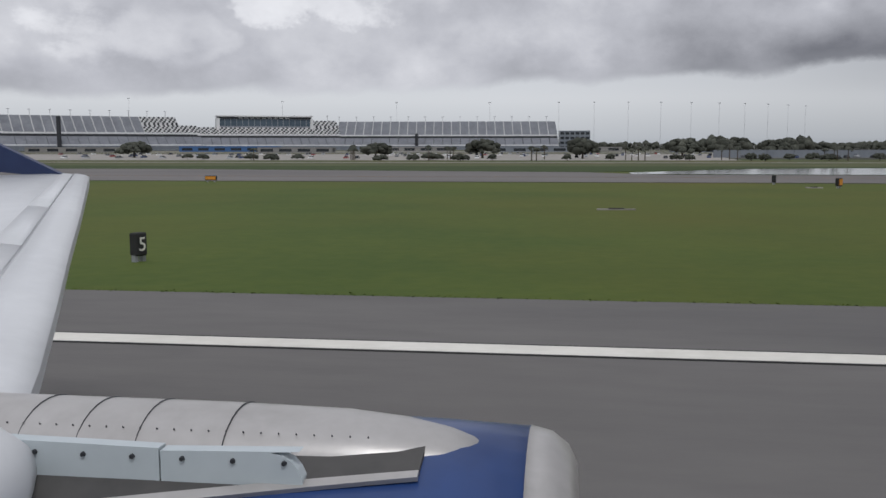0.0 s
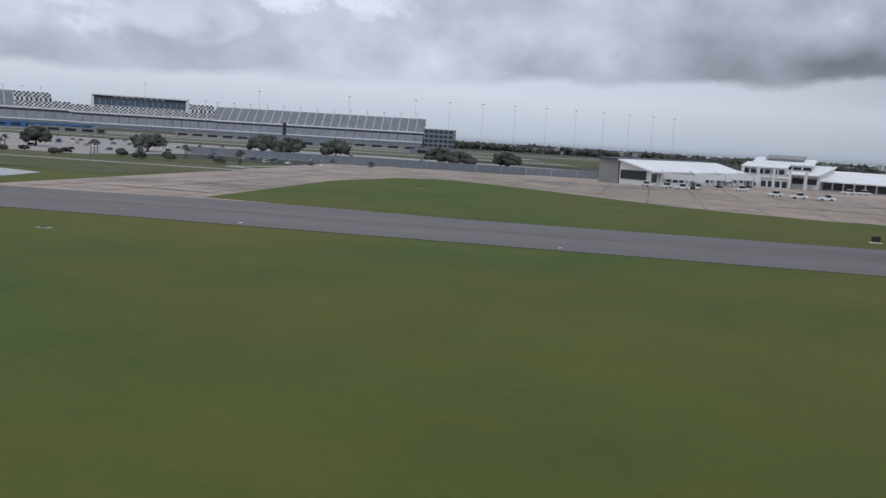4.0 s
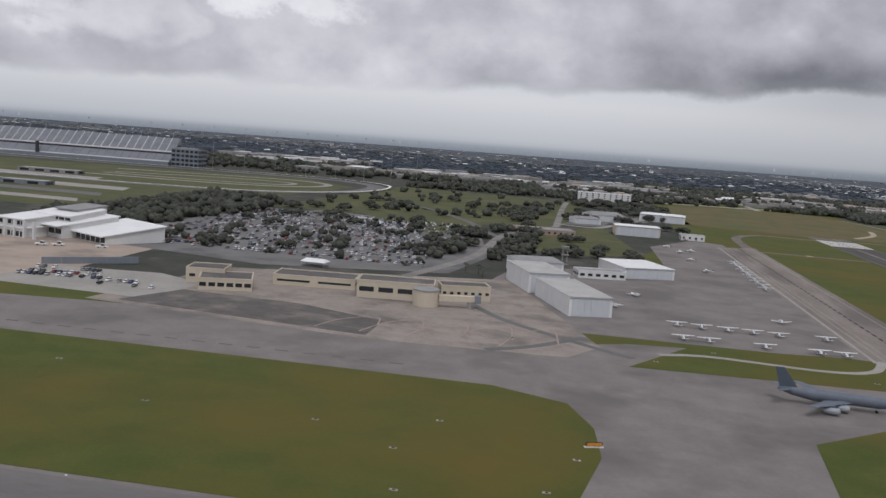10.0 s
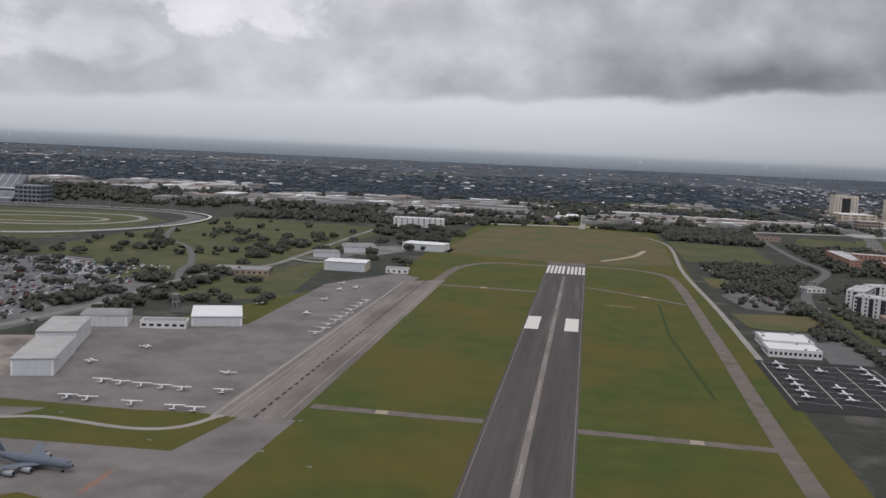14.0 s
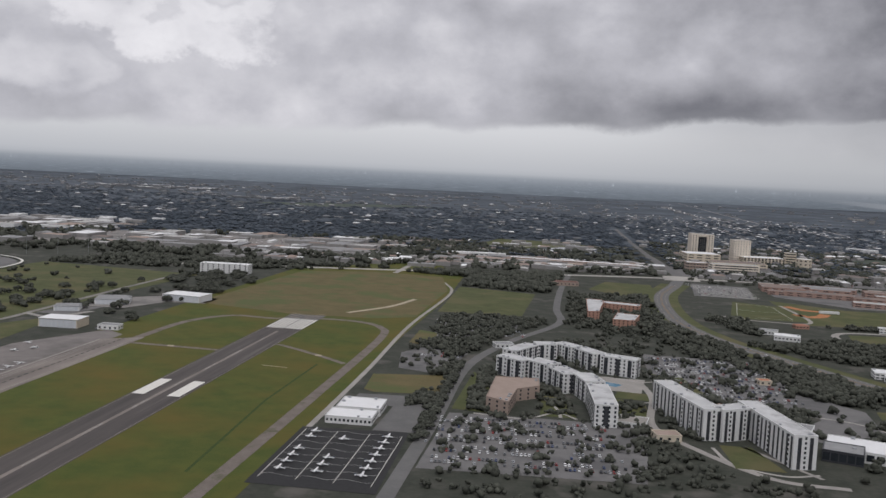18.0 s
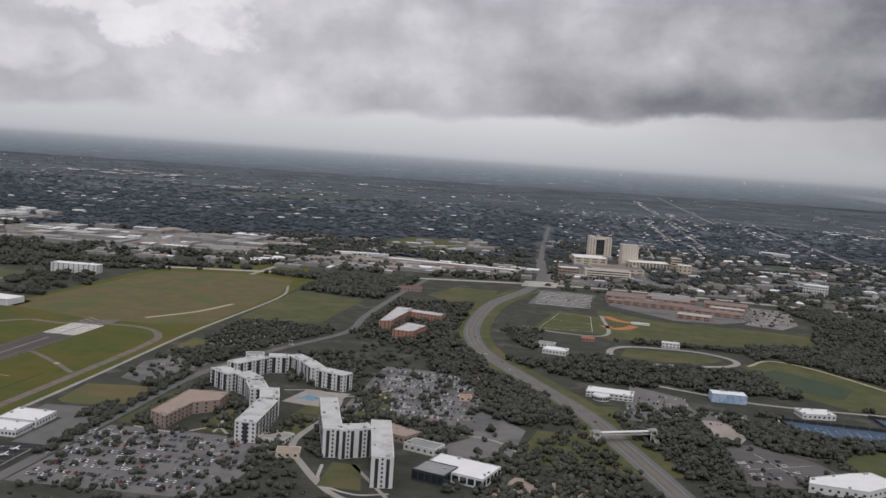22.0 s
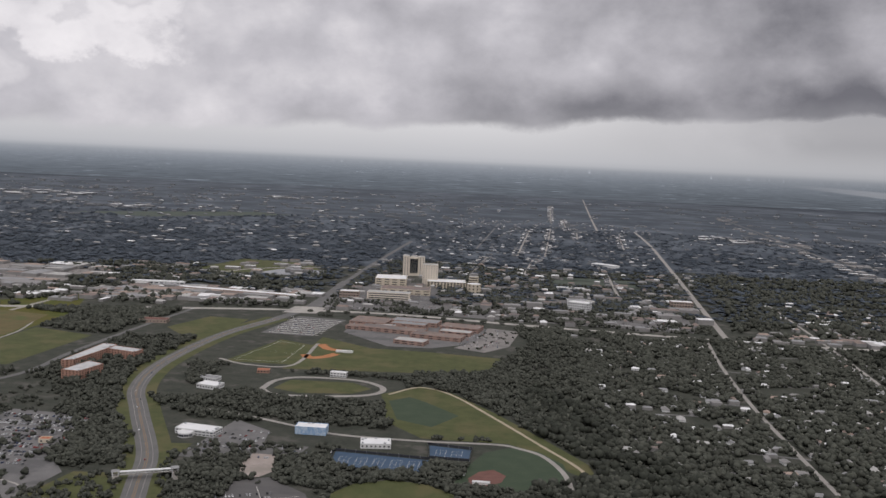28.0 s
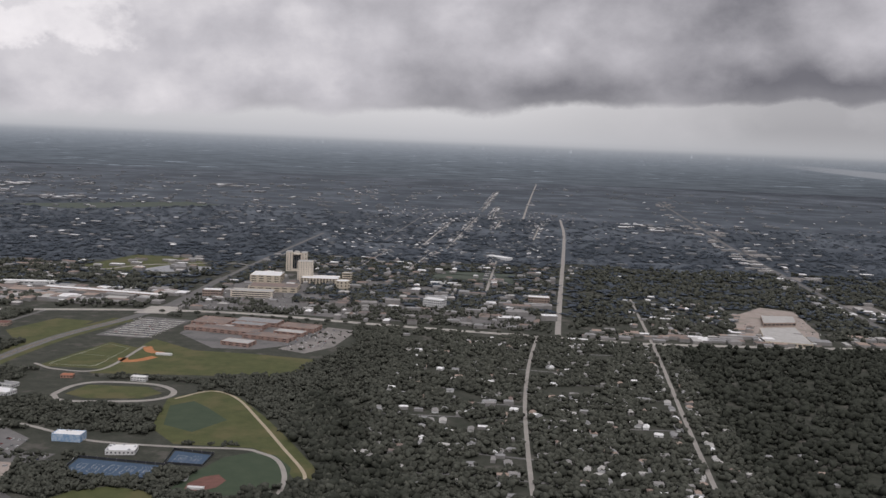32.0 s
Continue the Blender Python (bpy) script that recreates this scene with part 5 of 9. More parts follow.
# --- airport terminal: long concourse, taller hall, low east wing, on a slanting line ---
def terminal():
    root = empty("airport_terminal", pose(0, 0, 0.08))
    tagged(root, "white airport terminal with broad sloping metal roofs and jet bridges", "terminal")

    def wing(m, w, d, h, slope, bays, z0=0.0, sill=0.35, head=0.75, wall="white_wall", roof="white_roof", over=1.0, glass=True):
        """A block with its front along x, and one broad roof rising to the back."""
        prof = [(0, z0), (d, z0), (d, h + slope), (0, h)]
        for name, pr, x0, x1, mt in (("wall", prof, 0, w, wall), ("roof", [(-over, h + 0.02 - over * slope / d), (d + 0.4, h + slope + 0.05), (d + 0.4, h + slope + 0.35), (-over, h + 0.32 - over * slope / d)], -0.5, w + 0.5, roof)):
            bm = profile_solid(pr, x0, x1)
            for v in bm.verts:
                v.co.x, v.co.y = v.co.y, v.co.x
            bmesh.ops.reverse_faces(bm, faces=bm.faces)
            part(name, bm, M[mt], root).matrix_basis = m
        for k in range(bays if glass else 0):
            a = w / bays
            part("window", box(k * a + 0.25, (k + 1) * a - 0.25, -0.06, 0.02, z0 + (h - z0) * sill, z0 + (h - z0) * head), M["dark_glass"], root).matrix_basis = m

    def at(x, y, rz):
        return Matrix.Translation((x, y, 0)) @ Matrix.Rotation(radians(rz), 4, "Z")

    con = at(149.6, 207.8, 59.5)
    wing(con, 51, 7.5, 3.2, 2.0, 15, sill=0.25, head=0.85, over=0.9)
    wing(con @ Matrix.Translation((0.3, 8.0, 0)), 50, 5, 5.25, 0.2, 6, roof="roof_slate", wall="dull_wall", glass=False, over=0.2)
    part("end_glass", box(-0.1, 0.02, 0.8, 7.2, 1.2, 3.2), M["dark_glass"], root, "dark glazed end wall").matrix_basis = con
    for k in range(16):
        part("pier", box(k * 3.4 - 0.22, k * 3.4 + 0.22, -0.35, 0.2, 0, 3.2), M["white_wall"], root).matrix_basis = con
    for k in range(4):
        part("roof_rib", box(4.5 + k * 14 - 0.15, 4.5 + k * 14 + 0.2, -1.0, 0.1, 0, 3.6), M["white_metal"], root).matrix_basis = con
    hall = at(175, 254, -14)
    wing(hall, 12, 15, 2.6, 0.4, 7, sill=0.1, head=0.7, over=0.3)
    wing(hall @ Matrix.Translation((0.5, 1.2, 0)), 10.5, 15, 5.2, 1.0, 6, z0=2.9, sill=0.3, head=0.8)
    wing(hall @ Matrix.Translation((2, 13, 0)), 15, 14, 6.2, 1.4, 6, z0=3.0, sill=0.6, head=0.85)
    wing(hall @ Matrix.Translation((5, 19, 0)), 9, 12, 7.6, 0.8, 4, z0=4.0, roof="grey_roof", glass=False)
    wing(at(186, 261, -24), 10, 20, 3.8, 2.2, 3, over=2.0)
    for k in range(5):
        part("pier", box(0.6 + k * 3.9 - 0.35, 0.6 + k * 3.9 + 0.35, -0.5, 0.4, 0, 5.0), M["white_wall"], root).matrix_basis = hall
    wing(at(192.5, 264, -30), 22, 20, 2.4, 2.4, 8, sill=0.1, head=0.9, over=1.6)
    for x, yaw in ((5, -95), (20, -32), (38, -30)):
        jb = part("jet_bridge", box(0, 8.5, -0.7, 0.7, 1.7, 3.0), M["white_metal"], root, "white ribbed jet bridge")
        jb.matrix_basis = con @ Matrix.Translation((x, -0.6, 0)) @ Matrix.Rotation(radians(yaw), 4, "Z")
        part("bridge_head", box(8.3, 10.0, -1.0, 1.0, 1.5, 3.2), M["white_metal"], jb)
        part("bridge_leg", box(7.2, 7.6, -0.8, 0.8, 0, 1.7), M["steel"], jb)
        part("bridge_wheel", box(7.0, 7.8, -1.0, 1.0, 0, 0.35), M["black_paint"], jb)


terminal()


def cart(m, label, long=1.6):
    root = empty("baggage_tug", m)
    tagged(root, label, "airport vehicle", "apron vehicles")
    part("body", box(-long, long, -0.5, 0.5, 0.22, 0.62), M["white_metal"], root)
    part("cab", box(-0.2, 0.7, -0.45, 0.45, 0.62, 1.15), M["dark_glass"], root)
    part("roof", box(-0.25, 0.75, -0.5, 0.5, 1.15, 1.22), M["white_metal"], root)
    for sx in (-0.7, 0.7):
        for sy in (-0.45, 0.45):
            part("tyre", wheel_bm(sx * long / 1.3, sy, 0.2, 0.2, 0.14), M["black_paint"], root)
    return root


tug = cart(pose(178, 193, 0.1, 0, 0, 10), "white and dark airport vehicle on the concrete apron", 1.7)
for x, y, r in ((174, 196, 30), (183, 192, 5), (153, 203, 60), (160, 207, 80), (170, 214, 40), (199, 241, 10), (203, 243, 20), (214, 247, 15), (149, 204, 120), (156, 201, 20)):
    copy_thing(tug, pose(x, y, 0.1, 0, 0, r))

# --- blast wall, fences ---
for i in range(18):
    w = link_mesh("blast_wall", box(0, 6.1, -0.15, 0.15, 0, 1.8), M["wall_grey"])
    w.matrix_basis = pose(34 + i * 6.2, 225 + i * 0.35, 0.06, 0, 0, 3)
    tagged(w, "blue-grey corrugated blast wall panel behind the apron", "wall", "blast wall panels")
for i in range(5):
    w = link_mesh("parking_screen", box(0, 4.6, -0.15, 0.15, 0, 1.7), M["wall_grey"])
    w.matrix_basis = pose(218 + i * 3.6, 212 + i * 3.0, 0.06, 0, 0, 40)
    tagged(w, "grey screen wall panel beside the car park", "wall", "screen wall panels")

# --- old terminal along the worn apron ---
building("old_terminal_west", rect(261.5, 213, 9, 9, 12), 3.4, "cream_wall", "dark_roof", "cream flat-roofed wing of the old terminal", "building", 1, 2.4, (1.4, 0.7))
building("old_terminal_wing", rect(268.5, 207, 12, 11, 20), 2.6, "cream_wall", "dark_roof", "low cream building with a dark open front", "building", 1, 1.8, (1.5, 0.9))
building("old_terminal_link", rect(285.5, 223, 20, 10, 8), 2.4, "cream_wall", "dark_roof", "low cream link building with a grey roof", "building", 1, 9, (8, 0.5))
building("old_terminal_hall", rect(307, 217, 18, 9, 8), 4.0, "cream_wall", "dark_roof", "cream two-storey hall with dark openings below", "building", 1, 4.2, (3.4, 1.1))
building("old_terminal_east", rect(322, 224, 12, 7, 18), 3.4, "cream_wall", "dark_roof", "cream terminal wing with a row of small windows", "building", 1, 1.5, (0.8, 0.6))
rot = bmesh.new()
bmesh.ops.create_cone(rot, cap_ends=True, segments=24, radius1=3.0, radius2=3.0, depth=3.6, matrix=Matrix.Translation((0, 0, 1.8)))
rt = link_mesh("rotunda", rot, M["cream_wall"])
rt.matrix_basis = pose(315.5, 209.5, 0.1)
tagged(rt, "round cream rotunda of the old terminal", "rotunda")
cap = bmesh.new()
bmesh.ops.create_cone(cap, cap_ends=True, segments=24, radius1=3.15, radius2=3.15, depth=0.25, matrix=Matrix.Translation((0, 0, 3.72)))
part("roof", cap, M["grey_roof"], rt)
jb = empty("old_jet_bridge", pose(318.5, 209, 0.1, 0, 0, 18))
tagged(jb, "cream jet bridge leading from the rotunda", "jet bridge")
part("tunnel", box(0, 8.5, -0.7, 0.7, 1.5, 2.8), M["cream_wall"], jb)
part("head", box(8.2, 9.6, -0.95, 0.95, 1.3, 3.0), M["wall_grey"], jb)
part("leg", box(7.0, 7.5, -0.5, 0.5, 0, 1.5), M["steel"], jb)
tent = empty("white_canopy", pose(275.5, 253, 0.04))
tagged(tent, "white pitched canopy in the car park", "canopy")
part("cloth", gable_bm(7, 5, 1.4, 2.2, 0.1), M["white_roof"], tent)
for sx in (-3.2, 3.2):
    for sy in (-2.2, 2.2):
        part("pole", box(sx - 0.06, sx + 0.06, sy - 0.06, sy + 0.06, 0, 1.45), M["steel"], tent)


# --- hangars ---
def hangar(x, y, w, d, h, ridge, rz, label, wall="white_metal", roof="white_roof"):
    root = empty("hangar", pose(x, y, 0.09, 0, 0, rz))
    tagged(root, label, "hangar", "hangars beside the ramp")
    part("wall", box(-w / 2, w / 2, -d / 2, d / 2, 0, h), M[wall], root)
    part("roof", gable_bm(w, d, h, h + ridge, 0.15), M[roof], root)
    n = 6
    for k in range(n):
        a = -w / 2 + 0.6 + k * (w - 1.2) / n
        part("door_leaf", box(a + 0.04, a + (w - 1.2) / n - 0.04, -d / 2 - 0.1, -d / 2 + 0.02, 0.05, h - 0.5), M["hangar_door"], root)
    part("door_track", box(-w / 2, w / 2 + 1.2, -d / 2 - 0.2, -d / 2 + 0.02, h - 0.45, h - 0.25), M["steel"], root)
    for s in (-1, 1):
        rb = bmesh.new()
        for k in range(9):
            yy = -d / 2 + (k + 0.5) * d / 9
            add_box(rb, s * w / 2 - 0.05, s * w / 2 + 0.05, yy - 0.06, yy + 0.06, 0, h)
        part("side_cladding", rb, M[wall], root)
    return root


hangar(347.9, 229.2, 10.4, 27.5, 4.6, 0.6, 20, "large white metal hangar with closed sliding doors", roof="paleroof")
hangar(337.6, 255.4, 11, 23, 5.4, 0.7, 20, "large white metal hangar behind another", roof="paleroof")
hangar(335, 284.5, 14.6, 12, 4.0, 1.0, 20, "grey-roofed metal hangar with a low gable", roof="grey_roof")
building("ramp_office", rect(354.6, 286.4, 14.6, 7, 15), 2.2, "white_wall", "grey_roof", "low office with a grey canopy on the ramp", "building", 1, 2.2, (1.4, 0.8))
hangar(366, 302.5, 16.6, 21, 3.4, 0.8, 22, "white hangar with a wide low roof")
hangar(372, 452, 21, 14, 4.6, 0.5, 4, "cream hangar with a flat white roof", "cream_wall")
building("ramp_shed", rect(398, 452, 11, 7, 4), 2.4, "white_wall", "grey_roof", "small pale shed at the ramp's end", "building", 1, 2.4)
hangar(392, 566, 26, 17, 4.2, 0.8, -6, "long white hangar at the field's edge")
hangar(357, 535, 20, 16, 3.4, 1.6, 20, "grey-roofed hangar beside the road", roof="grey_roof")
hangar(347, 500, 14, 11, 3.0, 0.9, 20, "small pale hangar beside the road", roof="grey_roof")
building("low_office", rect(330, 418, 26, 15, 12), 2.2, "tan", "grey_roof", "brown flat-roofed office among lawns", "building", 1, 2.5)
tw = empty("control_mast", pose(343, 319, 0.03))
tagged(tw, "slim concrete tower with an open frame", "tower")
for sx in (-0.8, 0.8):
    for sy in (-0.8, 0.8):
        part("column", box(sx - 0.2, sx + 0.2, sy - 0.2, sy + 0.2, 0, 5.0), M["dull_wall"], tw)
for z in (2.2, 4.4, 5.0):
    part("deck", box(-1.3, 1.3, -1.3, 1.3, z, z + 0.3), M["dull_wall"], tw)

# --- tie-down lot building and lot lines ---
building("flight_building", rect(559.2, 318.6, 16.8, 11.6, 1), 2.5, "white_wall", "white_roof", "low white flight school building with arched openings", "building", 1, 1.5, (0.8, 0.9), units=3)
building("flight_hall", rect(559.7, 333.4, 16.4, 15, 1), 2.7, "white_wall", "white_roof", "low white flight school hall with a flat roof", "building", 1, 2.0, (0.8, 0.9), units=4)
for x in (547, 558.2, 569.4, 580.5):
    marks("tiedown_line", [line_piece(x, 252, x, 303, 0.2)], 0.135, "white_paint", "white painted lane line on the tie-down lot")
for x in (547, 558.2, 569.4):
    for k in range(8):
        y = 255 + 6.8 * k
        ribbon("tiedown_stand_line", [(x, y), (x + 3, y + 0.9), (x + 8.2, y - 0.6), (x + 11.2, y + 0.2)], 0.14, 0.132, "paleroof", "thin white stand line across the tie-down lot", "marking")
sheet("service_yard", [(569, 308), (585, 309), (584, 337), (583, 361), (553, 358), (553, 343), (570, 342)], 0.11, "road", "grey service yard beside the flight school", "yard")

# --- university campus ---
def rect_wing(x0, y0, x1, y1, width):
    return band_footprint([(x0, y0), (x1, y1)], width)


for fp, h in ((rect_wing(606.5, 418.6, 618.5, 410.1, 8.6), 8.3), (rect_wing(620.6, 413.2, 630.5, 403.9, 8.6), 8.5), (rect_wing(631.6, 400.6, 638.4, 387.4, 8.6), 8.3), (rect_wing(642.4, 389.6, 647.4, 374.6, 8.6), 8.5), (rect_wing(648.0, 371.6, 650.2, 337, 8.6), 8.3)):
    building("residence_hall", fp, h, "white_wall", "hall_roof", "white five-storey residence hall wing with dark bays", "residence hall", 5, 2.0, (0.75, 0.95), units=4, strips=(4.6, 1.9, "dark_panel"), reach=0.2, group="wings of the staggered residence hall")
for fp, h in ((rect_wing(609, 431, 619, 451, 7.5), 8.3), (rect_wing(620.5, 453.5, 630.5, 456.5, 7.6), 8.45), (rect_wing(632, 461, 641, 452, 7.8), 8.3), (rect_wing(642.5, 450, 651.5, 437.5, 7.6), 8.45), (rect_wing(653, 436.5, 669, 430, 7.4), 8.3)):
    building("residence_hall", fp, h, "white_wall", "hall_roof", "white five-storey residence hall wing with a grey roof", "residence hall", 5, 2.0, (0.75, 0.95), units=3, strips=(4.6, 1.9, "dark_panel"), reach=0.2, group="wings of the rear residence hall")
HALL_E1 = band_footprint([(674, 374), (681, 351), (687.4, 331)], 7.6)
HALL_E2 = band_footprint([(688.6, 333), (700, 340)], 7.0)
HALL_E3 = band_footprint([(702.4, 349), (707.4, 327), (712.2, 305)], 8.0)
for fp, nm in ((HALL_E1, "west"), (HALL_E2, "middle"), (HALL_E3, "east")):
    building("tower_hall", fp, 11.2 if nm != "middle" else 11.35, "white_wall", "hall_roof", "tall white residence hall wing with dark window strips", "residence hall", 7, 6.4, (0.7, 0.9), units=4, strips=(3.2, 1.25, "dark_panel"), reach=0.8, group="wings of the tall residence hall")
building("residence_podium", rect(660.5, 345, 11, 11, -10), 1.6, "white_wall", "paleroad", "low podium with a terrace at the hall's foot", "building", 1, 2.4, (1.4, 0.8))
building("academic_block", [(605, 349), (614, 343), (616, 366), (625, 374), (624, 388), (606, 386)], 5.0, "tan", "tan", "tan three-storey academic building with a brown roof", "building", 3, 3.2, (0.8, 0.8), units=6)
building("student_union", rect(738, 327, 25, 17, -18), 3.6, "white_wall", "white_roof", "white building with a grey glass-fronted wing", "building", 1, 3, (2.4, 2.2), units=4)
building("student_union_wing", rect(729, 321, 13, 12, -18), 3.9, "dark_panel", "grey_roof", "dark glazed wing with a grey sloping roof", "building", 1, 2.5, (2.2, 2.6))
building("union_pavilion", rect(671, 328, 9, 7, 12), 2.2, "cream_wall", "tan", "small cream pavilion with a brown roof", "building", 1, 2.4)
building("dining_hall", rect(704, 367, 22, 11, -30), 2.8, "tan", "tan", "low brown dining hall beside the lawns", "building", 1, 2.6, units=4)
building("dining_annex", rect(720, 352, 14, 9, -20), 2.6, "white_wall", "grey_roof", "low pale annex with a grey roof", "building", 1, 2.6, units=2)
building("orange_kiosk", rect(727, 436, 6, 5, 10), 2.0, "cream_wall", "clay_tile", "small pavilion with an orange tile roof", "kiosk", 1, 2)
building("small_office", rect(603, 482, 10, 7, 20), 2.0, "white_wall", "grey_roof", "small white office beside parked cars", "building", 1, 2)
sheet("pool", [(650, 408), (658, 406), (661, 411), (654, 415)], 0.14, "pool", "small blue swimming pool beside the hall", "pool")
sheet("plaza", [(645, 400), (668, 396), (672, 425), (650, 424)], 0.12, "paleroad", "pale paved plaza between residence halls", "plaza")
sheet("campus_lawn", [(690, 300), (706, 300), (700, 326), (689, 326)], 0.13, "lawn", "green lawn in front of the tall hall", "lawn")
sheet("campus_lawn", [(656, 385), (671, 384), (672, 396), (658, 398)], 0.125, "lawn", "small green lawn by the halls", "lawn")
ribbon("campus_walk", [(668, 425), (672, 390), (668, 345), (680, 318), (700, 292), (722, 288)], 3, 0.128, "paleroad", "pale paved campus walk")
ribbon("campus_walk", [(697, 326), (716, 296)], 1.6, 0.13, "paleroad", "pale paved campus walk")
for pts in ([(601, 342), (620, 340), (632, 352), (640, 345)], [(626, 376), (632, 360), (634, 345)], [(616, 398), (604, 402), (598, 430)], [(686, 322), (690, 304), (704, 296), (716, 300)], [(668, 380), (678, 384), (690, 372), (702, 360)], [(640, 420), (655, 425), (672, 420), (690, 440)], [(745, 330), (760, 350), (750, 372), (728, 380)]):
    ribbon("foot_path", pts, 1.3, 0.127, "pale_concrete", "pale concrete foot path on the campus")
for pts in ([(592, 346), (606, 344), (606, 400), (594, 415)], [(626, 346), (640, 346), (636, 376), (626, 380)], [(655, 352), (668, 352), (668, 380), (656, 384)], [(676, 440), (690, 436), (700, 380), (684, 384)], [(756, 350), (800, 350), (792, 400), (764, 396)]):
    sheet("campus_lawn", pts, 0.115, "lawn", "green lawn dotted with trees on the campus", "lawn")
sheet("north_lot", [(562, 500), (598, 506), (622, 575), (566, 578)], 0.112, "lot", "grey car park among trees", "parking lot")
# brick residence complex
for fp, h in (([(664.5, 566.5), (677.5, 566), (682.8, 591), (669, 597)], 6.2), ([(650, 593), (657.5, 596), (659.5, 618), (662, 640), (662, 656), (650.5, 656)], 6.3), ([(662.3, 640.5), (686, 634), (688, 645.5), (662.3, 652)], 6.1)):
    building("brick_hall", fp, h, "brick", "hall_roof", "red brick residence hall with a white flat roof", "residence hall", 4, 2.6, (0.8, 0.75), units=8, group="brick residence halls", reach=0.5)
building("red_roof_house", rect(634, 790, 26, 12, 8), 3.0, "tan", "dark_tile", "low building with dark red tile roofs", "building", 1, 3)

# --- along the boulevard ---
building("clinic", rect(799, 472, 24, 11, -8), 3.0, "white_wall", "white_roof", "white two-storey clinic with a curved forecourt", "building", 2, 2.2, (1.6, 0.6), units=5)
building("mural_hall", rect(861, 488, 18, 9, 2), 4.4, "mural", "white_roof", "blue-painted hall with a white roof", "building", 0, units=2)
building("court_house", rect(901.5, 473, 17, 11, 10), 2.6, "white_wall", "white_roof", "low white building with stepped roofs", "building", 1, 2.2, units=8)
building("white_office", rect(769, 572, 15, 11, -12), 2.8, "white_wall", "white_roof", "low white office with a bright roof", "building", 1, 2, units=6)
building("white_office", rect(761, 592, 14, 8, -12), 2.4, "white_wall", "grey_roof", "low white office with a grey roof", "building", 1, 2, units=3)
building("field_house", rect(790, 625, 9, 6, 10), 2.2, "brick", "clay_tile", "small field house with an orange roof", "building", 1, 2)
building("press_box", rect(846, 628, 12, 5, -4), 3.4, "white_wall", "white_roof", "white stadium press box", "building", 2, 2.2, (1.4, 0.6))
sheet("clinic_lot", [(800, 430), (862, 430), (866, 462), (815, 462), (806, 440)], 0.11, "road", "grey car park among trees", "parking lot")


def tennis_courts(pts, rows, label):
    """A blue hard court block with white lines and a dark wind screen on posts."""
    sheet("tennis_courts", pts, 0.13, "court_blue", label, "tennis court")
    marks("court_lines", [line_piece(x + ax, y + ay, x + bx, y + by, 0.12) for x, y, w, d in rows for ax, ay, bx, by in ((0, 0, w, 0), (0, d, w, d), (0, 0, 0, d), (w, 0, w, d), (0, d * 0.5, w, d * 0.5), (w * 0.5, d * 0.24, w * 0.5, d * 0.76))], 0.142, "white_paint", "white painted lines of the tennis courts")
    root = empty("court_fence", pose(0, 0, 0.1))
    tagged(root, "dark wind screen fence round the tennis courts", "fence")
    rim = inset(pts, -0.8)
    for (xa, ya), (xb, yb) in zip(rim, rim[1:] + rim[:1]):
        ln = math.hypot(xb - xa, yb - ya)
        m = pose(xa, ya, 0, 0, 0, math.degrees(math.atan2(yb - ya, xb - xa)))
        part("screen", box(0, ln, -0.03, 0.03, 0.1, 1.5), M["dark_panel"], root).matrix_basis = m
        for k in range(int(ln / 6) + 1):
            part("post", box(k * 6 - 0.05, k * 6 + 0.05, -0.05, 0.05, 0, 1.7), M["steel"], root).matrix_basis = m


COURTS_LONG = [(882, 458), (934, 455), (934, 433), (912, 430), (884, 433)]
COURTS_SHORT = [(931, 481), (955, 478), (955, 459), (934, 459)]
tennis_courts(COURTS_LONG, [(886.5 + 9.4 * k, 438 + 0.3 * k, 5.5, 12) for k in range(5)], "long block of blue tennis courts behind a fence")
tennis_courts(COURTS_SHORT, [(936 + 9 * k, 462, 5.5, 12) for k in range(2)], "blue tennis courts behind a dark fence")
DARK_LOT = [(844, 402), (859, 410), (882, 392), (889, 377), (870, 356), (846, 352)]
BALL_FIELD = [(894, 396), (902, 411), (918, 420), (937, 418), (953, 406), (950, 380), (930, 362), (905, 362), (895, 380)]
GREEN_FIELD = [(955, 450), (963, 476), (977, 488), (992, 485), (1006, 466), (1010, 438), (985, 418), (950, 420)]
sheet("outfield", BALL_FIELD, 0.112, "lawn", "olive grass outfield of a ball diamond", "field")
sheet("outfield", GREEN_FIELD, 0.113, "field_green", "dark green outfield of a ball diamond", "field")
sheet("clay_infield", [(908, 364), (912, 372), (925, 381), (936, 376), (938, 364), (924, 360)], 0.135, "clay", "orange clay infield of a ball diamond", "infield")
sheet("clay_infield", [(957, 432), (962, 443), (969, 448), (976, 440), (974, 429), (966, 422), (958, 424)], 0.135, "dark_tile", "dark red clay infield of a ball diamond", "infield")
building("bleachers", rect(964, 425, 9, 2.2, 2), 1.1, "white_metal", "white_metal", "long white bleachers beside the red infield", "bleachers", 0)
building("scorer_hut", rect(953.5, 437, 3, 5, 6), 1.8, "white_wall", "white_roof", "small white scorer's hut by the field", "hut", 1, 2)
building("gym_hall", [(869, 353), (871, 360), (889, 371), (898, 375), (906, 364), (890, 350)], 3.4, "white_wall", "white_roof", "white flat-roofed hall with brown gable ends", "building", 1, 3, units=6)
sheet("clinic_lawn", [(791, 450), (803, 452), (803, 427), (795, 422)], 0.118, "lawn", "green lawn before the clinic", "lawn")
ribbon("park_road", [(786, 520), (820, 510), (850, 498), (878, 488), (928, 488), (968, 492), (981, 488), (995, 477), (1006, 451), (1010, 420)], 3.0, 0.12, "paleroad", "pale winding park road")
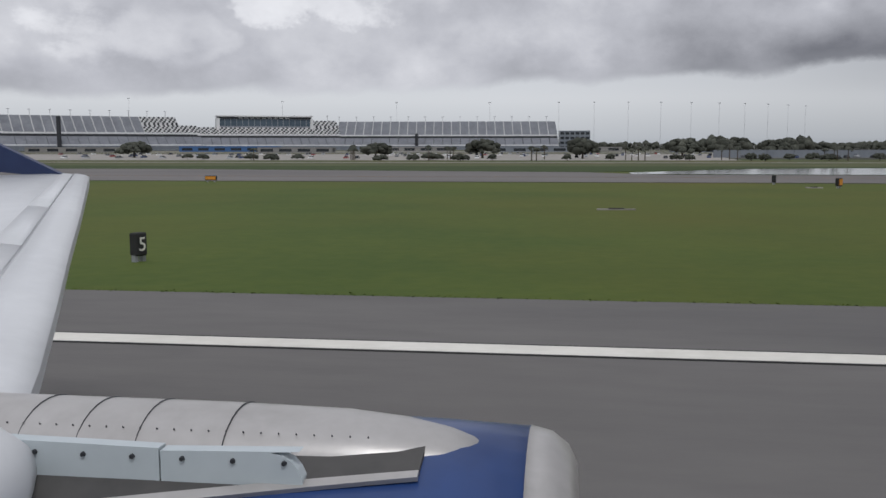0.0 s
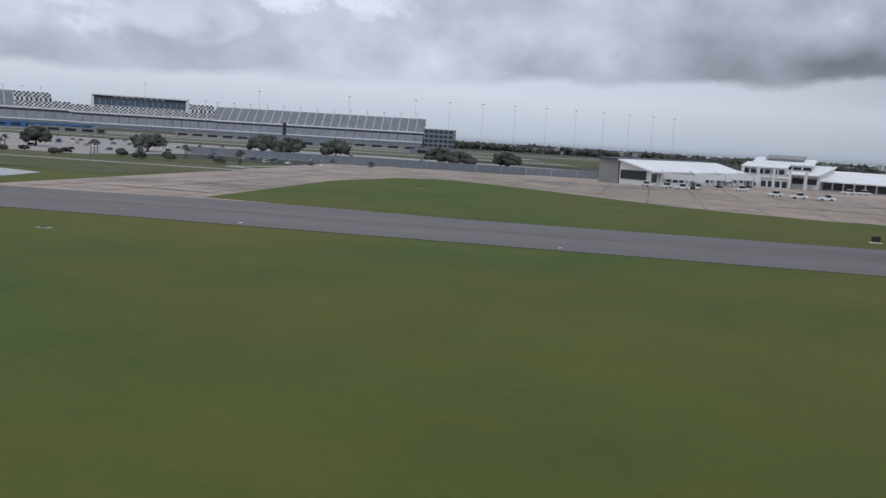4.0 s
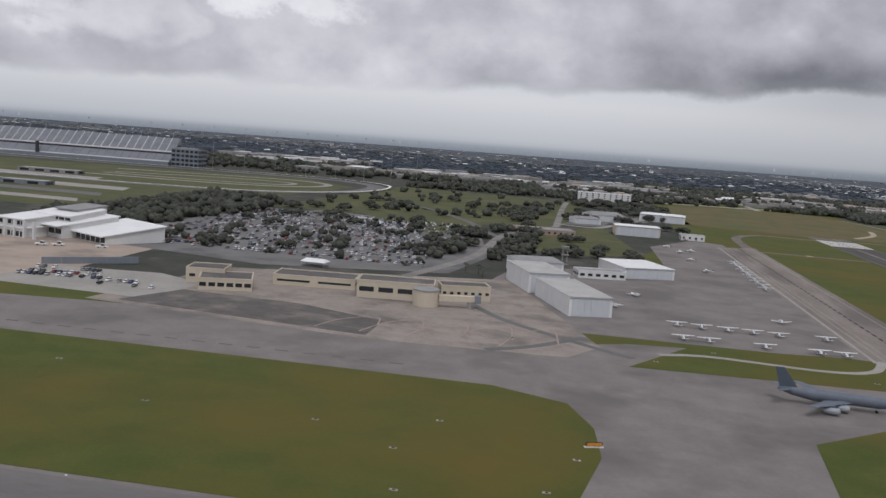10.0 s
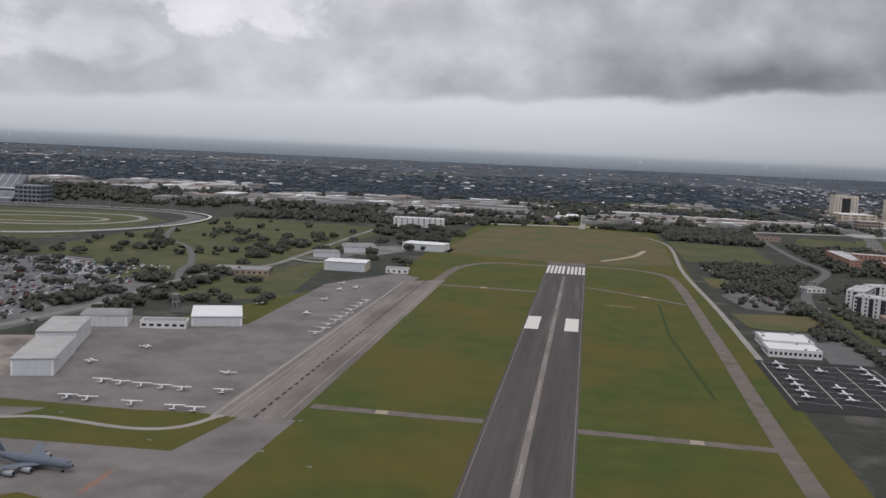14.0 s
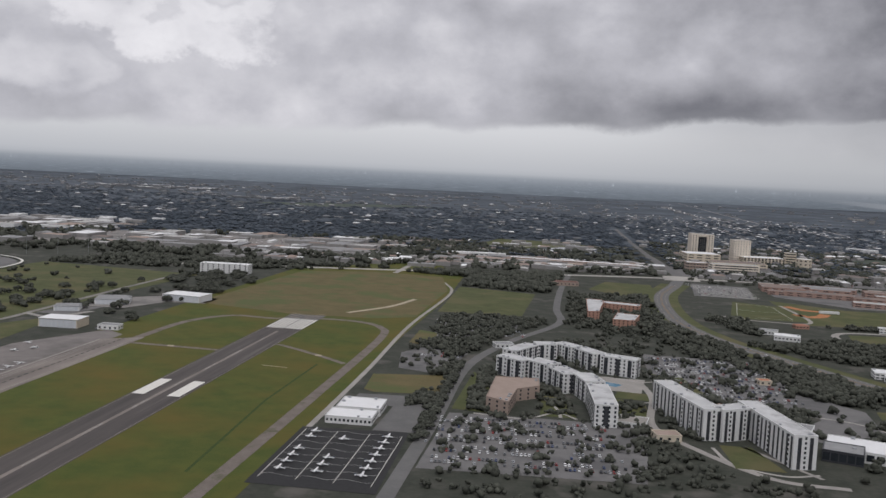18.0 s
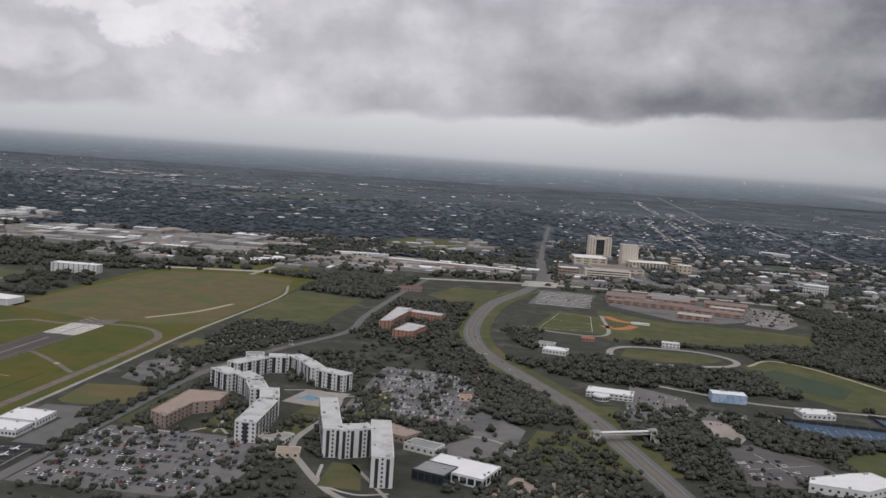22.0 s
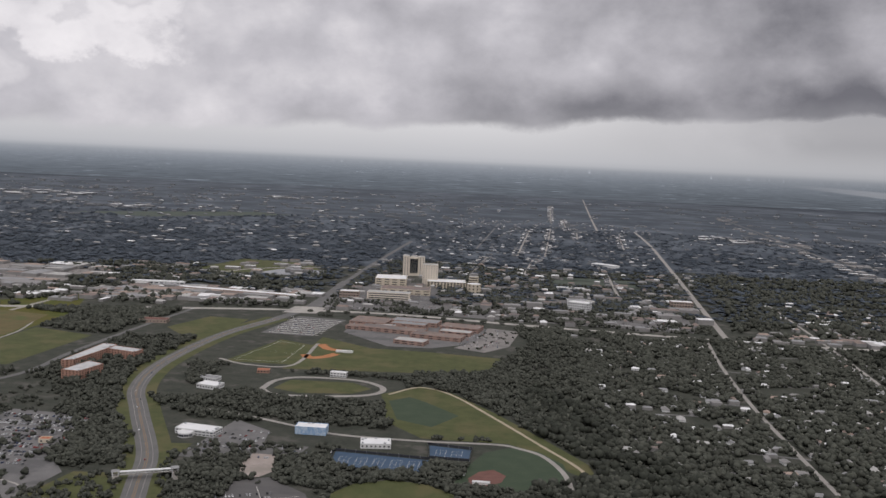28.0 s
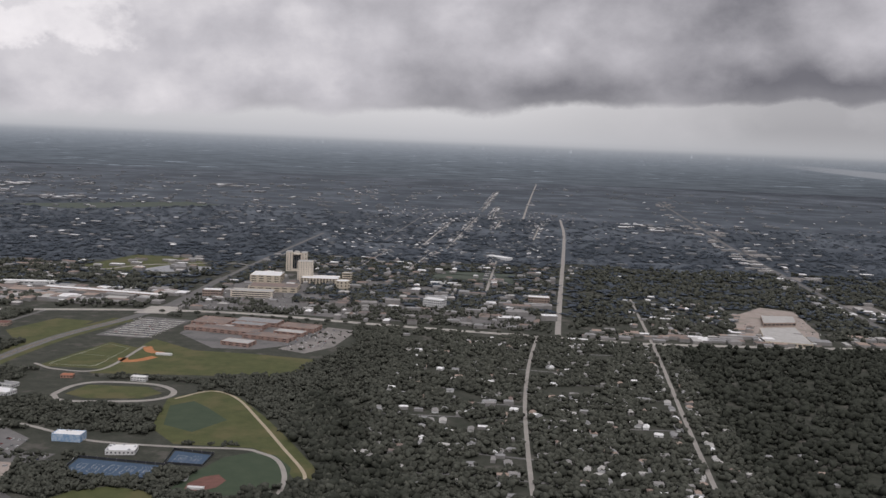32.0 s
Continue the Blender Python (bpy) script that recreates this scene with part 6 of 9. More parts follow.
sheet("clinic_lot", [(811, 503), (837, 485), (841, 456), (816, 443), (806, 456)], 0.113, "lot", "grey clinic car park", "parking lot")
sheet("dark_lot", DARK_LOT, 0.113, "dark_asphalt", "dark asphalt car park among trees", "parking lot")
marks("lot_lines", [line_piece(857, 396, 868, 371, 0.25), line_piece(849, 372, 880, 388, 0.2)], 0.127, "white_paint", "white painted lines on the dark car park")
sheet("sandy_lot", [(840, 444), (852, 444), (859, 420), (854, 409), (844, 405), (839, 430)], 0.116, "plaza_pink", "bare sandy lot among trees", "ground")
rotunda = bmesh.new()
bmesh.ops.create_cone(rotunda, cap_ends=True, segments=28, radius1=4.4, radius2=4.4, depth=2.6, matrix=Matrix.Translation((0, 0, 1.3)))
ro = link_mesh("clinic_rotunda", rotunda, M["white_wall"])
ro.matrix_basis = pose(794, 464.5, 0.05)
tagged(ro, "round white entrance pavilion before the clinic", "building")
for k in range(9):
    a_ = radians(200 + k * 17.5)
    part("window", box(-0.5, 0.5, -0.06, 0.04, 0.5, 1.9), M["dark_glass"], ro).matrix_basis = Matrix.Translation((4.4 * math.cos(a_), 4.4 * math.sin(a_), 0)) @ Matrix.Rotation(a_ + math.pi / 2, 4, "Z")


def footbridge():
    """A roofed lattice bridge over the boulevard, with a stair tower at each end."""
    root = empty("footbridge", pose(790.5, 389.5, 0.1, 0, 0, 25))
    tagged(root, "white lattice footbridge with stair towers over the boulevard", "footbridge")
    ln = 24.5
    part("deck", box(0, ln, -0.9, 0.9, 2.6, 2.85), M["pale_concrete"], root)
    part("roof", box(-0.2, ln + 0.2, -1.1, 1.1, 4.15, 4.3), M["white_metal"], root)
    for s_ in (-0.9, 0.9):
        part("top_chord", box(0, ln, s_ - 0.07, s_ + 0.07, 3.95, 4.12), M["white_metal"], root)
        part("rail", box(0, ln, s_ - 0.05, s_ + 0.05, 3.2, 3.3), M["white_metal"], root)
        for k in range(13):
            x = 0.4 + k * (ln - 0.8) / 12
            part("post", box(x - 0.06, x + 0.06, s_ - 0.06, s_ + 0.06, 2.85, 3.96), M["white_metal"], root)
            if k < 12:
                part("brace", rod_bm((x, s_, 2.9), (x + (ln - 0.8) / 12, s_, 3.95), 0.045), M["white_metal"], root)
    for x0, x1 in ((-3.2, 0.0), (ln, ln + 3.2)):
        for px in (x0 + 0.2, x1 - 0.2):
            for py in (-1.6, 1.6):
                part("column", box(px - 0.18, px + 0.18, py - 0.18, py + 0.18, 0, 4.6), M["white_wall"], root)
        part("tower_roof", gable_bm(x1 - x0 + 0.4, 3.8, 4.6, 5.5, 0.2), M["grey_roof"], root).location.x = (x0 + x1) / 2
        for k in range(8):
            part("stair", box(x0 + 0.3, x1 - 0.3, -1.9 - 0.42 * k - 0.42, -1.9 - 0.42 * k, 2.35 - 0.33 * k, 2.68 - 0.33 * k), M["pale_concrete"], root)
        part("landing", box(x0, x1, -1.9, 1.7, 2.5, 2.7), M["pale_concrete"], root)


footbridge()
# school, fields
for fp, h, rf in ((rect(829, 852, 36, 32, -6), 4.0, "school_roof"), (rect(872, 863, 46, 20, -8), 4.2, "grey_roof"), (rect(918, 848, 38, 22, -10), 4.0, "school_roof"), (rect(856, 818, 62, 18, -10), 3.6, "school_roof"), (rect(900, 800, 48, 18, -12), 3.4, "school_roof"), (rect(880, 768, 28, 16, -12), 3.4, "paleroof"), (rect(868, 841, 34, 14, -8), 4.8, "grey_roof"), (rect(846, 832, 20, 12, -8), 3.2, "paleroof"), (rect(915, 822, 30, 14, -10), 3.6, "paleroof"), (rect(822, 822, 22, 14, -8), 3.0, "school_roof")):
    building("school_block", fp, h, "school_brick", rf, "long salmon brick school block with flat roofs", "school", 2, 7.0, (4.2, 0.6), units=7, group="school blocks")
sheet("school_yard", [(812, 800), (862, 748), (900, 752), (940, 790), (940, 862), (880, 884), (812, 876)], 0.095, "lot", "worn grey yards between the school blocks", "yard")
sheet("school_yard", [(919, 760), (946, 748), (966, 780), (974, 858), (942, 866), (936, 800)], 0.10, "pale_lot", "grey school car park beside the blocks", "parking lot")
sheet("school_lot", [(742, 772), (790, 770), (802, 862), (752, 868)], 0.11, "road", "grey school car park with white lines", "parking lot")
marks("lot_lines", [line_piece(748 + 0.1 * k, 778 + 9.5 * k, 795 + 0.4 * k, 776 + 9.5 * k, 1.2) for k in range(9)], 0.125, "white_paint", "white painted rows on the car park")
sheet("practice_field", [(750, 652), (800, 655), (800, 732), (768, 748)], 0.11, "lawn", "green practice field", "field")
marks("field_lines", [line_piece(756, 660, 794, 662, 0.25), line_piece(794, 662, 794, 728, 0.25), line_piece(794, 728, 770, 740, 0.25), line_piece(756, 660, 770, 740, 0.25), line_piece(762, 700, 794, 695, 0.2)], 0.125, "white_paint", "white painted lines of the practice field")
sheet("ball_field", [(800, 640), (955, 665), (962, 728), (900, 735), (850, 735), (800, 770)], 0.10, "lawn", "green school playing fields", "field")
ribbon("field_path", [(744, 660), (770, 646), (804, 654), (803, 740)], 3, 0.13, "paleroad", "pale sandy path round the field")
ribbon("clay_arc", [(803, 694), (810, 684), (820, 690), (827, 704)], 8, 0.13, "clay", "orange clay infield of a ball diamond", "infield")
ribbon("clay_arc", [(806, 738), (816, 722), (828, 718)], 8, 0.13, "clay", "orange clay infield of a ball diamond", "infield")
building("dugout", rect(832, 712, 14, 3, 0), 1.4, "white_wall", "white_roof", "long white dugout beside the diamond", "dugout", 0)
ribbon("running_track", [(803, 578), (806, 604), (822, 618), (860, 620), (880, 608), (884, 592), (872, 578), (840, 568), (815, 566), (803, 578)], 4.5, 0.13, "paleroad", "pale oval running track")
sheet("track_infield", [(810, 582), (815, 608), (860, 612), (876, 598), (866, 582), (830, 574)], 0.12, "lawn", "green field inside the running track", "field")
sheet("lake_meadow", [(885, 586), (908, 615), (934, 600), (966, 556), (994, 512), (1020, 468), (1024, 442), (1010, 452), (995, 480), (975, 495), (925, 493), (900, 520)], 0.105, "lawn", "green meadow round a shallow hollow", "field")
sheet("lake_meadow_pond", [(893, 570), (905, 584), (918, 573), (942, 546), (928, 517), (905, 528)], 0.125, "field_green", "dark green wet hollow in the meadow", "field")
ribbon("meadow_path", [(890, 587), (908, 612), (932, 598), (964, 548), (992, 500), (1014, 462), (1020, 440)], 2.2, 0.13, "sand", "pale sandy path round the meadow")
sheet("green_corner", [(655, 770), (672, 835), (712, 832), (708, 730), (690, 728)], 0.11, "lawn", "green lawn beside the boulevard", "field")
# hospital and the town round it
def hospital_tower():
    """Two pale slabs either side of a dark glazed bay with a curved head."""
    root = empty("hospital_tower", pose(815, 1250, 0.05, 0, 0, 10))
    tagged(root, "tall cream hospital tower with a dark glazed centre bay", "hospital", "hospital buildings")
    for x0, x1, h in ((-15, -6.5, 28.0), (6.5, 15, 27.0)):
        part("wall", box(x0, x1, -8, 8, 0, h), M["pale_cream"], root)
        part("roof", box(x0 + 0.6, x1 - 0.6, -7.4, 7.4, h, h + 0.5), M["paleroof"], root)
        for k in range(9):
            for xx in (0.28, 0.72):
                w = new("window", pane_mesh(1.1, 1.5, "dark_glass"))
                w.parent = root
                w.matrix_basis = pose(x0 + (x1 - x0) * xx, -8, 1.6 + 2.85 * k)
    part("core", box(-6.5, 6.5, -6.6, 7, 0, 25.5), M["pale_cream"], root)
    bow = bmesh.new()
    bmesh.ops.create_cone(bow, cap_ends=True, segments=24, radius1=6.4, radius2=6.4, depth=2.2, matrix=Matrix.Translation((0, -5.0, 25.4)) @ Matrix.Diagonal((1, 0.75, 1, 1)))
    part("bow_roof", bow, M["pale_cream"], root)
    for k in range(4):
        part("glass_bay", box(-5.4 + 2.75 * k, -5.4 + 2.75 * k + 2.45, -7.0, -6.5, 4, 24.0), M["dark_glass"], root, "dark glazed bay")
    part("plant_room", box(-4, 4, -1, 5, 25.5, 28.0), M["paleroof"], root)


hospital_tower()
building("hospital_tower", rect(849, 1160, 20, 18, 8), 27, "pale_cream", "paleroof", "tall cream hospital tower with window bands", "hospital", 9, 3.0, (0.9, 1.2), units=5, group="hospital buildings")
building("hospital_wing", rect(818, 1022, 50, 18, 4), 7.5, "pale_cream", "paleroof", "long cream hospital wing with window bands", "hospital", 3, 3, (2.2, 1.0), units=8, bands=True, group="hospital buildings")
building("hospital_wing", rect(775, 1004, 22, 14, 6), 9, "tan", "white_roof", "square tan hospital office block", "hospital", 3, 3, (2.2, 1.2), units=4, group="hospital buildings")
building("hospital_wing", rect(830, 1075, 60, 34, 6), 6, "cream_wall", "school_roof", "low cream hospital block with brown roofs", "hospital", 2, 9, (6, 1), units=12, group="hospital buildings")
building("hospital_wing", rect(800, 1150, 40, 40, 6), 9, "cream_wall", "white_roof", "cream hospital block below the tower", "hospital", 3, 9, (6, 1), units=8, group="hospital buildings")
building("round_office", [(911 + 9 * math.cos(k * math.pi / 5), 1104 + 9 * math.sin(k * math.pi / 5)) for k in range(10)], 12, "cream_wall", "white_roof", "round cream office tower", "office", 3, 3, (2, 1.6))
building("hospital_wing", rect(872, 1150, 50, 30, 6), 8, "cream_wall", "white_roof", "broad cream hospital block beside the towers", "hospital", 4, 4, (2.4, 1.4), units=10, group="hospital buildings")
building("white_office_block", rect(1038, 1012, 24, 14, -20), 10.5, "white_wall", "white_roof", "white five-storey office block", "office", 4, 2.6, (1.5, 1.2), units=4)
building("white_office_block", rect(1160, 1078, 26, 14, 0), 9, "tan", "white_roof", "office block with a bright white roof", "office", 3, 3, (2, 1.2), units=3)
building("white_slab", rect(358, 724, 40, 12, 4), 7.5, "white_wall", "white_roof", "long white five-storey apartment slab", "apartment block", 5, 4.0, (1.2, 0.8), units=6)

# --- lawns, drives and a retention pond behind the ramps ---
sheet("lawn_patch", [(211, 470), (262, 507), (300, 440), (303, 392), (286, 372), (240, 440)], 0.105, "lawn", "green lawn round a retention pond", "lawn")
sheet("retention_pond", [(232, 428), (262, 408), (273, 417), (283, 388), (266, 374), (250, 392)], 0.125, "water", "pale shallow retention pond", "water")
sheet("lawn_patch", [(258, 500), (249, 670), (282, 620), (282, 480)], 0.105, "lawn", "green lawn dotted with trees", "lawn")
sheet("lawn_patch", [(326, 345), (345, 340), (372, 356), (356, 480), (330, 425)], 0.105, "lawn", "green lawn beside the hangars", "lawn")
ribbon("airport_drive", [(300, 240), (313, 310), (315, 397), (332, 450), (333, 495), (331, 600), (331, 690)], 3.6, 0.12, "pale_lot", "pale airport drive curving between lawns")
ribbon("airport_drive", [(315, 380), (302, 411), (292, 445), (262, 505), (230, 545), (200, 620)], 3.4, 0.118, "road", "grey loop road round the lawns")
ribbon("airport_drive", [(333, 480), (352, 474), (362, 500)], 4, 0.122, "paleroad", "pale side road to the hangars")
sheet("hangar_yard", [(344, 515), (372, 520), (384, 552), (408, 556), (408, 580), (376, 582), (350, 556)], 0.11, "pale_lot", "pale worn yard round the northern hangars", "yard")
sheet("hangar_yard", [(336, 484), (356, 484), (360, 516), (340, 514)], 0.108, "lot", "grey car park beside the northern hangars", "parking lot")
ribbon("side_road", [(486, 800), (487, 900), (486, 990)], 5, 0.12, "paleroad", "pale straight road beyond the field")

# ---------------- speedway beyond the airfield ----------------
sheet("paddock_lot", [(-560, 150), (30, 152), (36, 222), (140, 232), (150, 300), (60, 330), (-560, 330)], 0.07, "paleroad", "wide pale paved paddock lot", "parking lot")
sheet("reed_bank", [(-700, 106.5), (-50, 106.5), (2, 95.5), (12, 103), (21, 111), (54, 118), (60, 124), (-700, 124)], 0.1, "dark_grass", "dark tall grass along the water's edge", "grass")
sheet("bank_grass", [(-700, 120), (40, 122), (72, 118), (77, 150), (70, 190), (36, 178), (-700, 176)], 0.09, "lawn", "grassy bank behind the pond", "grass")
ribbon("bank_road", [(-700, 150), (20, 152), (70, 170), (76, 215)], 3, 0.11, "paleroad", "pale service road along the bank")
sheet("infield_grass", [(-560, 345), (130, 345), (175, 520), (180, 650), (120, 715), (30, 690), (-170, 655), (-330, 540), (-560, 420)], 0.075, "lawn", "green speedway infield", "grass")
for y0, y1, x1 in ((372, 386, 130), (408, 424, 120), (448, 470, 110), (500, 530, 60)):
    sheet("infield_paving", [(-420 + (y0 - 372), y0), (x1, y0), (x1 - 8, y1), (-420 + (y1 - 372), y1)], 0.09, "paleroad" if y0 != 408 else "road", "pale paved strip across the speedway infield", "paving")
ribbon("race_track", [(-470, 440), (-360, 560), (-262, 640), (-170, 690), (-20, 712), (80, 728), (140, 730), (180, 700), (194, 645), (186, 585), (152, 530), (90, 508), (0, 500), (-140, 480)], 14, 0.12, "lot", "grey banked race track curving round the infield")
ribbon("track_wall", [(-478, 436), (-366, 568), (-266, 649), (-172, 699), (-20, 721), (82, 737), (143, 739), (189, 706), (203, 645), (194, 581), (157, 522), (90, 499), (0, 491), (-140, 471)], 2.2, 1.1, "white_paint", "white concrete wall round the race track", "wall")
ribbon("inner_road", [(0, 640), (80, 670), (130, 680), (160, 650), (150, 600), (100, 570), (0, 560)], 6, 0.125, "paleroad", "pale inner road in the speedway infield")
ribbon("inner_road", [(20, 600), (90, 640), (135, 640), (135, 610), (90, 590), (20, 585)], 5, 0.128, "paleroad", "pale inner road in the speedway infield")
STAND = [Vector(p) for p in ((-480, 470), (-378, 573), (-275, 662), (-180, 713), (-12, 735))]
stand = empty("grandstand", pose(0, 0, 0))
tagged(stand, "long grey two-tier speedway grandstand with checkered seat blocks", "grandstand")
SECTION = {}


def stair_bm(x0, x1, cols, y0, y1, z0, z1, rows, check=False):
    """One solid flight of steps; check: treads in two colours."""
    bm = bmesh.new()
    prof = [(y0, z0 - 0.6)]
    for r in range(rows):
        ya, yb = y0 + (y1 - y0) * r / rows, y0 + (y1 - y0) * (r + 1) / rows
        z = z0 + (z1 - z0) * (r + 1) / rows
        prof += [(ya, z), (yb, z)]
    prof.append((y1, z0 - 0.6))
    grid = [[bm.verts.new((x0 + (x1 - x0) * c / cols, y, z)) for y, z in prof] for c in range(cols + 1)]
    for c in range(cols):
        for i in range(len(prof) - 1):
            f = bm.faces.new((grid[c][i], grid[c + 1][i], grid[c + 1][i + 1], grid[c][i + 1]))
            f.material_index = 1 + (i // 2 + c) % 2 if check else 0
    bm.faces.new(grid[0][::-1])
    bm.faces.new(grid[-1])
    bmesh.ops.recalc_face_normals(bm, faces=bm.faces)
    return bm


def seat_bank(w, y0, y1, z0, z1, rows, check):
    """A bank of stepped seat rows; check: seats in black and white squares."""
    key = (round(w, 1), z0, check)
    if key in SECTION:
        return SECTION[key]
    bm = stair_bm(0.35, w, 4 if check else 1, y0, y1, z0, z1, rows, check)
    me = bpy.data.meshes.new("seat_bank")
    bm.to_mesh(me)
    bm.free()
    for m in ("seat_grey", "white_metal", "dark_panel"):
        me.materials.append(M[m])
    SECTION[key] = me
    return me


def stand_run(a, b, first, last, tower, tall=1.25):
    lap = (b - a).normalized() * 4.5
    a, b = a - lap, b + lap
    d = (b - a)
    n = max(1, round(d.length / 7.0))
    w = d.length / n
    ang = Matrix.Rotation(math.atan2(d.y, d.x), 4, "Z")
    for i in range(n):
        p = a + d * (i / n)
        m = Matrix.Translation((p.x, p.y, 0)) @ ang @ Matrix.Diagonal((1, 1, tall, 1))
        chk = first <= i < last
        for y0, y1, z0, z1, rows in ((4, 14, 3.0, 8.2, 4), (15, 24, 10.0, 15.0, 5), (24.5, 33, 15.6, 20.0, 4)):
            if tower and tower[0] <= i < tower[1] and z0 > 12:
                continue
            s = new("seat_bank", seat_bank(w - 0.05, y0, y1, z0, z1, rows, chk and z0 > 9))
            s.parent = stand
            s.matrix_basis = m
        # the concourse box is coloured dark for the shade in the gap between tiers
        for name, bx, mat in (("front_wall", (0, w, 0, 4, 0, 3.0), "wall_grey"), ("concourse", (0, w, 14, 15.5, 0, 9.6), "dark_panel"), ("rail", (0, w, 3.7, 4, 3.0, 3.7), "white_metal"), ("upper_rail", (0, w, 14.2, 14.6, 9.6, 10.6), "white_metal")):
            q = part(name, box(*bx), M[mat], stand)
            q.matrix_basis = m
        for y0, y1, z0, z1, rows in ((15, 24, 10.0, 15.0, 5), (24.5, 33, 15.6, 20.0, 4)):
            if tower and tower[0] <= i < tower[1] and z0 > 12:
                continue
            if ("aisle", z0) not in SECTION:
                me = bpy.data.meshes.new("aisle")
                ab = stair_bm(-0.22, 0.34, 1, y0 - 0.3, y1 - 0.3, z0 + 0.12, z1 + 0.12, rows)
                ab.to_mesh(me)
                ab.free()
                me.materials.append(M["white_metal"])
                SECTION[("aisle", z0)] = me
            q = new("aisle", SECTION[("aisle", z0)])
            q.parent = stand
            q.matrix_basis = m
        if i % 2 == 0 and not (tower and tower[0] <= i < tower[1]):
            q = part("lamp_post", box(-0.12, 0.12, 32.8, 33.04, 20.0, 23.2), M["steel"], stand)
            q.matrix_basis = m
            q2 = part("lamp_head", box(-0.9, 0.9, 32.7, 33.1, 23.2, 23.5), M["steel"], q)


stand_run(STAND[0], STAND[1], 0, 0, None, 1.3)
stand_run(STAND[1], STAND[2], 15, 21, (19, 21), 1.28)
stand_run(STAND[2], STAND[3], 0, 17, (0, 12), 1.2)
stand_run(STAND[3], STAND[4], 0, 0, None, 1.17)
tb = empty("stand_tower", Matrix.Translation((-272, 690, 0)) @ Matrix.Rotation(radians(28), 4, "Z") @ Matrix.Diagonal((1, 1, 1.15, 1)))
tagged(tb, "long glazed press tower on top of the grandstand", "press tower")
part("frame", box(0, 74, 0, 9, 0, 23.0), M["seat_grey"], tb)
part("roof", box(-1, 75, -2, 10, 23.0, 23.8), M["white_metal"], tb)
for k in range(16):
    part("window", box(1 + k * 4.6, 5.2 + k * 4.6, -0.1, 0.05, 16.6, 21.4), M["blue_glass"], tb)
part("sign_band", box(0, 74, -0.2, 0.02, 21.6, 22.8), M["dark_panel"], tb, "dark sign band with illegible pale bars")
for k in range(9):
    part("sign_bar", box(16 + k * 4.6, 19 + k * 4.6, -0.3, -0.19, 21.9, 22.5), M["white_metal"], tb)
for s in (0, 74):
    part("corner_frame", box(s - 1.2, s + 1.2, -2, 8, 0, 22), M["white_metal"], tb)
for x, y, h in ((-350, 596, 24), (-120, 722, 13)):
    ob = link_mesh("score_pylon", box(-1.2, 1.2, -0.8, 0.8, 0, h), M["dark_panel"])
    ob.matrix_basis = pose(x, y, 0.03)
    tagged(ob, "dark slim scoring pylon before the grandstand", "pylon", "scoring pylons")
    part("cap", box(-1.4, 1.4, -1, 1, h, h + 0.5), M["steel"], ob)
side = building("stand_end_building", rect(4, 752, 24, 20, 3), 15, "wall_grey", "grey_roof", "dark grey glazed block at the end of the grandstand", "building", 4, 4, (3, 2))


def flood_light(x, y, h):
    root = empty("floodlight_mast", pose(x, y, 0.03))
    tagged(root, "tall slim floodlight mast with a lamp rack", "floodlight", "floodlight masts")
    pole = bmesh.new()
    bmesh.ops.create_cone(pole, cap_ends=True, segments=8, radius1=0.10, radius2=0.06, depth=h, matrix=Matrix.Translation((0, 0, h / 2)))
    part("mast", pole, M["steel"], root)
    part("lamp_rack", box(-0.9, 0.9, -0.12, 0.12, h - 0.3, h + 0.2), M["steel"], root)
    return root


fl = flood_light(-8, 705, 36)
for k in range(1, 10):
    copy_thing(fl, pose(-8 + 27 * k - 0.5 * k * k, 705 + 1.2 * k * k, 0.03))
for x, y in ((-60, 700), (-130, 690), (-210, 660), (-300, 600), (-360, 540)):
    copy_thing(fl, pose(x, y, 0.03))
# infield sheds and pit garages
for k, (x, y, w, h, mt) in enumerate(((-190, 500, 56, 2.8, "blue"), (-90, 520, 46, 2.4, "dull_wall"), (-20, 470, 40, 2.2, "wall_grey"), (-250, 450, 60, 2.4, "dull_wall"), (-130, 430, 36, 2.2, "dull_wall"), (10, 540, 40, 2.2, "dull_wall"), (60, 440, 26, 2.0, "wall_grey"), (-330, 420, 50, 2.6, "blue"))):
    building("pit_garage", rect(x, y, w, 10, 4), h, mt, "paleroof", "long low pit garage with a pale roof", "garage", 1, 9, (6, 1.4), group="pit garages")

# ---------------- trees ----------------
ICO = bmesh.new()
bmesh.ops.create_icosphere(ICO, subdivisions=1, radius=1.0)
ICO_V = np.array([v.co[:] for v in ICO.verts])
ICO_F = np.array([[v.index for v in f.verts] for f in ICO.faces])
ICO.free()


OCT_V = np.array([(1, 0, 0), (-1, 0, 0), (0, 1, 0), (0, -1, 0), (0, 0, 1), (0, 0, -1.0)])
OCT_F = np.array([(0, 2, 4), (2, 1, 4), (1, 3, 4), (3, 0, 4), (2, 0, 5), (1, 2, 5), (3, 1, 5), (0, 3, 5)])


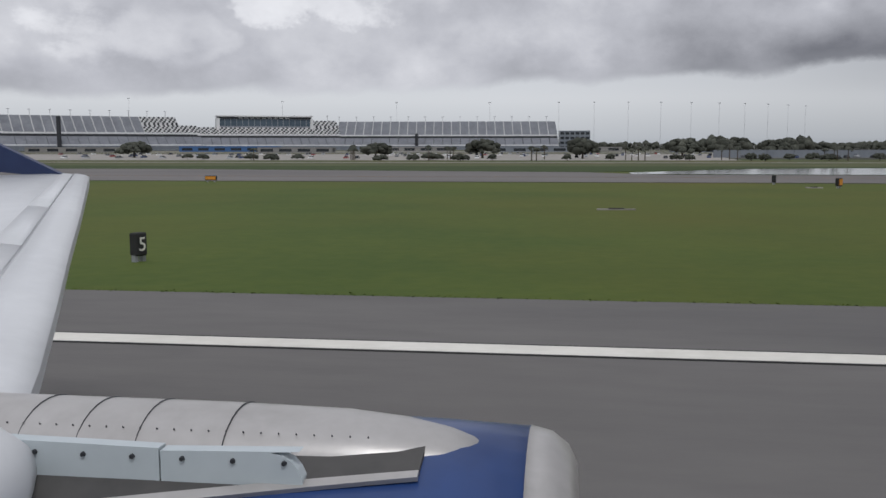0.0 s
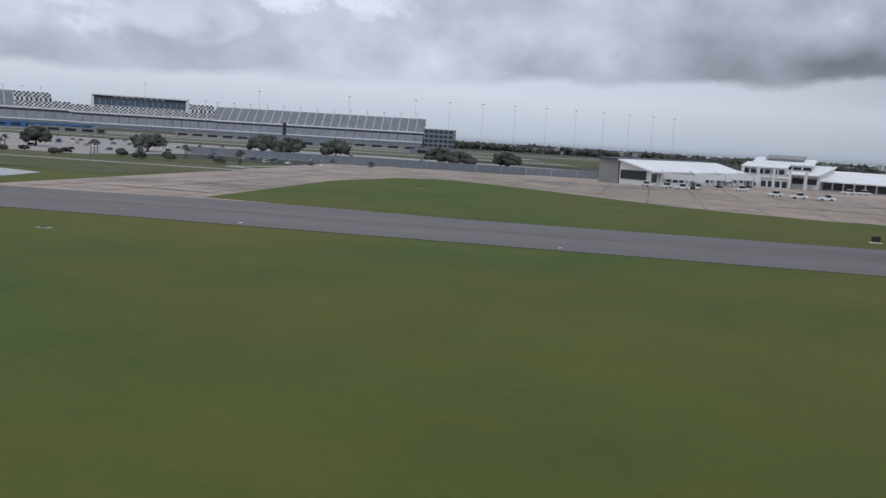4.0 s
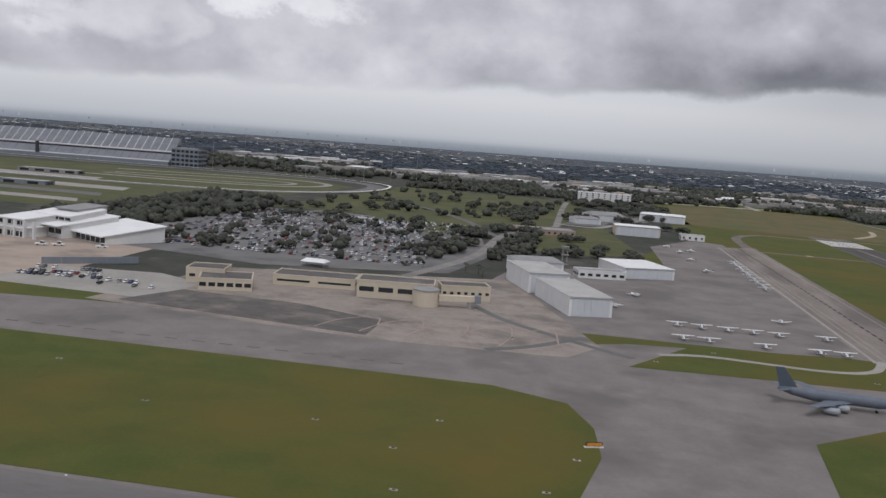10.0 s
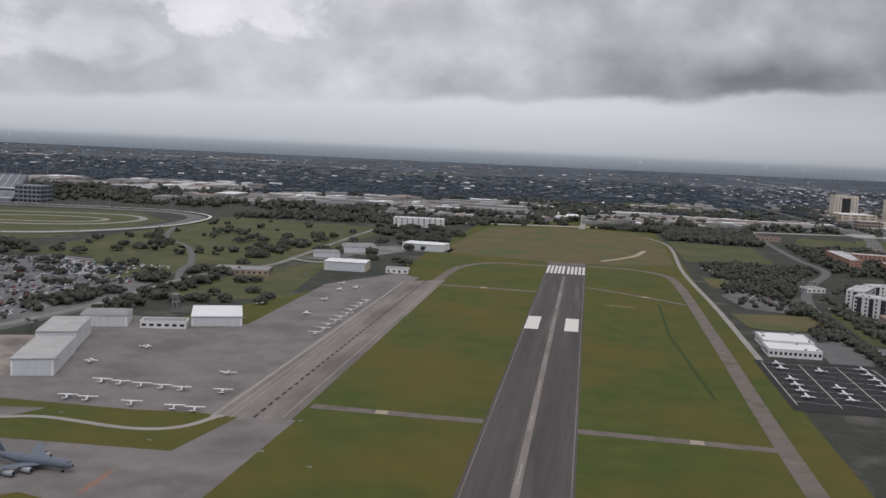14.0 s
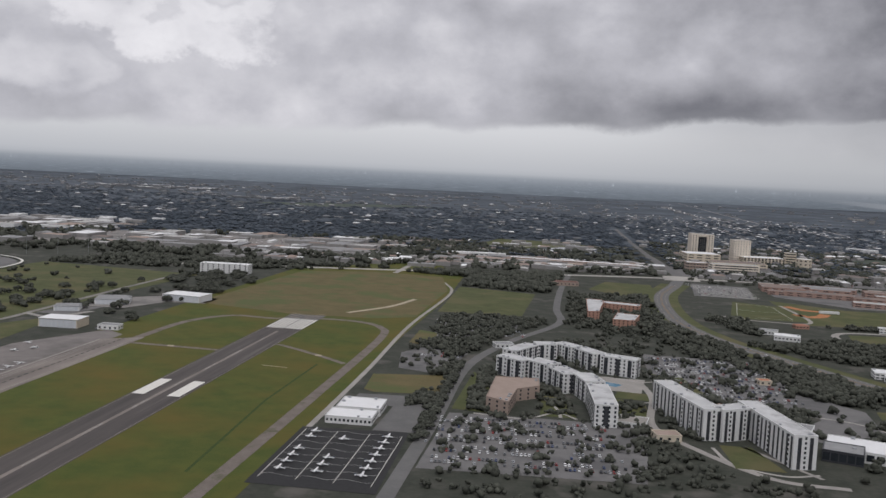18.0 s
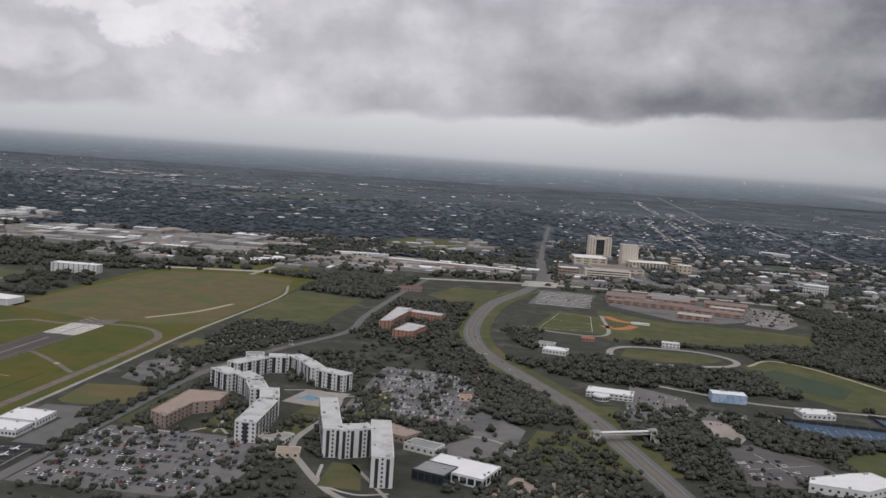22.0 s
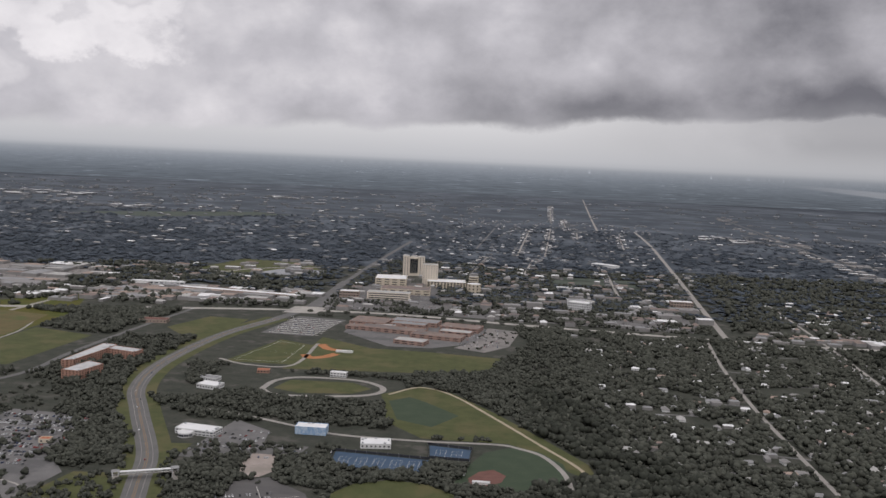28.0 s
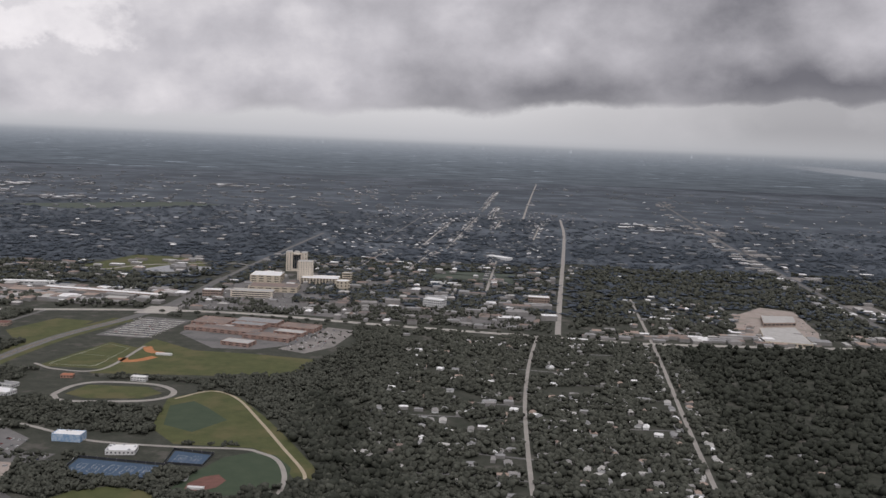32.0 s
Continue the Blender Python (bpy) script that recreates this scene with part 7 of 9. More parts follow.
def clump_mesh(name, centres, radii, squash, seed, mat, far=False, soft=False):
    """Many uneven leaf clumps in one mesh; far: simpler ones; soft: rounded shading."""
    rng = np.random.default_rng(seed)
    base_v, base_f = (OCT_V, OCT_F) if far else (ICO_V, ICO_F)
    n, nv = len(centres), len(base_v)
    jit = rng.uniform(0.62, 1.3, (n, nv, 1))
    ang = rng.uniform(0, 2 * np.pi, n)
    c, s = np.cos(ang), np.sin(ang)
    rot = np.zeros((n, 3, 3))
    rot[:, 0, 0], rot[:, 0, 1], rot[:, 1, 0], rot[:, 1, 1], rot[:, 2, 2] = c, -s, s, c, 1
    v = np.einsum("nij,vj->nvi", rot, base_v) * jit * np.asarray(radii)[:, None, None]
    v[:, :, 2] *= squash
    v += np.asarray(centres)[:, None, :]
    f = (base_f[None] + (np.arange(n) * nv)[:, None, None]).reshape(-1, 3)
    v = v.reshape(-1, 3)
    me = bpy.data.meshes.new(name)
    me.vertices.add(len(v))
    me.vertices.foreach_set("co", v.ravel())
    me.loops.add(f.size)
    me.loops.foreach_set("vertex_index", f.ravel().astype(np.int32))
    me.polygons.add(len(f))
    me.polygons.foreach_set("loop_start", np.arange(0, f.size, 3, dtype=np.int32))
    if soft:
        me.polygons.foreach_set("use_smooth", [True] * len(me.polygons))
    me.update(calc_edges=True)
    me.materials.append(M[mat])
    return me


def crown_mesh(seed, spread, height, clumps=70):
    rng = np.random.default_rng(seed)
    p = rng.normal(0, 1, (clumps, 3))
    p /= np.linalg.norm(p, axis=1)[:, None]
    p *= rng.uniform(0.55, 1.0, (clumps, 1)) ** 0.6
    p[:, 2] = np.abs(p[:, 2]) * 0.9 - 0.15
    p += rng.normal(0, 0.08, p.shape)
    c = p * (spread, spread, height) + (0, 0, height * 0.75)
    return clump_mesh("crown", c, rng.uniform(0.16, 0.34, clumps) * spread, 0.75, seed + 5, "leaf")


def trunk_mesh(seed, h, spread):
    bm = bmesh.new()
    bmesh.ops.create_cone(bm, cap_ends=True, segments=7, radius1=0.22, radius2=0.12, depth=h, matrix=Matrix.Translation((0, 0, h / 2)))
    rnd = random.Random(seed)
    for k in range(4):
        a = k * 1.6 + rnd.random()
        tip = Vector((math.cos(a) * spread * 0.6, math.sin(a) * spread * 0.6, h * rnd.uniform(1.35, 1.7)))
        base = Vector((0, 0, h * rnd.uniform(0.6, 0.95)))
        m = Matrix.Translation((base + tip) / 2) @ (tip - base).to_track_quat("Z", "Y").to_matrix().to_4x4()
        bmesh.ops.create_cone(bm, cap_ends=True, segments=5, radius1=0.1, radius2=0.04, depth=(tip - base).length, matrix=m)
    me = bpy.data.meshes.new("trunk")
    bm.to_mesh(me)
    bm.free()
    me.materials.append(M["bark"])
    return me


OAKS = [(trunk_mesh(k, 1.5, 2.6), crown_mesh(10 + k, 2.5 + 0.2 * k, 2.0)) for k in range(5)]


def palm_meshes(seed):
    bm = bmesh.new()
    rnd = random.Random(seed)
    for k in range(13):
        a = k * 2.4 + rnd.random() * 0.4
        d = Vector((math.cos(a), math.sin(a), 0))
        s = Vector((-d.y, d.x, 0))
        lift = rnd.uniform(-0.3, 0.7)
        pts = [Vector((0, 0, 4.3)) + d * (1.5 * t) + Vector((0, 0, lift * t - 1.3 * t * t)) for t in (0, 0.35, 0.7, 1.0)]
        wid = (0.06, 0.3, 0.26, 0.04)
        rows = [(bm.verts.new(p + s * w - Vector((0, 0, w * 0.5))), bm.verts.new(p), bm.verts.new(p - s * w - Vector((0, 0, w * 0.5)))) for p, w in zip(pts, wid)]
        for r0, r1 in zip(rows, rows[1:]):
            bm.faces.new((r0[0], r0[1], r1[1], r1[0]))
            bm.faces.new((r0[1], r0[2], r1[2], r1[1]))
    cr = bpy.data.meshes.new("fronds")
    bm.to_mesh(cr)
    bm.free()
    cr.materials.append(M["leaf"])
    t = bmesh.new()
    bmesh.ops.create_cone(t, cap_ends=True, segments=7, radius1=0.17, radius2=0.11, depth=4.3, matrix=Matrix.Translation((0, 0, 2.15)))
    tr = bpy.data.meshes.new("trunk")
    t.to_mesh(tr)
    t.free()
    tr.materials.append(M["bark"])
    return tr, cr


PALM = palm_meshes(3)
TREES = []


def tree(x, y, s, rnd, kind="oak", label="dark green broad-crowned oak tree on the grass", group="single trees"):
    tm, cm = (PALM if kind == "palm" else OAKS[rnd.randrange(len(OAKS))])
    root = empty("palm_tree" if kind == "palm" else "tree", pose(x, y, 0.05, 0, 0, rnd.uniform(0, 360)) @ Matrix.Diagonal((s * rnd.uniform(0.85, 1.2), s * rnd.uniform(0.85, 1.2), s * rnd.uniform(0.85, 1.15), 1)))
    tagged(root, label, "tree", group)
    for nm, me in (("trunk", tm), ("fronds" if kind == "palm" else "crown", cm)):
        o = new(nm, me)
        o.parent = root
    TREES.append(root)


def inside(x, y, pts):
    r = False
    for i in range(len(pts)):
        (x0, y0), (x1, y1) = pts[i - 1], pts[i]
        if (y0 > y) != (y1 > y) and x < (x1 - x0) * (y - y0) / (y1 - y0) + x0:
            r = not r
    return r


ROAD_CELLS = set()
for line_, wid_ in ROADS:
    fine_ = smooth_line(line_) if len(line_) > 2 else line_
    for (xa, ya), (xb, yb) in zip(fine_, fine_[1:]):
        n_ = max(1, int(math.hypot(xb - xa, yb - ya) / 2))
        for i_ in range(n_ + 1):
            px, py = xa + (xb - xa) * i_ / n_, ya + (yb - ya) * i_ / n_
            rr = int((wid_ / 2 + (2.5 if wid_ > 5 else 0.8)) / 3) + 1
            for gx in range(-rr, rr + 1):
                for gy in range(-rr, rr + 1):
                    if gx * gx + gy * gy <= rr * rr:
                        ROAD_CELLS.add((int(px // 3) + gx, int(py // 3) + gy))


def clear_of_roads(x, y):
    return (int(x // 3), int(y // 3)) not in ROAD_CELLS


CAMPUS_LOT = [(660, 480), (672, 500), (695, 497), (716, 482), (733, 443), (745, 392), (729, 384), (705, 399), (686, 434)]
MEADOW = [(885, 590), (908, 618), (936, 602), (968, 558), (996, 514), (1022, 470), (1026, 442), (1008, 440), (975, 490), (925, 488), (898, 520)]
OPEN_LOTS = [BARE_LOT, TREE_LOT, DRY_PATCH, EAST_LOT, CAMPUS_LOT, MEADOW, COURTS_LONG, COURTS_SHORT, DARK_LOT, BALL_FIELD, GREEN_FIELD, [(840, 444), (852, 444), (859, 420), (854, 409), (844, 405), (839, 430)], [(888, 464), (914, 468), (912, 484), (890, 480)], [(868, 350), (908, 350), (908, 368), (898, 378), (868, 360)]]
OPEN_BOX = [(min(p[0] for p in q), max(p[0] for p in q), min(p[1] for p in q), max(p[1] for p in q), q) for q in OPEN_LOTS]


def on_lot(x, y):
    return any(a < x < b and c < y < d and inside(x, y, q) for a, b, c, d, q in OPEN_BOX)


KEEP_CLEAR = [[(1560, 1142), (1608, 1146), (1606, 1202), (1560, 1198)], [(1567, 1411), (1615, 1415), (1613, 1471), (1567, 1467)], [(1576, 1750), (1624, 1754), (1622, 1810), (1576, 1806)], [(1601, 2244), (1649, 2248), (1647, 2304), (1601, 2300)], [(1388, 1066), (1442, 1145), (1482, 1125), (1470, 985), (1450, 905), (1382, 905), (1370, 961)], [(762, 990), (866, 990), (868, 1180), (835, 1275), (790, 1280)], [(70, 890), (420, 935), (435, 1100), (330, 1140), (85, 1075)],
              [(-230, 1030), (50, 1065), (50, 1210), (-230, 1175)], [(500, 960), (715, 925), (715, 1000), (540, 1030)], [(520, 1180), (600, 1150), (690, 1200), (690, 1250), (640, 1330), (540, 1330)],
              [(1010, 1230), (1130, 1230), (1130, 1330), (1010, 1330)], [(-150, 2120), (60, 2080), (330, 2400), (200, 2460)]]
CLEAR_BOX = [(min(p[0] for p in q), max(p[0] for p in q), min(p[1] for p in q), max(p[1] for p in q), q) for q in KEEP_CLEAR]


def kept_clear(x, y):
    return any(a < x < b and c < y < d and inside(x, y, q) for a, b, c, d, q in CLEAR_BOX)


def patchy(x, y, floor=-0.38):
    """Openings of uneven shape between groups of trees."""
    return math.sin(x * 0.043 + 1.5 * math.sin(y * 0.031)) * math.sin(y * 0.052 + 1.2 * math.sin(x * 0.023)) > floor


def scatter(pts, count, rnd, loose=False, open_share=-0.38, lots=False):
    x0, x1 = min(p[0] for p in pts), max(p[0] for p in pts)
    y0, y1 = min(p[1] for p in pts), max(p[1] for p in pts)
    out, tries = [], 0
    while len(out) < count and tries < count * 30:
        tries += 1
        x, y = rnd.uniform(x0, x1), rnd.uniform(y0, y1)
        if inside(x, y, pts) and clear_of_roads(x, y) and (lots or not on_lot(x, y)) and (not loose or not kept_clear(x, y) and patchy(x, y, open_share)):
            out.append((x, y))
    return out


rt_ = random.Random(4)
for x, y in ((-48, 226), (-20, 214), (3, 206), (26, 218), (52, 246), (-110, 222), (-160, 230)):
    tree(x, y, 1.25, rt_, label="dark broad-crowned oak tree in the paddock")
for x, y in ((40, 262), (46, 268), (62, 262), (92, 266), (98, 262), (112, 268)):
    tree(x, y, 1.5, rt_, label="large dark oak tree behind the blast wall")
for k in range(26):
    x = -60 + (k * 37 % 130)
    tree(x, 170 + (k * 13 % 22), 0.62, rt_, "palm", "small palm tree on the bank behind the pond")
for x, y in scatter([(-90, 165), (70, 165), (60, 190), (-90, 190)], 26, rt_):
    tree(x, y, 0.38, rt_, label="low dark shrub on the bank")
# car parks, lawns and campus
for x, y in scatter([(200, 256), (300, 270), (310, 430), (215, 430)], 30, rt_):
    tree(x, y, 0.85, rt_, label="dark round tree between rows of parked cars")
for pts, n, s in (([(300, 300), (330, 305), (325, 420), (300, 420)], 16, 1.1), ([(200, 440), (330, 440), (340, 640), (230, 620)], 26, 1.1), ([(330, 590), (400, 600), (395, 690), (320, 690)], 22, 1.2), ([(330, 330), (372, 335), (370, 400), (330, 410)], 10, 0.9)):
    for x, y in scatter(pts, n, rt_):
        tree(x, y, s, rt_, label="dark broad-crowned tree on the lawns")
for x, y in scatter([(300, 470), (400, 480), (402, 545), (380, 600), (300, 600)], 34, rt_) + scatter([(335, 600), (404, 600), (404, 720), (335, 720)], 26, rt_):
    tree(x, y, 1.15, rt_, label="dark broad-crowned tree near the hangars")
for k in range(26):
    tree(585 + (k % 2) * 2, 300 + k * 5.2, 0.8, rt_, label="dark street tree along the campus road")
for k in range(22):
    tree(756 + k * 20 - (k % 3), 897 + (k % 4) - (max(0, k - 5) * 0.9), 0.8, rt_, label="round street tree along the avenue")
for x, y in ((320, 268), (322, 262), (316, 270), (330, 300), (326, 290)):
    tree(x, y, 0.75, rt_, "palm", "palm tree behind the old terminal")

# ---------------- woods, joined ----------------
def woods(name, areas, seed, clumps, label, mat="leaf", base=0.9, loose=False, open_share=-0.38, lots=False):
    """areas: outline, trees, size."""
    rnd, cs, rs = random.Random(seed), [], []
    for pts, count, size in areas:
        for x, y in scatter(pts, count, rnd, loose, open_share, lots):
            s = size * rnd.uniform(0.65, 1.35)
            for _ in range(clumps):
                cs.append((x + rnd.gauss(0, 0.5) * s * 1.7, y + rnd.gauss(0, 0.5) * s * 1.7, s * rnd.uniform(0.4, 1.8) if clumps > 1 else s * 0.6))
                rs.append(s * rnd.uniform(0.6, 1.25) * (1.1 if clumps < 6 else 0.78) * (1.0 if clumps > 1 else 1.6))
    ob = new(name, clump_mesh(name, np.array(cs), np.array(rs), base, seed, mat, clumps == 1, True))
    tagged(ob, label, "woods", kind="stuff")


woods("campus_woods", [([(640, 560), (700, 545), (712, 640), (706, 720), (690, 730), (640, 725), (636, 600)], 446, 1.52), ([(700, 470), (735, 500), (715, 560), (700, 600), (690, 560)], 176, 1.44),
                       ([(745, 395), (790, 420), (760, 470), (735, 495), (740, 430)], 270, 1.52), ([(590, 430), (604, 500), (560, 480), (556, 430)], 80, 1.29), ([(560, 500), (600, 505), (628, 585), (560, 585)], 256, 1.14),
                       ([(575, 345), (588, 350), (590, 425), (578, 420)], 81, 1.06), ([(756, 300), (860, 300), (850, 420), (800, 420)], 256, 1.22)], 21, 7, "dense dark green trees round the campus")
woods("park_woods", [([(735, 535), (790, 500), (900, 505), (905, 560), (830, 562), (800, 575), (770, 545)], 513, 1.52), ([(895, 612), (960, 560), (1015, 490), (1040, 470), (1010, 560), (980, 640), (960, 668), (900, 650)], 864, 1.52),
                     ([(950, 665), (985, 800), (965, 880), (1010, 880), (1060, 700), (1000, 600)], 756, 1.60), ([(744, 590), (756, 570), (756, 640), (730, 640)], 81, 1.52), ([(820, 628), (900, 632), (900, 642), (820, 640)], 81, 1.14),
                     ([(770, 870), (860, 888), (985, 872), (985, 876), (860, 892), (770, 882)], 50, 0.9), ([(922, 760), (946, 750), (970, 800), (972, 856), (942, 864)], 30, 0.8), ([(800, 632), (900, 640), (950, 668), (950, 660), (900, 630)], 40, 1.0), ([(800, 400), (960, 400), (1000, 440), (960, 452), (880, 445), (810, 425)], 405, 1.37)], 22, 7, "dense dark green park trees")
SUBURB = [(985, 380), (1800, 380), (1900, 1000), (1500, 1060), (1260, 1050), (1250, 900), (985, 870), (1030, 720)]
woods("campus_shrubs", [([(756, 300), (905, 300), (905, 440), (800, 440), (760, 400)], 280, 0.95), ([(560, 430), (606, 430), (628, 585), (560, 585)], 200, 0.9), ([(592, 345), (606, 345), (600, 425), (592, 425)], 40, 0.9), ([(650, 425), (745, 425), (745, 500), (660, 560), (640, 480)], 130, 0.9), ([(655, 275), (720, 275), (690, 300), (660, 330)], 70, 0.85), ([(744, 300), (760, 300), (770, 360), (744, 380)], 60, 0.9), ([(900, 380), (1000, 380), (990, 460), (905, 440)], 150, 1.1), ([(588, 250), (670, 250), (672, 345), (628, 345), (592, 342)], 150, 0.85), ([(592, 345), (606, 345), (606, 420), (592, 425)], 60, 1.0), ([(626, 350), (640, 350), (632, 392), (620, 398)], 50, 0.9), ([(655, 330), (684, 330), (672, 372), (658, 380)], 60, 0.9), ([(676, 375), (742, 350), (744, 390), (676, 392)], 150, 1.0), ([(676, 392), (742, 392), (742, 488), (676, 488)], 130, 0.95), ([(720, 285), (800, 285), (800, 345), (756, 345)], 120, 1.1), ([(800, 430), (900, 430), (884, 462), (815, 458)], 90, 1.1), ([(636, 440), (668, 440), (676, 500), (640, 520), (612, 480)], 120, 1.2), ([(205, 262), (300, 270), (306, 425), (215, 430)], 70, 1.0), ([(300, 270), (330, 300), (330, 420), (305, 420)], 60, 1.2)], 27, 4, "small dark trees and shrubs among car parks")
woods("lot_trees", [(CAMPUS_LOT, 46, 1.0), (TREE_LOT, 16, 1.0), (EAST_LOT, 12, 1.0), (DARK_LOT, 8, 0.9), ([(931, 493), (975, 490), (975, 499), (931, 498)], 14, 0.9)], 41, 5, "dark round trees between rows of parked cars", lots=True)
woods("suburb_woods", [([(985, 380), (1285, 380), (1290, 860), (1250, 900), (985, 870), (1030, 720)], 6800, 1.55)], 23, 3, "dense dark trees over a suburb", loose=True, open_share=-0.6)
woods("east_forest", [([(1275, 380), (1900, 380), (1950, 960), (1550, 905), (1290, 868)], 7800, 2.1), ([(985, 380), (1120, 380), (1060, 480), (1010, 600), (985, 640)], 500, 2.0)], 28, 3, "closed dark forest east of the suburb, some cloud shadow in its colour", "forest_leaf")
woods("airport_woods", [([(150, 305), (195, 290), (200, 420), (190, 470), (150, 470)], 284, 1.44), ([(195, 455), (330, 470), (345, 700), (215, 720), (200, 600)], 45, 1.4), ([(404, 800), (470, 820), (560, 800), (640, 830), (640, 872), (500, 840), (400, 820)], 405, 1.67),
                        ([(552, 735), (628, 720), (628, 860), (556, 800)], 378, 1.60), ([(200, 720), (330, 740), (440, 800), (420, 840), (220, 800)], 405, 1.60)], 24, 5, "dark green trees round the airport")
woods("middle_woods", [([(-300, 790), (100, 800), (560, 880), (730, 915), (720, 1200), (560, 1250), (100, 1080), (-300, 1000)], 2600, 2.2), ([(755, 930), (1170, 900), (1180, 1180), (1250, 1400), (760, 1420)], 5200, 1.5), ([(1190, 900), (1800, 980), (1850, 1500), (1250, 1450)], 3800, 2.2)], 25, 2, "dark green trees among town streets", loose=True)
woods("far_woods", [([(-1500, 1000), (2400, 1000), (2700, 1500), (-1800, 1500)], 22000, 3.1), ([(-1800, 1500), (2700, 1500), (2900, 1900), (-2000, 1900)], 9000, 3.4), ([(-2000, 1900), (2900, 1900), (3000, 2400), (-2200, 2400)], 4500, 3.8)], 26, 1, "endless dark forest, blue distance haze put into its colour", "hazy_leaf", 0.15, loose=True, open_share=-0.7)

# ---------------- houses and far town ----------------
HOUSE_ROOFS = ("white_roof", "grey_roof", "dull_wall", "grey_roof", "paleroof", "grey_roof", "paleroof", "white_roof", "tan", "grey_roof", "dull_wall")
HOUSE_MESH = {}


def house(x, y, rz, w, d, roof, label):
    key = (w, d, roof)
    if key not in HOUSE_MESH:
        a, b, c = box(-w / 2, w / 2, -d / 2, d / 2, 0, 1.5), gable_bm(w, d, 1.5, 2.6), box(-0.25, 0.25, -d / 2 - 0.03, -d / 2 + 0.02, 0, 1.1)
        ms = []
        for nm, bm, mt in (("wall", a, "white_wall"), ("roof", b, roof), ("door", c, "dark_panel")):
            me = bpy.data.meshes.new(nm)
            bm.to_mesh(me)
            bm.free()
            me.materials.append(M[mt])
            ms.append(me)
        HOUSE_MESH[key] = ms
    root = empty("house", pose(x, y, 0.05, 0, 0, rz))
    tagged(root, label, "house", "suburban houses")
    for me in HOUSE_MESH[key]:
        o = new(me.name.split(".")[0], me)
        o.parent = root


rh = random.Random(11)
LABELS = {"white_roof": "low house with a bright white roof among trees", "grey_roof": "low house with a grey shingle roof among trees", "tan": "low house with a brown roof among trees", "dull_wall": "low house with a weathered grey roof among trees", "paleroof": "low house with a pale grey roof among trees", "clay_tile": "low house with a red tile roof among trees"}
for k in range(230):
    x, y = rh.uniform(1030, 1245), 450 + 38 * rh.randrange(11) + rh.choice((-8, 8)) + rh.uniform(-5, 5)
    if not inside(x, y, SUBURB) or not clear_of_roads(x, y) or rh.random() < 0.2:
        continue
    rf = rh.choice(HOUSE_ROOFS)
    house(x, y, rh.uniform(-12, 12) + rh.choice((0, 90)), rh.choice((6.0, 7.5)), rh.choice((4.0, 4.8)), rf, LABELS[rf])
for k in range(46):
    y, s_ = 480 + k * 8.4 + rh.uniform(-2, 2), rh.choice((-1, 1))
    rf = rh.choice(HOUSE_ROOFS)
    house(1251 + (y - 470) * 0.046 + s_ * rh.uniform(6.5, 9), y, 90 + rh.uniform(-10, 10), rh.choice((6.0, 7.5)), rh.choice((4.0, 4.8)), rf, LABELS[rf])


def far_boxes(name, areas, seed, label, mats=("paleroof", "white_roof", "grey_roof", "tan", "grey_roof", "school_roof", "dull_wall"), kind="stuff"):
    """Joined low town buildings with pitched or flat roofs."""
    rnd = random.Random(seed)
    bm_v, bm_f, mi = [], [], []
    for pts, n, w0, w1, h0, h1 in areas:
        for x, y in scatter(pts, n, rnd):
            w, d, h = rnd.uniform(w0, w1), rnd.uniform(w0, w1) * 0.55, rnd.uniform(h0, h1)
            a = rnd.choice((0, 0, 1.57, 0.1))
            c, s = math.cos(a), math.sin(a)
            base = len(bm_v)
            for z in (0, h):
                for px, py in ((-w, -d), (w, -d), (w, d), (-w, d)):
                    bm_v.append((x + (px * c - py * s) / 2, y + (px * s + py * c) / 2, z))
            rg = h * 1.25 + 0.3 if w < 14 else h + 0.1
            for px in (-w * 0.7, w * 0.7):
                bm_v.append((x + px * c / 2, y + px * s / 2, rg))
            r = rnd.randrange(len(mats))
            for f in ((0, 1, 5, 4), (1, 2, 6, 5), (2, 3, 7, 6), (3, 0, 4, 7)):
                bm_f.append([base + i for i in f])
                mi.append(len(mats) - 1)
            for f in ((4, 5, 9, 8), (6, 7, 8, 9), (5, 6, 9), (7, 4, 8)):
                bm_f.append([base + i for i in f])
                mi.append(r)
    me = bpy.data.meshes.new(name)
    me.from_pydata(bm_v, [], bm_f)
    for m in mats:
        me.materials.append(M[m])
    me.polygons.foreach_set("material_index", mi)
    tagged(new(name, me), label, "buildings", kind=kind)


far_boxes("suburb_roofs", [([(1265, 460), (1330, 460), (1350, 860), (1275, 860)], 26, 5, 8, 1.5, 2.0), ([(1255, 880), (1400, 890), (1390, 1150), (1270, 1150)], 90, 6, 14, 1.5, 3), ([(1040, 460), (1250, 460), (1250, 870), (1010, 860)], 90, 5, 8, 1.8, 2.6), ([(1150, 460), (1275, 460), (1280, 870), (1165, 870)], 50, 5, 8, 1.8, 2.6)], 31, "scattered roofs of suburban houses among trees")
far_boxes("town_blocks", [([(745, 915), (1180, 900), (1190, 1180), (1230, 1420), (745, 1420)], 240, 6, 14, 2.2, 4.5), ([(900, 960), (1170, 950), (1175, 1110), (920, 1120)], 30, 12, 26, 3, 6)], 32, "low town buildings with grey and brown roofs round the hospital", ("grey_roof", "dark_roof", "paleroof", "school_roof", "grey_roof", "dull_wall", "white_roof", "school_roof", "dull_wall"))
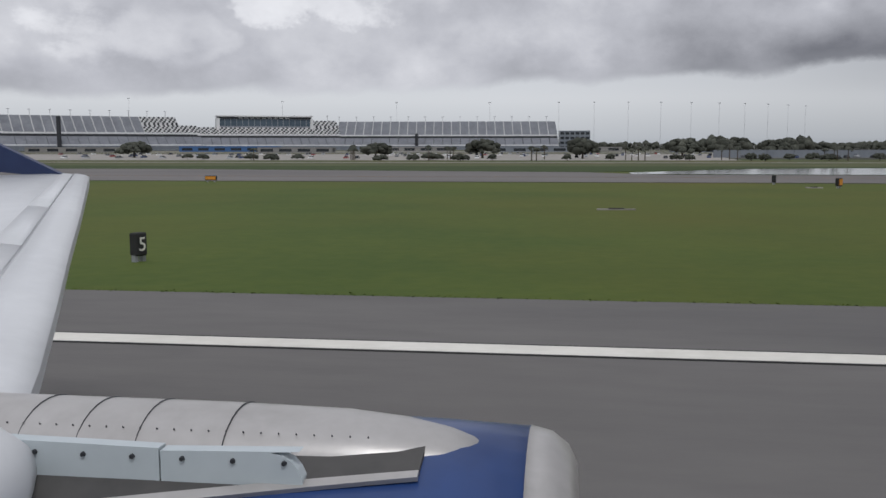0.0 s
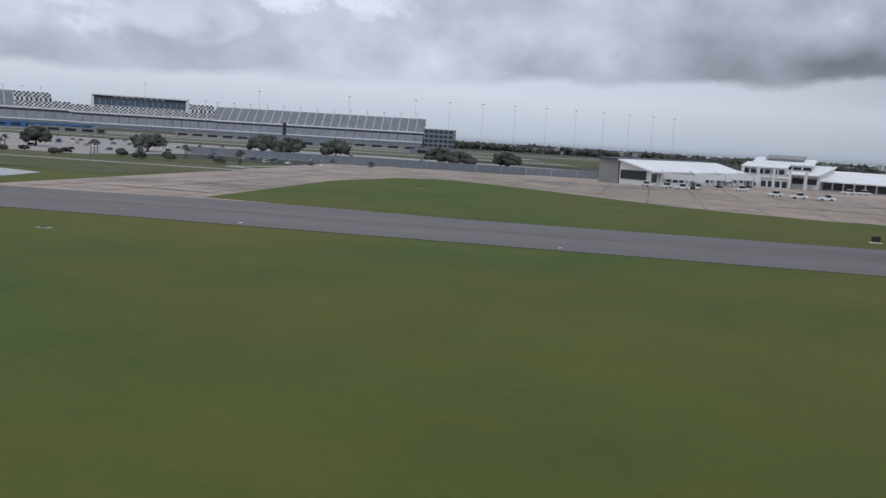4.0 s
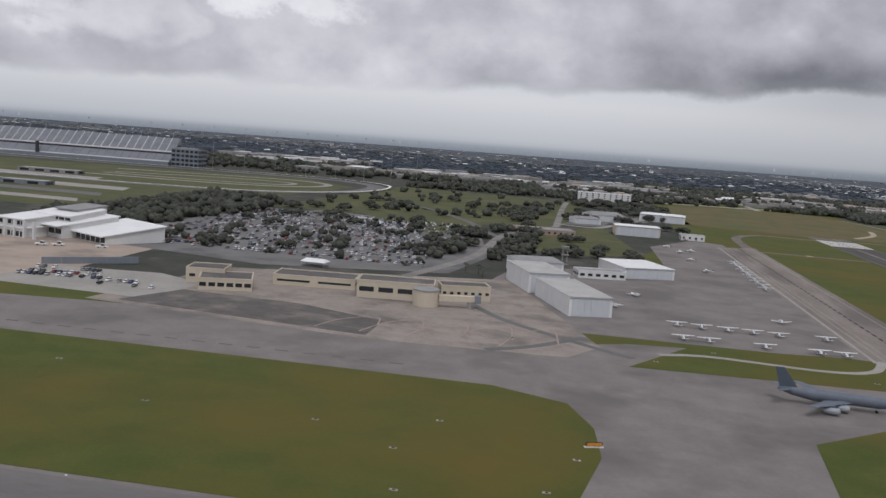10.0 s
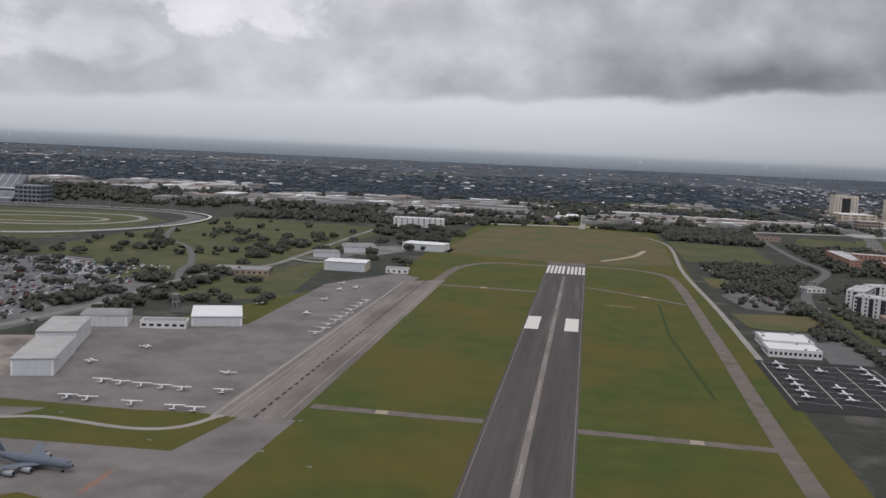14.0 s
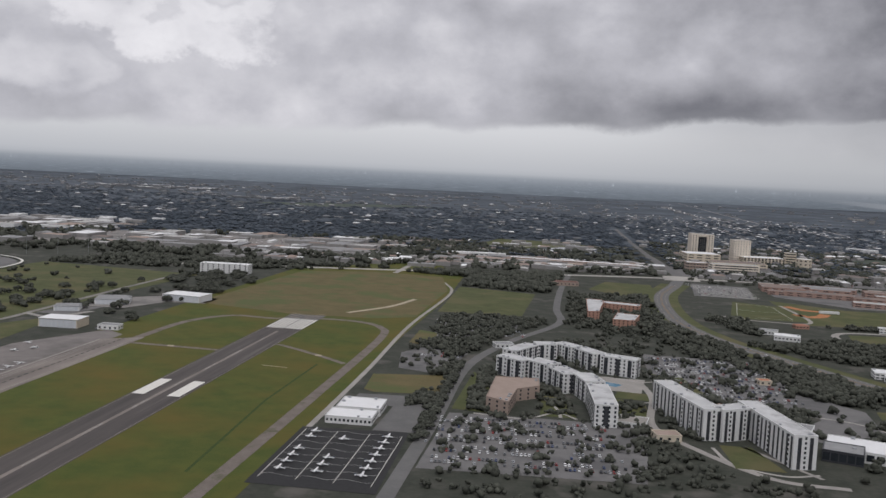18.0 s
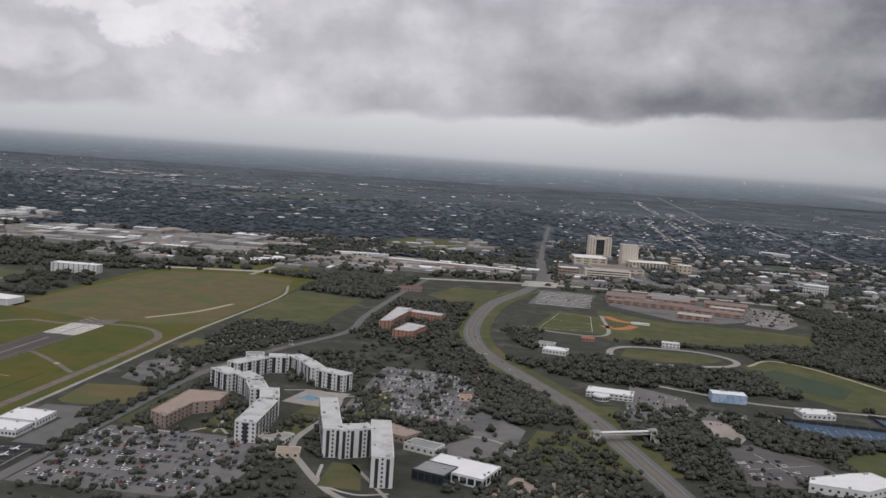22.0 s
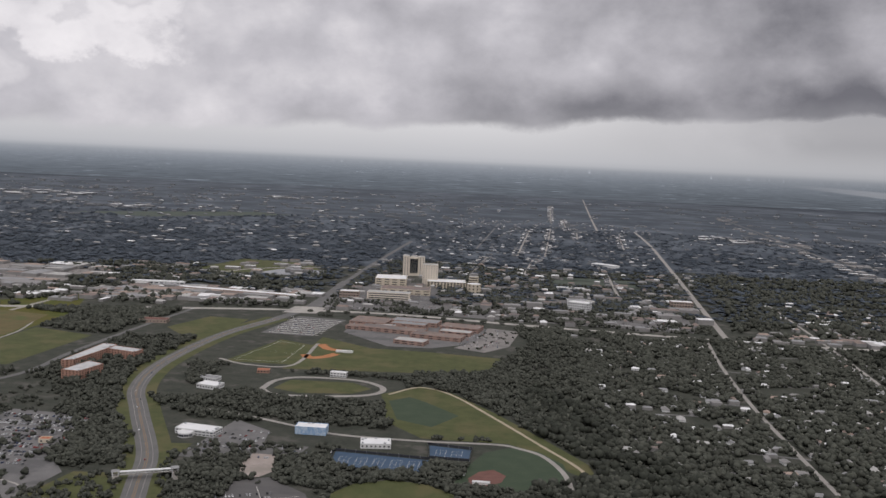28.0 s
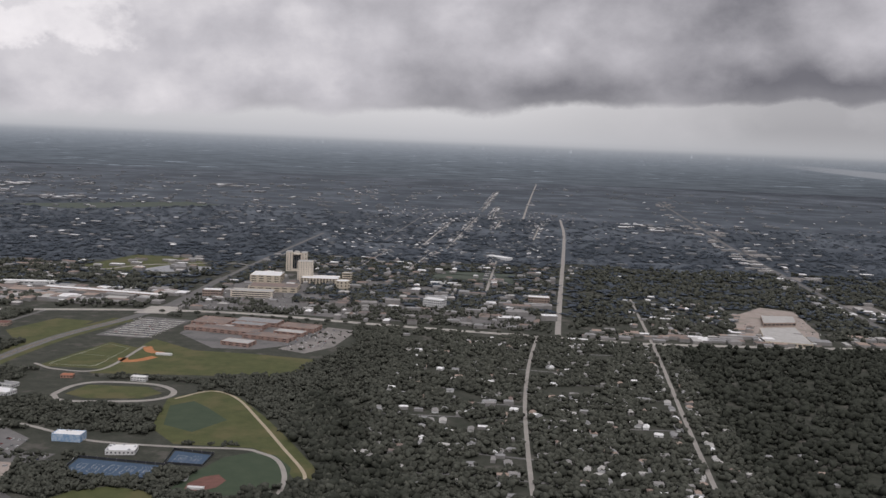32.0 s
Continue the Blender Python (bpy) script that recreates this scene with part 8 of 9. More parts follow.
far_boxes("commercial_strip", [([(500, 900), (735, 930), (730, 1030), (480, 1000)], 120, 9, 34, 2.5, 4), ([(300, 830), (640, 890), (600, 960), (300, 960)], 70, 8, 26, 2.5, 4.5), ([(1190, 860), (1750, 930), (1750, 1000), (1190, 920)], 90, 9, 26, 2, 4)], 33, "low commercial buildings along the avenue")
far_boxes("shopping_centre", [([(40, 860), (420, 920), (430, 1160), (60, 1080)], 70, 16, 46, 3, 5), ([(-260, 1000), (60, 1050), (60, 1250), (-260, 1200)], 50, 18, 50, 3, 6), ([(420, 990), (700, 1120), (640, 1350), (420, 1200)], 70, 8, 22, 2.5, 4)], 34, "pale low shopping centre buildings")
far_boxes("white_blocks", [([(-130, 1015), (45, 1015), (45, 1300), (-130, 1300)], 26, 14, 30, 3, 6), ([(160, 985), (390, 990), (380, 1060), (160, 1060)], 14, 10, 24, 2.5, 4)], 37, "white low-rise blocks and shops beyond the speedway", ("paleroof", "white_roof", "white_wall"))
far_boxes("corridor_stores", [([(1512, 1038), (1592, 1038), (1601, 1306), (1521, 1306)], 16, 10, 26, 2.5, 4), ([(1521, 1306), (1601, 1306), (1606, 1576), (1526, 1576)], 16, 10, 26, 2.5, 4), ([(1526, 1576), (1606, 1576), (1619, 1985), (1539, 1985)], 16, 10, 26, 2.5, 4), ([(1539, 1985), (1619, 1985), (1655, 2563), (1575, 2563)], 16, 10, 26, 2.5, 4), ([(1575, 2563), (1655, 2563), (1712, 3597), (1632, 3597)], 16, 10, 26, 2.5, 4)], 38, "pale low stores along the main road", ("paleroof", "white_roof", "grey_roof", "dull_wall"))
far_boxes("far_town", [([(-700, 1400), (700, 1380), (800, 2500), (-900, 2600)], 260, 7, 20, 2, 4), ([(-1400, 2400), (700, 2400), (900, 3600), (-1500, 3600)], 260, 9, 30, 2, 5), ([(-2200, 1300), (700, 1400), (900, 3000), (-2600, 3400)], 150, 7, 18, 2, 4), ([(750, 1420), (1240, 1420), (1300, 2700), (760, 2700)], 460, 5, 9, 1.6, 2.6), ([(1240, 1100), (2600, 1300), (2900, 3000), (1300, 2800)], 300, 5, 12, 1.8, 3), ([(1300, 1500), (1900, 1500), (1800, 2600), (1400, 2400)], 60, 8, 22, 2, 3.5), ([(-2500, 2300), (2800, 2300), (3200, 4300), (-3000, 4300)], 420, 9, 26, 2, 5)], 35, "tiny pale roofs scattered through distant forest", ("far_roof", "paleroof", "far_roof", "dull_wall", "white_roof", "far_wall"))
far_boxes("far_depots", [([(-240, 2280), (-90, 2300), (-90, 2440), (-240, 2440)], 12, 18, 50, 4, 6), ([(-60, 3260), (110, 3290), (110, 3500), (-60, 3500)], 12, 20, 60, 4, 6), ([(200, 3000), (260, 3000), (260, 3080), (200, 3080)], 4, 20, 40, 4, 6), ([(-900, 2700), (-500, 2700), (-500, 3000), (-900, 3000)], 26, 20, 60, 4, 7), ([(-1500, 1900), (-900, 2000), (-900, 2300), (-1500, 2300)], 30, 20, 60, 4, 6), ([(1380, 2150), (1560, 2170), (1500, 2420), (1400, 2400)], 14, 18, 44, 3, 5)], 36, "long white depot roofs in distant forest", ("white_roof", "paleroof", "white_roof", "far_roof", "far_wall"))
sheet("shopping_lot", [(60, 880), (420, 930), (440, 1100), (330, 1150), (80, 1080)], 0.09, "pale_lot", "wide pale shopping car park", "parking lot")
sheet("shopping_lot", [(-240, 1020), (60, 1060), (60, 1220), (-240, 1180)], 0.09, "pale_lot", "wide pale shopping car park", "parking lot")
sheet("hospital_lots", [(745, 930), (1150, 912), (1165, 1120), (930, 1200), (760, 1150)], 0.08, "lot", "grey car parks round the hospital", "parking lot")
sheet("commercial_lot", [(500, 960), (715, 925), (715, 975), (560, 1010)], 0.09, "road", "grey commercial car park", "parking lot")
sheet("store_lot", [(1564, 1142), (1604, 1150), (1600, 1202), (1562, 1196)], 0.1, "pale_lot", "pale lot of roadside stores", "parking lot")
sheet("store_lot", [(1571, 1411), (1611, 1419), (1607, 1471), (1569, 1465)], 0.1, "pale_lot", "pale lot of roadside stores", "parking lot")
sheet("store_lot", [(1580, 1750), (1620, 1758), (1616, 1810), (1578, 1804)], 0.1, "pale_lot", "pale lot of roadside stores", "parking lot")
sheet("store_lot", [(1605, 2244), (1645, 2252), (1641, 2304), (1603, 2298)], 0.1, "pale_lot", "pale lot of roadside stores", "parking lot")
sheet("east_plaza", [(1391, 1066), (1442, 1141), (1478, 1123), (1466, 985), (1446, 912), (1386, 912), (1374, 961)], 0.09, "plaza_pink", "pale sandy plaza with low stores", "parking lot")
building("plaza_store", [(1387, 903), (1434, 900), (1442, 992), (1400, 976)], 4, "cream_wall", "paleroof", "large flat-roofed store on a pale lot", "store", 1, 5, (4, 1.5), units=8)
building("plaza_store", [(1412, 1008), (1452, 1022), (1461, 1064), (1422, 1060)], 4, "tan", "paleroof", "flat-roofed store on a pale lot", "store", 1, 5, (4, 1.5), units=6)
building("strip_mall", rect(650, 985, 150, 12, -6), 4.2, "tan", "white_roof", "long strip mall with a pale roof", "store", 1, 6, (4, 1.4), units=12)
building("strip_mall", rect(537, 1022, 66, 10, 10), 4.2, "white_wall", "white_roof", "long white-roofed store block", "store", 1, 6, (4, 1.4), units=6)
for pts, nm in (([(520, 1180), (600, 1150), (680, 1250), (640, 1330), (540, 1330)], "meadow"), ([(1010, 1230), (1130, 1230), (1130, 1330), (1010, 1330)], "clearing")):
    sheet("far_meadow", pts, 0.1, "lawn" if nm == "meadow" else "far_meadow", "dry grass clearing in the woods", "field")
ribbon("meadow_road", [(500, 1130), (560, 1160), (600, 1230), (700, 1290), (735, 1280)], 6, 0.11, "paleroad", "pale road round a clearing")
sheet("far_pond", [(600, 1160), (700, 1190), (700, 1240), (630, 1240)], 0.12, "water", "small pond beside a clearing", "water")
for k in range(9):
    y = 1030 + k * 46
    ribbon("town_street", [(755, y), (1185, y - 14)], 5, 0.1, "road", "grey street across the town", curve=False)
for k in range(10):
    y = 470 + k * 38
    ribbon("suburb_street", [(1040, y), (1110, y + 5), (1180, y - 3), (1250, y + 4)], 2.6, 0.09, "lot", "narrow suburban street", curve=False)
far_boxes("street_houses", [([(a[0] - 9, a[1]), (a[0] + 9, a[1]), (b[0] + 10, b[1]), (b[0] - 10, b[1])], int((b[1] - a[1]) / 12), 5, 9, 1.6, 2.6) for a, b in FAR_STREETS[:9]], 39, "pale roofs of houses along straight distant streets", ("paleroof", "white_roof", "dull_wall", "grey_roof", "far_wall"))
building("white_store", [(1079, 1520), (1114, 1492), (1124, 1504), (1088, 1534)], 4, "white_wall", "white_roof", "long white-roofed store among distant trees", "store", 0)
building("white_store", rect(1160, 1108, 26, 18, -4), 4, "white_wall", "white_roof", "bright white-roofed store beside the avenue", "store", 1, 6, (4, 1.4), units=3)
building("pale_office", rect(1036, 1040, 24, 12, 4), 9, "white_wall", "grey_roof", "pale office block with rows of windows", "building", 3, 3, (1.5, 1.2), units=2, bands=True)
building("pale_tower", rect(907, 1154, 12, 11, 0), 15, "cream_wall", "paleroof", "small cream tower block near the hospital", "building", 5, 3, (1.5, 1.2), units=1, bands=True)
building("low_store", rect(1034, 1192, 38, 9, 0), 3.2, "white_wall", "white_roof", "long low white-roofed row of shops", "store", 0)
sheet("far_clearing", [(-150, 2120), (60, 2080), (330, 2400), (200, 2460)], 0.1, "far_meadow", "long green clearing in distant forest", "field")

# ---------------- parked cars ----------------
PAINTS = ("car_white", "car_silver", "car_dark", "car_grey", "car_dark", "car_grey", "car_white", "car_silver", "car_dark", "car_white", "car_silver", "car_grey", "car_red", "car_blue", "car_white")
CAR_MESH = {}


def car_parts(paint):
    if paint not in CAR_MESH:
        body = profile_solid([(-1.02, 0.14), (1.0, 0.14), (1.05, 0.3), (1.0, 0.4), (0.5, 0.46), (-0.9, 0.47), (-1.05, 0.4)], -0.4, 0.4)
        cab = profile_solid([(0.52, 0.45), (0.22, 0.68), (-0.55, 0.69), (-0.85, 0.46)], -0.36, 0.36)
        top = profile_solid([(0.2, 0.685), (0.18, 0.715), (-0.5, 0.72), (-0.53, 0.69)], -0.34, 0.34)
        out = []
        for nm, bm, mt in (("body", body, paint), ("glasshouse", cab, "dark_glass"), ("roof", top, paint)):
            me = bpy.data.meshes.new(nm)
            bm.to_mesh(me)
            bm.free()
            me.materials.append(M[mt])
            out.append(me)
        CAR_MESH[paint] = out
    return CAR_MESH[paint]


CAR_NAMES = {"car_white": "white", "car_silver": "silver", "car_dark": "black", "car_grey": "grey", "car_red": "dark red", "car_blue": "dark blue"}


def car(x, y, rz, paint, where):
    root = empty("car", pose(x, y, 0.125, 0, 0, rz))
    tagged(root, CAR_NAMES[paint] + " car parked in the " + where, "car", "parked cars")
    for me in car_parts(paint):
        o = new(me.name.split(".")[0], me)
        o.parent = root


def car_rows(x0, y0, rows, cols, dx, dy, rz, turn, fill, rnd, where, limit=None):
    """Places for rows of cars on a lot turned by turn degrees."""
    c, s = math.cos(radians(turn)), math.sin(radians(turn))
    out = []
    for r in range(rows):
        for k in range(cols):
            if rnd.random() < fill:
                px, py = k * dx + rnd.uniform(-0.1, 0.1), r * dy + (0 if r % 2 else dy * 0.25)
                out.append((x0 + px * c - py * s, y0 + px * s + py * c, rz + turn + (180 if rnd.random() < 0.5 else 0) + rnd.uniform(-3, 3), rnd.choice(PAINTS), where))
    return out


rc = random.Random(8)
near = car_rows(222, 196, 3, 15, 1.35, 5.0, 90, 8, 0.5, rc, "lot beside the apron")
near += car_rows(244, 193, 2, 10, 1.35, 5.5, 90, 4, 0.6, rc, "lot beside the apron")
near += car_rows(594, 278, 10, 46, 1.35, 6.0, 90, 4, 0.6, rc, "campus lot")
near += car_rows(388, 448, 1, 10, 1.3, 4, 90, 0, 0.6, rc, "lot by the ramp")
sheet("apron_lot", [(219, 186), (262, 184), (262, 208), (248, 216), (222, 212)], 0.10, "paleroad", "pale car park beside the apron", "parking lot")
sheet("campus_lot", [(590, 272), (660, 276), (666, 342), (628, 342), (592, 340)], 0.10, "lot", "grey campus car park", "parking lot")
sheet("campus_lot", [(674, 390), (742, 388), (744, 488), (676, 490)], 0.10, "lot", "grey campus car park", "parking lot")
sheet("terminal_lot", [(196, 262), (262, 246), (312, 264), (318, 310), (300, 420), (220, 436), (194, 370)], 0.10, "lot", "large grey terminal car park", "parking lot")
sheet("small_lot", [(560, 440), (585, 438), (588, 470), (560, 474)], 0.10, "road", "grey car park among trees", "parking lot")
sheet("union_lot", [(740, 285), (800, 285), (800, 330), (758, 332)], 0.10, "tan", "brown paved lot under trees", "parking lot")
for c in near[:190]:
    car(*c)
rest = near[190:] + car_rows(204, 268, 24, 74, 1.35, 6.4, 90, 2, 0.5, rc, "") + car_rows(680, 396, 14, 38, 1.5, 6.4, 90, 2, 0.74, rc, "")
rest += car_rows(805, 436, 4, 50, 1.6, 6.5, 90, 0, 0.3, rc, "") + car_rows(565, 505, 8, 32, 1.6, 8, 90, 10, 0.5, rc, "") + car_rows(564, 442, 4, 14, 1.6, 8, 90, 0, 0.4, rc, "")
rest += car_rows(520, 968, 4, 100, 1.8, 7, 90, -5, 0.5, rc, "") + car_rows(760, 935, 10, 180, 2.2, 14, 90, -2, 0.22, rc, "") + car_rows(-300, 190, 8, 150, 2.6, 16, 90, 0, 0.16, rc, "") + car_rows(90, 900, 12, 140, 2.4, 14, 90, 6, 0.2, rc, "")
rest += car_rows(922, 768, 9, 20, 1.9, 10, 90, 4, 0.5, rc, "") + car_rows(850, 358, 4, 18, 1.6, 7, 90, 24, 0.5, rc, "") + car_rows(810, 450, 5, 16, 1.6, 8, 90, -10, 0.4, rc, "") + car_rows(1395, 935, 8, 60, 2.2, 16, 90, 4, 0.25, rc, "") + car_rows(748, 780, 9, 24, 1.9, 9.5, 90, 1, 0.3, rc, "")
cv, cf, cm_ = [], [], []
rest_names = list(dict.fromkeys(PAINTS))
for x, y, rz, paint, _ in rest:
    c, s = math.cos(radians(rz)), math.sin(radians(rz))
    for me, mi in zip(car_parts(paint), (rest_names.index(paint), len(rest_names), rest_names.index(paint))):
        b = len(cv)
        for v in me.vertices:
            cv.append((x + v.co.x * c - v.co.y * s, y + v.co.x * s + v.co.y * c, v.co.z + 0.12))
        for p in me.polygons:
            cf.append([b + i for i in p.vertices])
            cm_.append(mi)
me = bpy.data.meshes.new("parked_cars")
me.from_pydata(cv, [], cf)
for nm in rest_names + ["dark_glass"]:
    me.materials.append(M[nm])
me.polygons.foreach_set("material_index", cm_)
tagged(new("parked_cars", me), "hundreds of parked cars in distant lots", "cars", kind="stuff")
# traffic on the boulevard
for x, y, rz in ((744, 512, 118), (738, 530, 118), (727, 548, 116), (765, 468, 300), (715, 600, 100), (712, 690, 270), (733, 838, 70), (589, 300, 90), (588, 390, 270), (1180, 1000, 90), (1183, 1090, 270), (640, 870, 5), (850, 906, 0), (900, 900, 175), (790, 420, 120)):
    car(x, y, rz, rc.choice(PAINTS), "traffic lane")

# ---------------- the airliner's wing and engine, on the runway where the take-off run is seen first ----------------
M["wing_white"] = material("wing_white", (0.60, 0.61, 0.62), (0.68, 0.69, 0.70), 1.5, 0.42, 0.15, 0.02)
M["nacelle_blue"] = material("nacelle_blue", (0.018, 0.045, 0.15), (0.025, 0.06, 0.19), 0.8, 0.3, 0.1, 0.01, spec=0.5)
M["bare_metal"] = material("bare_metal", (0.40, 0.385, 0.37), (0.50, 0.485, 0.47), 0.5, 0.36, 0.06, 0.02, metal=0.45)
M["side_panel"] = material("side_panel_grey", (0.44, 0.49, 0.51), (0.50, 0.55, 0.57), 0.8, 0.45, 0.1, 0.01)
M["cowl_shade"] = material("dark_recess", (0.06, 0.058, 0.056), (0.09, 0.086, 0.082), 0.5, 0.6, 0.1, 0.02)
M["wing_navy"] = material("wing_navy", (0.015, 0.025, 0.075), (0.02, 0.035, 0.095), 0.5, 0.4, 0.1, 0.01)


def wing_and_engine():
    root = empty("airliner_wing", pose(0, 0, 0.1))
    tagged(root, "white airliner wing with a blue and silver engine", "aircraft wing")
    line = ((1.9, -1.32, 1.80), (3.0, -1.88, 1.80), (4.0, -2.40, 1.85), (5.0, -2.91, 1.96), (6.0, -3.39, 2.13), (7.5, -4.14, 2.34))

    def skin(a0, a1, lift, name, mat, k0=0, k1=5, top=0.02):
        """A strip of the wing between two shares of the chord."""
        bm = bmesh.new()
        rows = []
        for y, x, z in line[k0:k1 + 1]:
            c = 3.4 - (y - 1.9) * 0.42
            r = []
            for a in (a0, a0 + (a1 - a0) * 0.25, (a0 + a1) / 2, a1):
                hump = 0.055 * c * (math.sqrt(max(0.0, min(1.0, a / 0.3))) * (1 - 0.5 * a))
                r.append((x - a * c, y, z + hump * 0.9 + lift))
            rows.append(r)
        up = [[bm.verts.new(p) for p in r] for r in rows]
        dn = [[bm.verts.new((p[0], p[1], p[2] - 0.05 - top)) for p in r] for r in rows]
        for i in range(len(rows) - 1):
            for j in range(3):
                bm.faces.new((up[i][j], up[i][j + 1], up[i + 1][j + 1], up[i + 1][j]))
                bm.faces.new((dn[i][j + 1], dn[i][j], dn[i + 1][j], dn[i + 1][j + 1]))
            bm.faces.new((up[i][0], up[i + 1][0], dn[i + 1][0], dn[i][0]))
            bm.faces.new((up[i][3], dn[i][3], dn[i + 1][3], up[i + 1][3]))
        for e in (0, -1):
            for j in range(3):
                bm.faces.new((up[e][j], up[e][j + 1], dn[e][j + 1], dn[e][j]))
        bmesh.ops.recalc_face_normals(bm, faces=bm.faces)
        for f in bm.faces:
            f.smooth = abs(f.normal.z) > 0.5
        return part(name, bm, M[mat], root)

    skin(0.0, 0.13, 0.012, "slat", "wing_white", 0, 5)
    for k in range(5):
        skin(0.142, 0.235, 0.006, "slat_panel", "wing_white", k, k + 1)
    skin(0.13, 1.0, -0.004, "wing_skin", "wing_white", 0, 5, 0.12)
    tip = bmesh.new()
    pts = ((-4.3, 7.5, 2.33), (-5.1, 7.55, 2.40), (-5.75, 7.62, 2.78), (-5.55, 7.62, 2.86), (-5.0, 7.58, 2.62))
    a = [tip.verts.new(p) for p in pts]
    b = [tip.verts.new((p[0], p[1] + 0.07, p[2])) for p in pts]
    tip.faces.new(a)
    tip.faces.new(b[::-1])
    for i in range(5):
        tip.faces.new((a[i], b[i], b[(i + 1) % 5], a[(i + 1) % 5]))
    bmesh.ops.recalc_face_normals(tip, faces=tip.faces)
    part("winglet", tip, M["wing_navy"], root, "dark blue winglet")

    def along(name, rings, y, mat, seg=28, label=""):
        o = part(name, tube(rings, seg), M[mat], root, label)
        o.location.y = y
        return o

    along("engine_cowl", [(-1.9, 1.34, 0.42, 0.42), (-1.2, 1.36, 0.56, 0.56), (-0.7, 1.37, 0.6, 0.6), (-0.3, 1.365, 0.6, 0.6), (-0.08, 1.36, 0.595, 0.595)], 2.02, "nacelle_blue", 40, "deep blue engine cowl")
    along("intake_lip", [(-0.082, 1.36, 0.597, 0.597), (-0.03, 1.36, 0.585, 0.585), (0.01, 1.36, 0.555, 0.555), (0.032, 1.36, 0.51, 0.51), (0.02, 1.36, 0.47, 0.47), (-0.03, 1.36, 0.45, 0.45)], 2.02, "bare_metal", 40, "bare metal intake lip")
    along("pylon", [(-2.6, 1.93, 0.16, 0.1), (-1.36, 1.915, 0.155, 0.1), (-0.79, 1.915, 0.15, 0.1), (-0.50, 1.91, 0.145, 0.1), (-0.36, 1.902, 0.13, 0.096), (-0.26, 1.893, 0.108, 0.086), (-0.175, 1.882, 0.075, 0.07)], 1.98, "bare_metal", 28, "riveted bare metal pylon fairing")
    along("pylon_tip", [(-0.178, 1.882, 0.077, 0.072), (-0.13, 1.886, 0.06, 0.056), (-0.06, 1.91, 0.012, 0.025)], 1.96, "wing_white", 20, "white pointed pylon tip")
    for x0, x1 in ((-1.5, -0.842), (-0.838, -0.53)):
        end = [(x1, 1.985)] if x1 < -0.8 else [(x1 - 0.07 + 0.07 * math.cos(a), 1.91 + 0.075 * math.sin(a)) for a in (0.3, 0.6, 0.9, 1.2, 1.5708)]
        bm = profile_solid([(x0, 1.875), (x1, 1.875)] + end + [(x0 + 0.3, 1.99), (x0, 1.98)], 1.755, 1.79)
        part("access_panel", bm, M["side_panel"], root, "pale grey riveted access panel")

    def cowl_band(name, r, lo, hi, mat, label):
        """A band on the cowl's near shoulder between two angles from its top, at its rear and its front end."""
        bm = bmesh.new()
        grid = []
        for k in range(13):
            t = k / 12
            x = -1.5 + 1.2 * t
            a0, a1 = lo[0] + (lo[1] - lo[0]) * t, hi[0] + (hi[1] - hi[0]) * t
            grid.append([bm.verts.new((x, 2.02 - (r + d) * math.sin(radians(a0 + (a1 - a0) * q / 4)), 1.3685 + (r + d) * math.cos(radians(a0 + (a1 - a0) * q / 4)))) for q, d in ((0, 0), (1, 0), (2, 0), (3, 0), (4, 0), (4, -0.012), (0, -0.012))])
        for a, b in zip(grid, grid[1:]):
            for q in range(7):
                bm.faces.new((a[q], a[(q + 1) % 7], b[(q + 1) % 7], b[q]))
        bm.faces.new(grid[0])
        bm.faces.new(grid[-1][::-1])
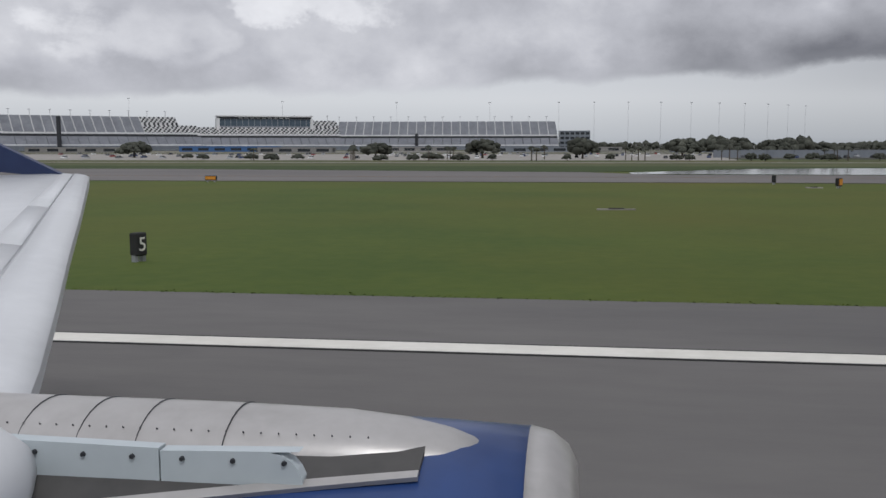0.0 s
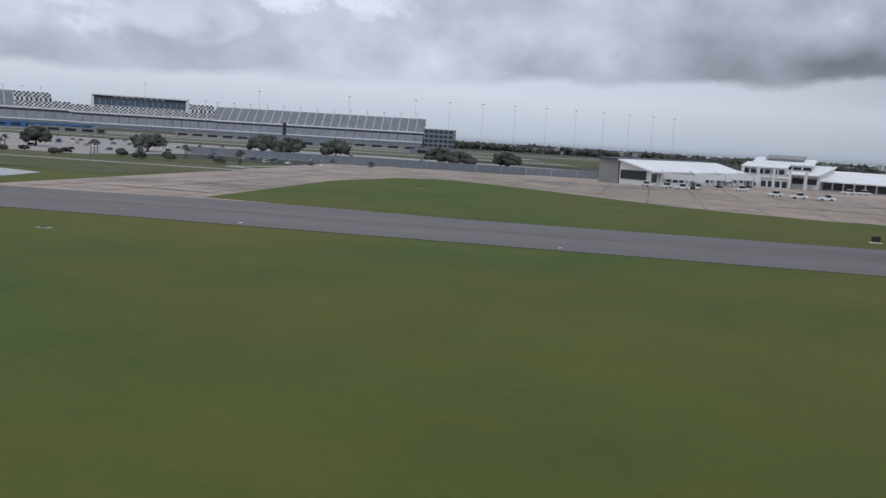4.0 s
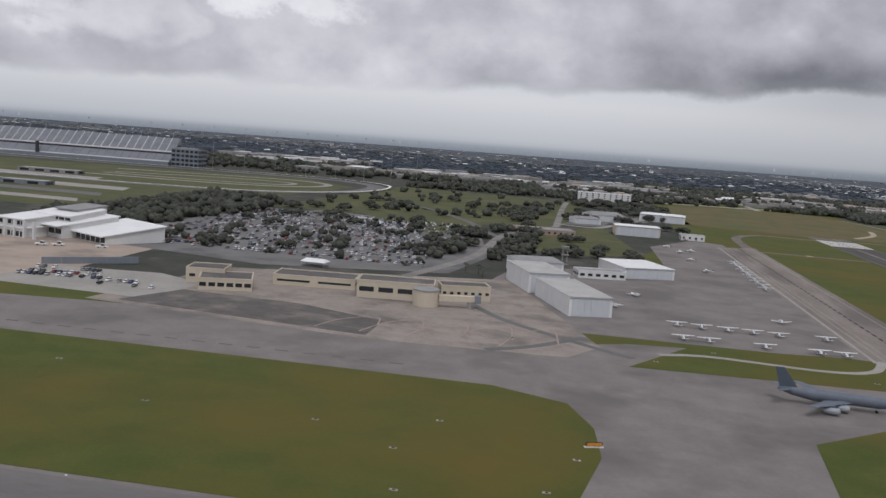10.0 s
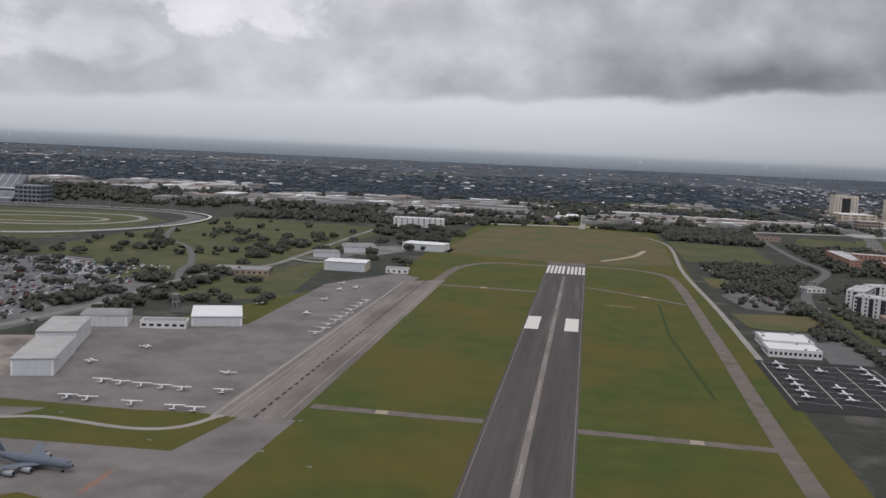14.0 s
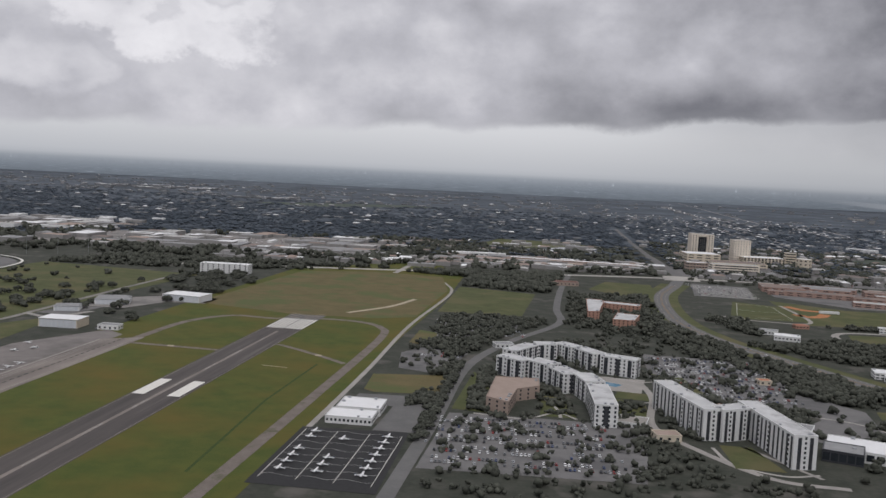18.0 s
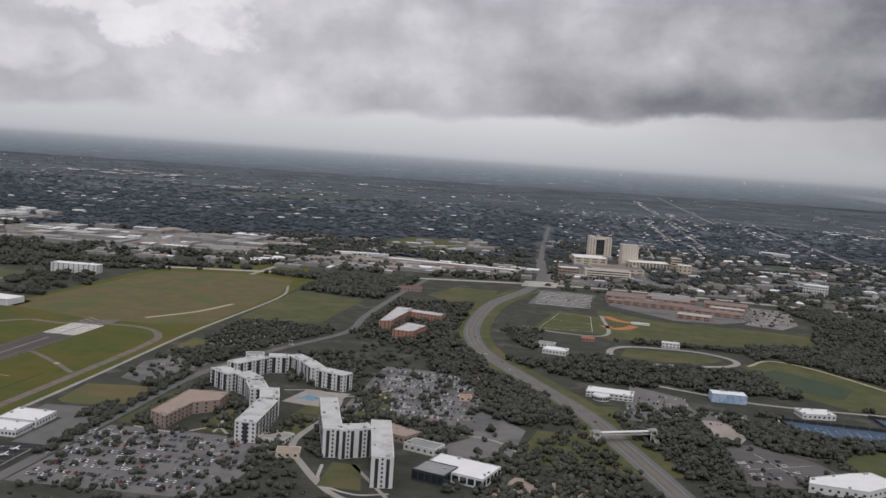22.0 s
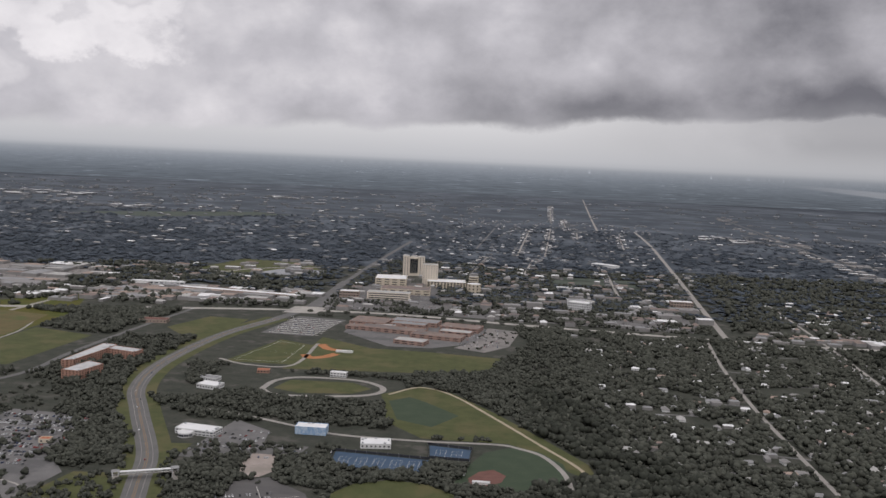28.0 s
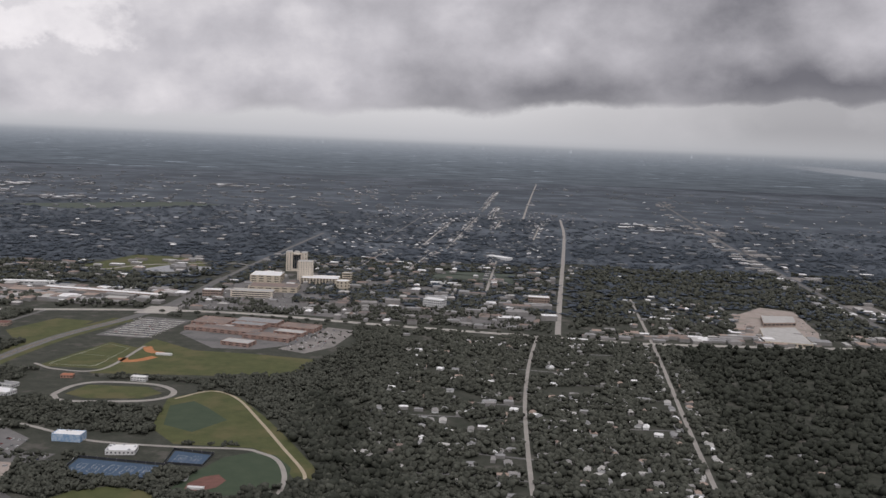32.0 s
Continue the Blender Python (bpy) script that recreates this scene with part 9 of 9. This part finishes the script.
        bmesh.ops.recalc_face_normals(bm, faces=bm.faces)
        part(name, bm, M[mat], root, label)

    # dark band on the cowl, painted for the shade below the panel
    cowl_band("cowl_recess", 0.607, (12, 10), (41, 20), "cowl_shade", "dark band painting the shade under the access panel")
    cowl_band("cowl_edge", 0.612, (41, 20), (44, 22), "bare_metal", "bare metal edge strip of the cowl")
    for k in range(26):
        x = -1.42 + k * 0.04
        rv = bmesh.new()
        bmesh.ops.create_cone(rv, cap_ends=True, segments=6, radius1=0.002, radius2=0.0018, depth=0.004, matrix=Matrix.Translation((x, 1.98 - 0.107, 1.915 + 0.0728)) @ Matrix.Rotation(radians(45), 4, "X"))
        part("rivet", rv, M["dark_panel"], root)
    for i in range(9):
        x = -1.45 + 0.11 * i
        rv = bmesh.new()
        bmesh.ops.create_cone(rv, cap_ends=True, segments=8, radius1=0.006, radius2=0.005, depth=0.006, matrix=Matrix.Translation((x, 1.752, 1.965)) @ Matrix.Rotation(radians(90), 4, "X"))
        part("rivet", rv, M["dark_panel"], root)
    for x in (-1.22, -1.08, -0.94, -0.74, -0.42):
        r = next(h for lo, h in ((-0.5, 0.104), (-9, 0.1035)) if x > lo or lo == -9)
        sm = tube([(x - 0.0007, 1.9145 if x < -0.5 else 1.9025, 0.153 if x < -0.5 else 0.117, r - (0.004 if x > -0.5 else 0)), (x + 0.0007, 1.9145 if x < -0.5 else 1.9025, 0.153 if x < -0.5 else 0.117, r - (0.004 if x > -0.5 else 0))], 28)
        s = part("panel_seam", sm, M["dark_panel"], root)
        s.location.y = 1.98
    part("inboard_fairing", tube([(-1.75, 1.93, 0.2, 0.16), (-1.25, 1.93, 0.2, 0.16), (-1.12, 1.92, 0.14, 0.11), (-1.08, 1.92, 0.05, 0.05)], 20), M["wing_white"], root).location.y = 1.62
    part("gear_strut", rod_bm((-1.9, 2.3, 1.8), (-1.9, 2.3, 0.25), 0.07), M["steel"], root)
    for s in (-0.14, 0.14):
        part("tyre", wheel_bm(-1.9, 2.3 + s, 0.26, 0.26, 0.16), M["black_paint"], root)


wing_and_engine()
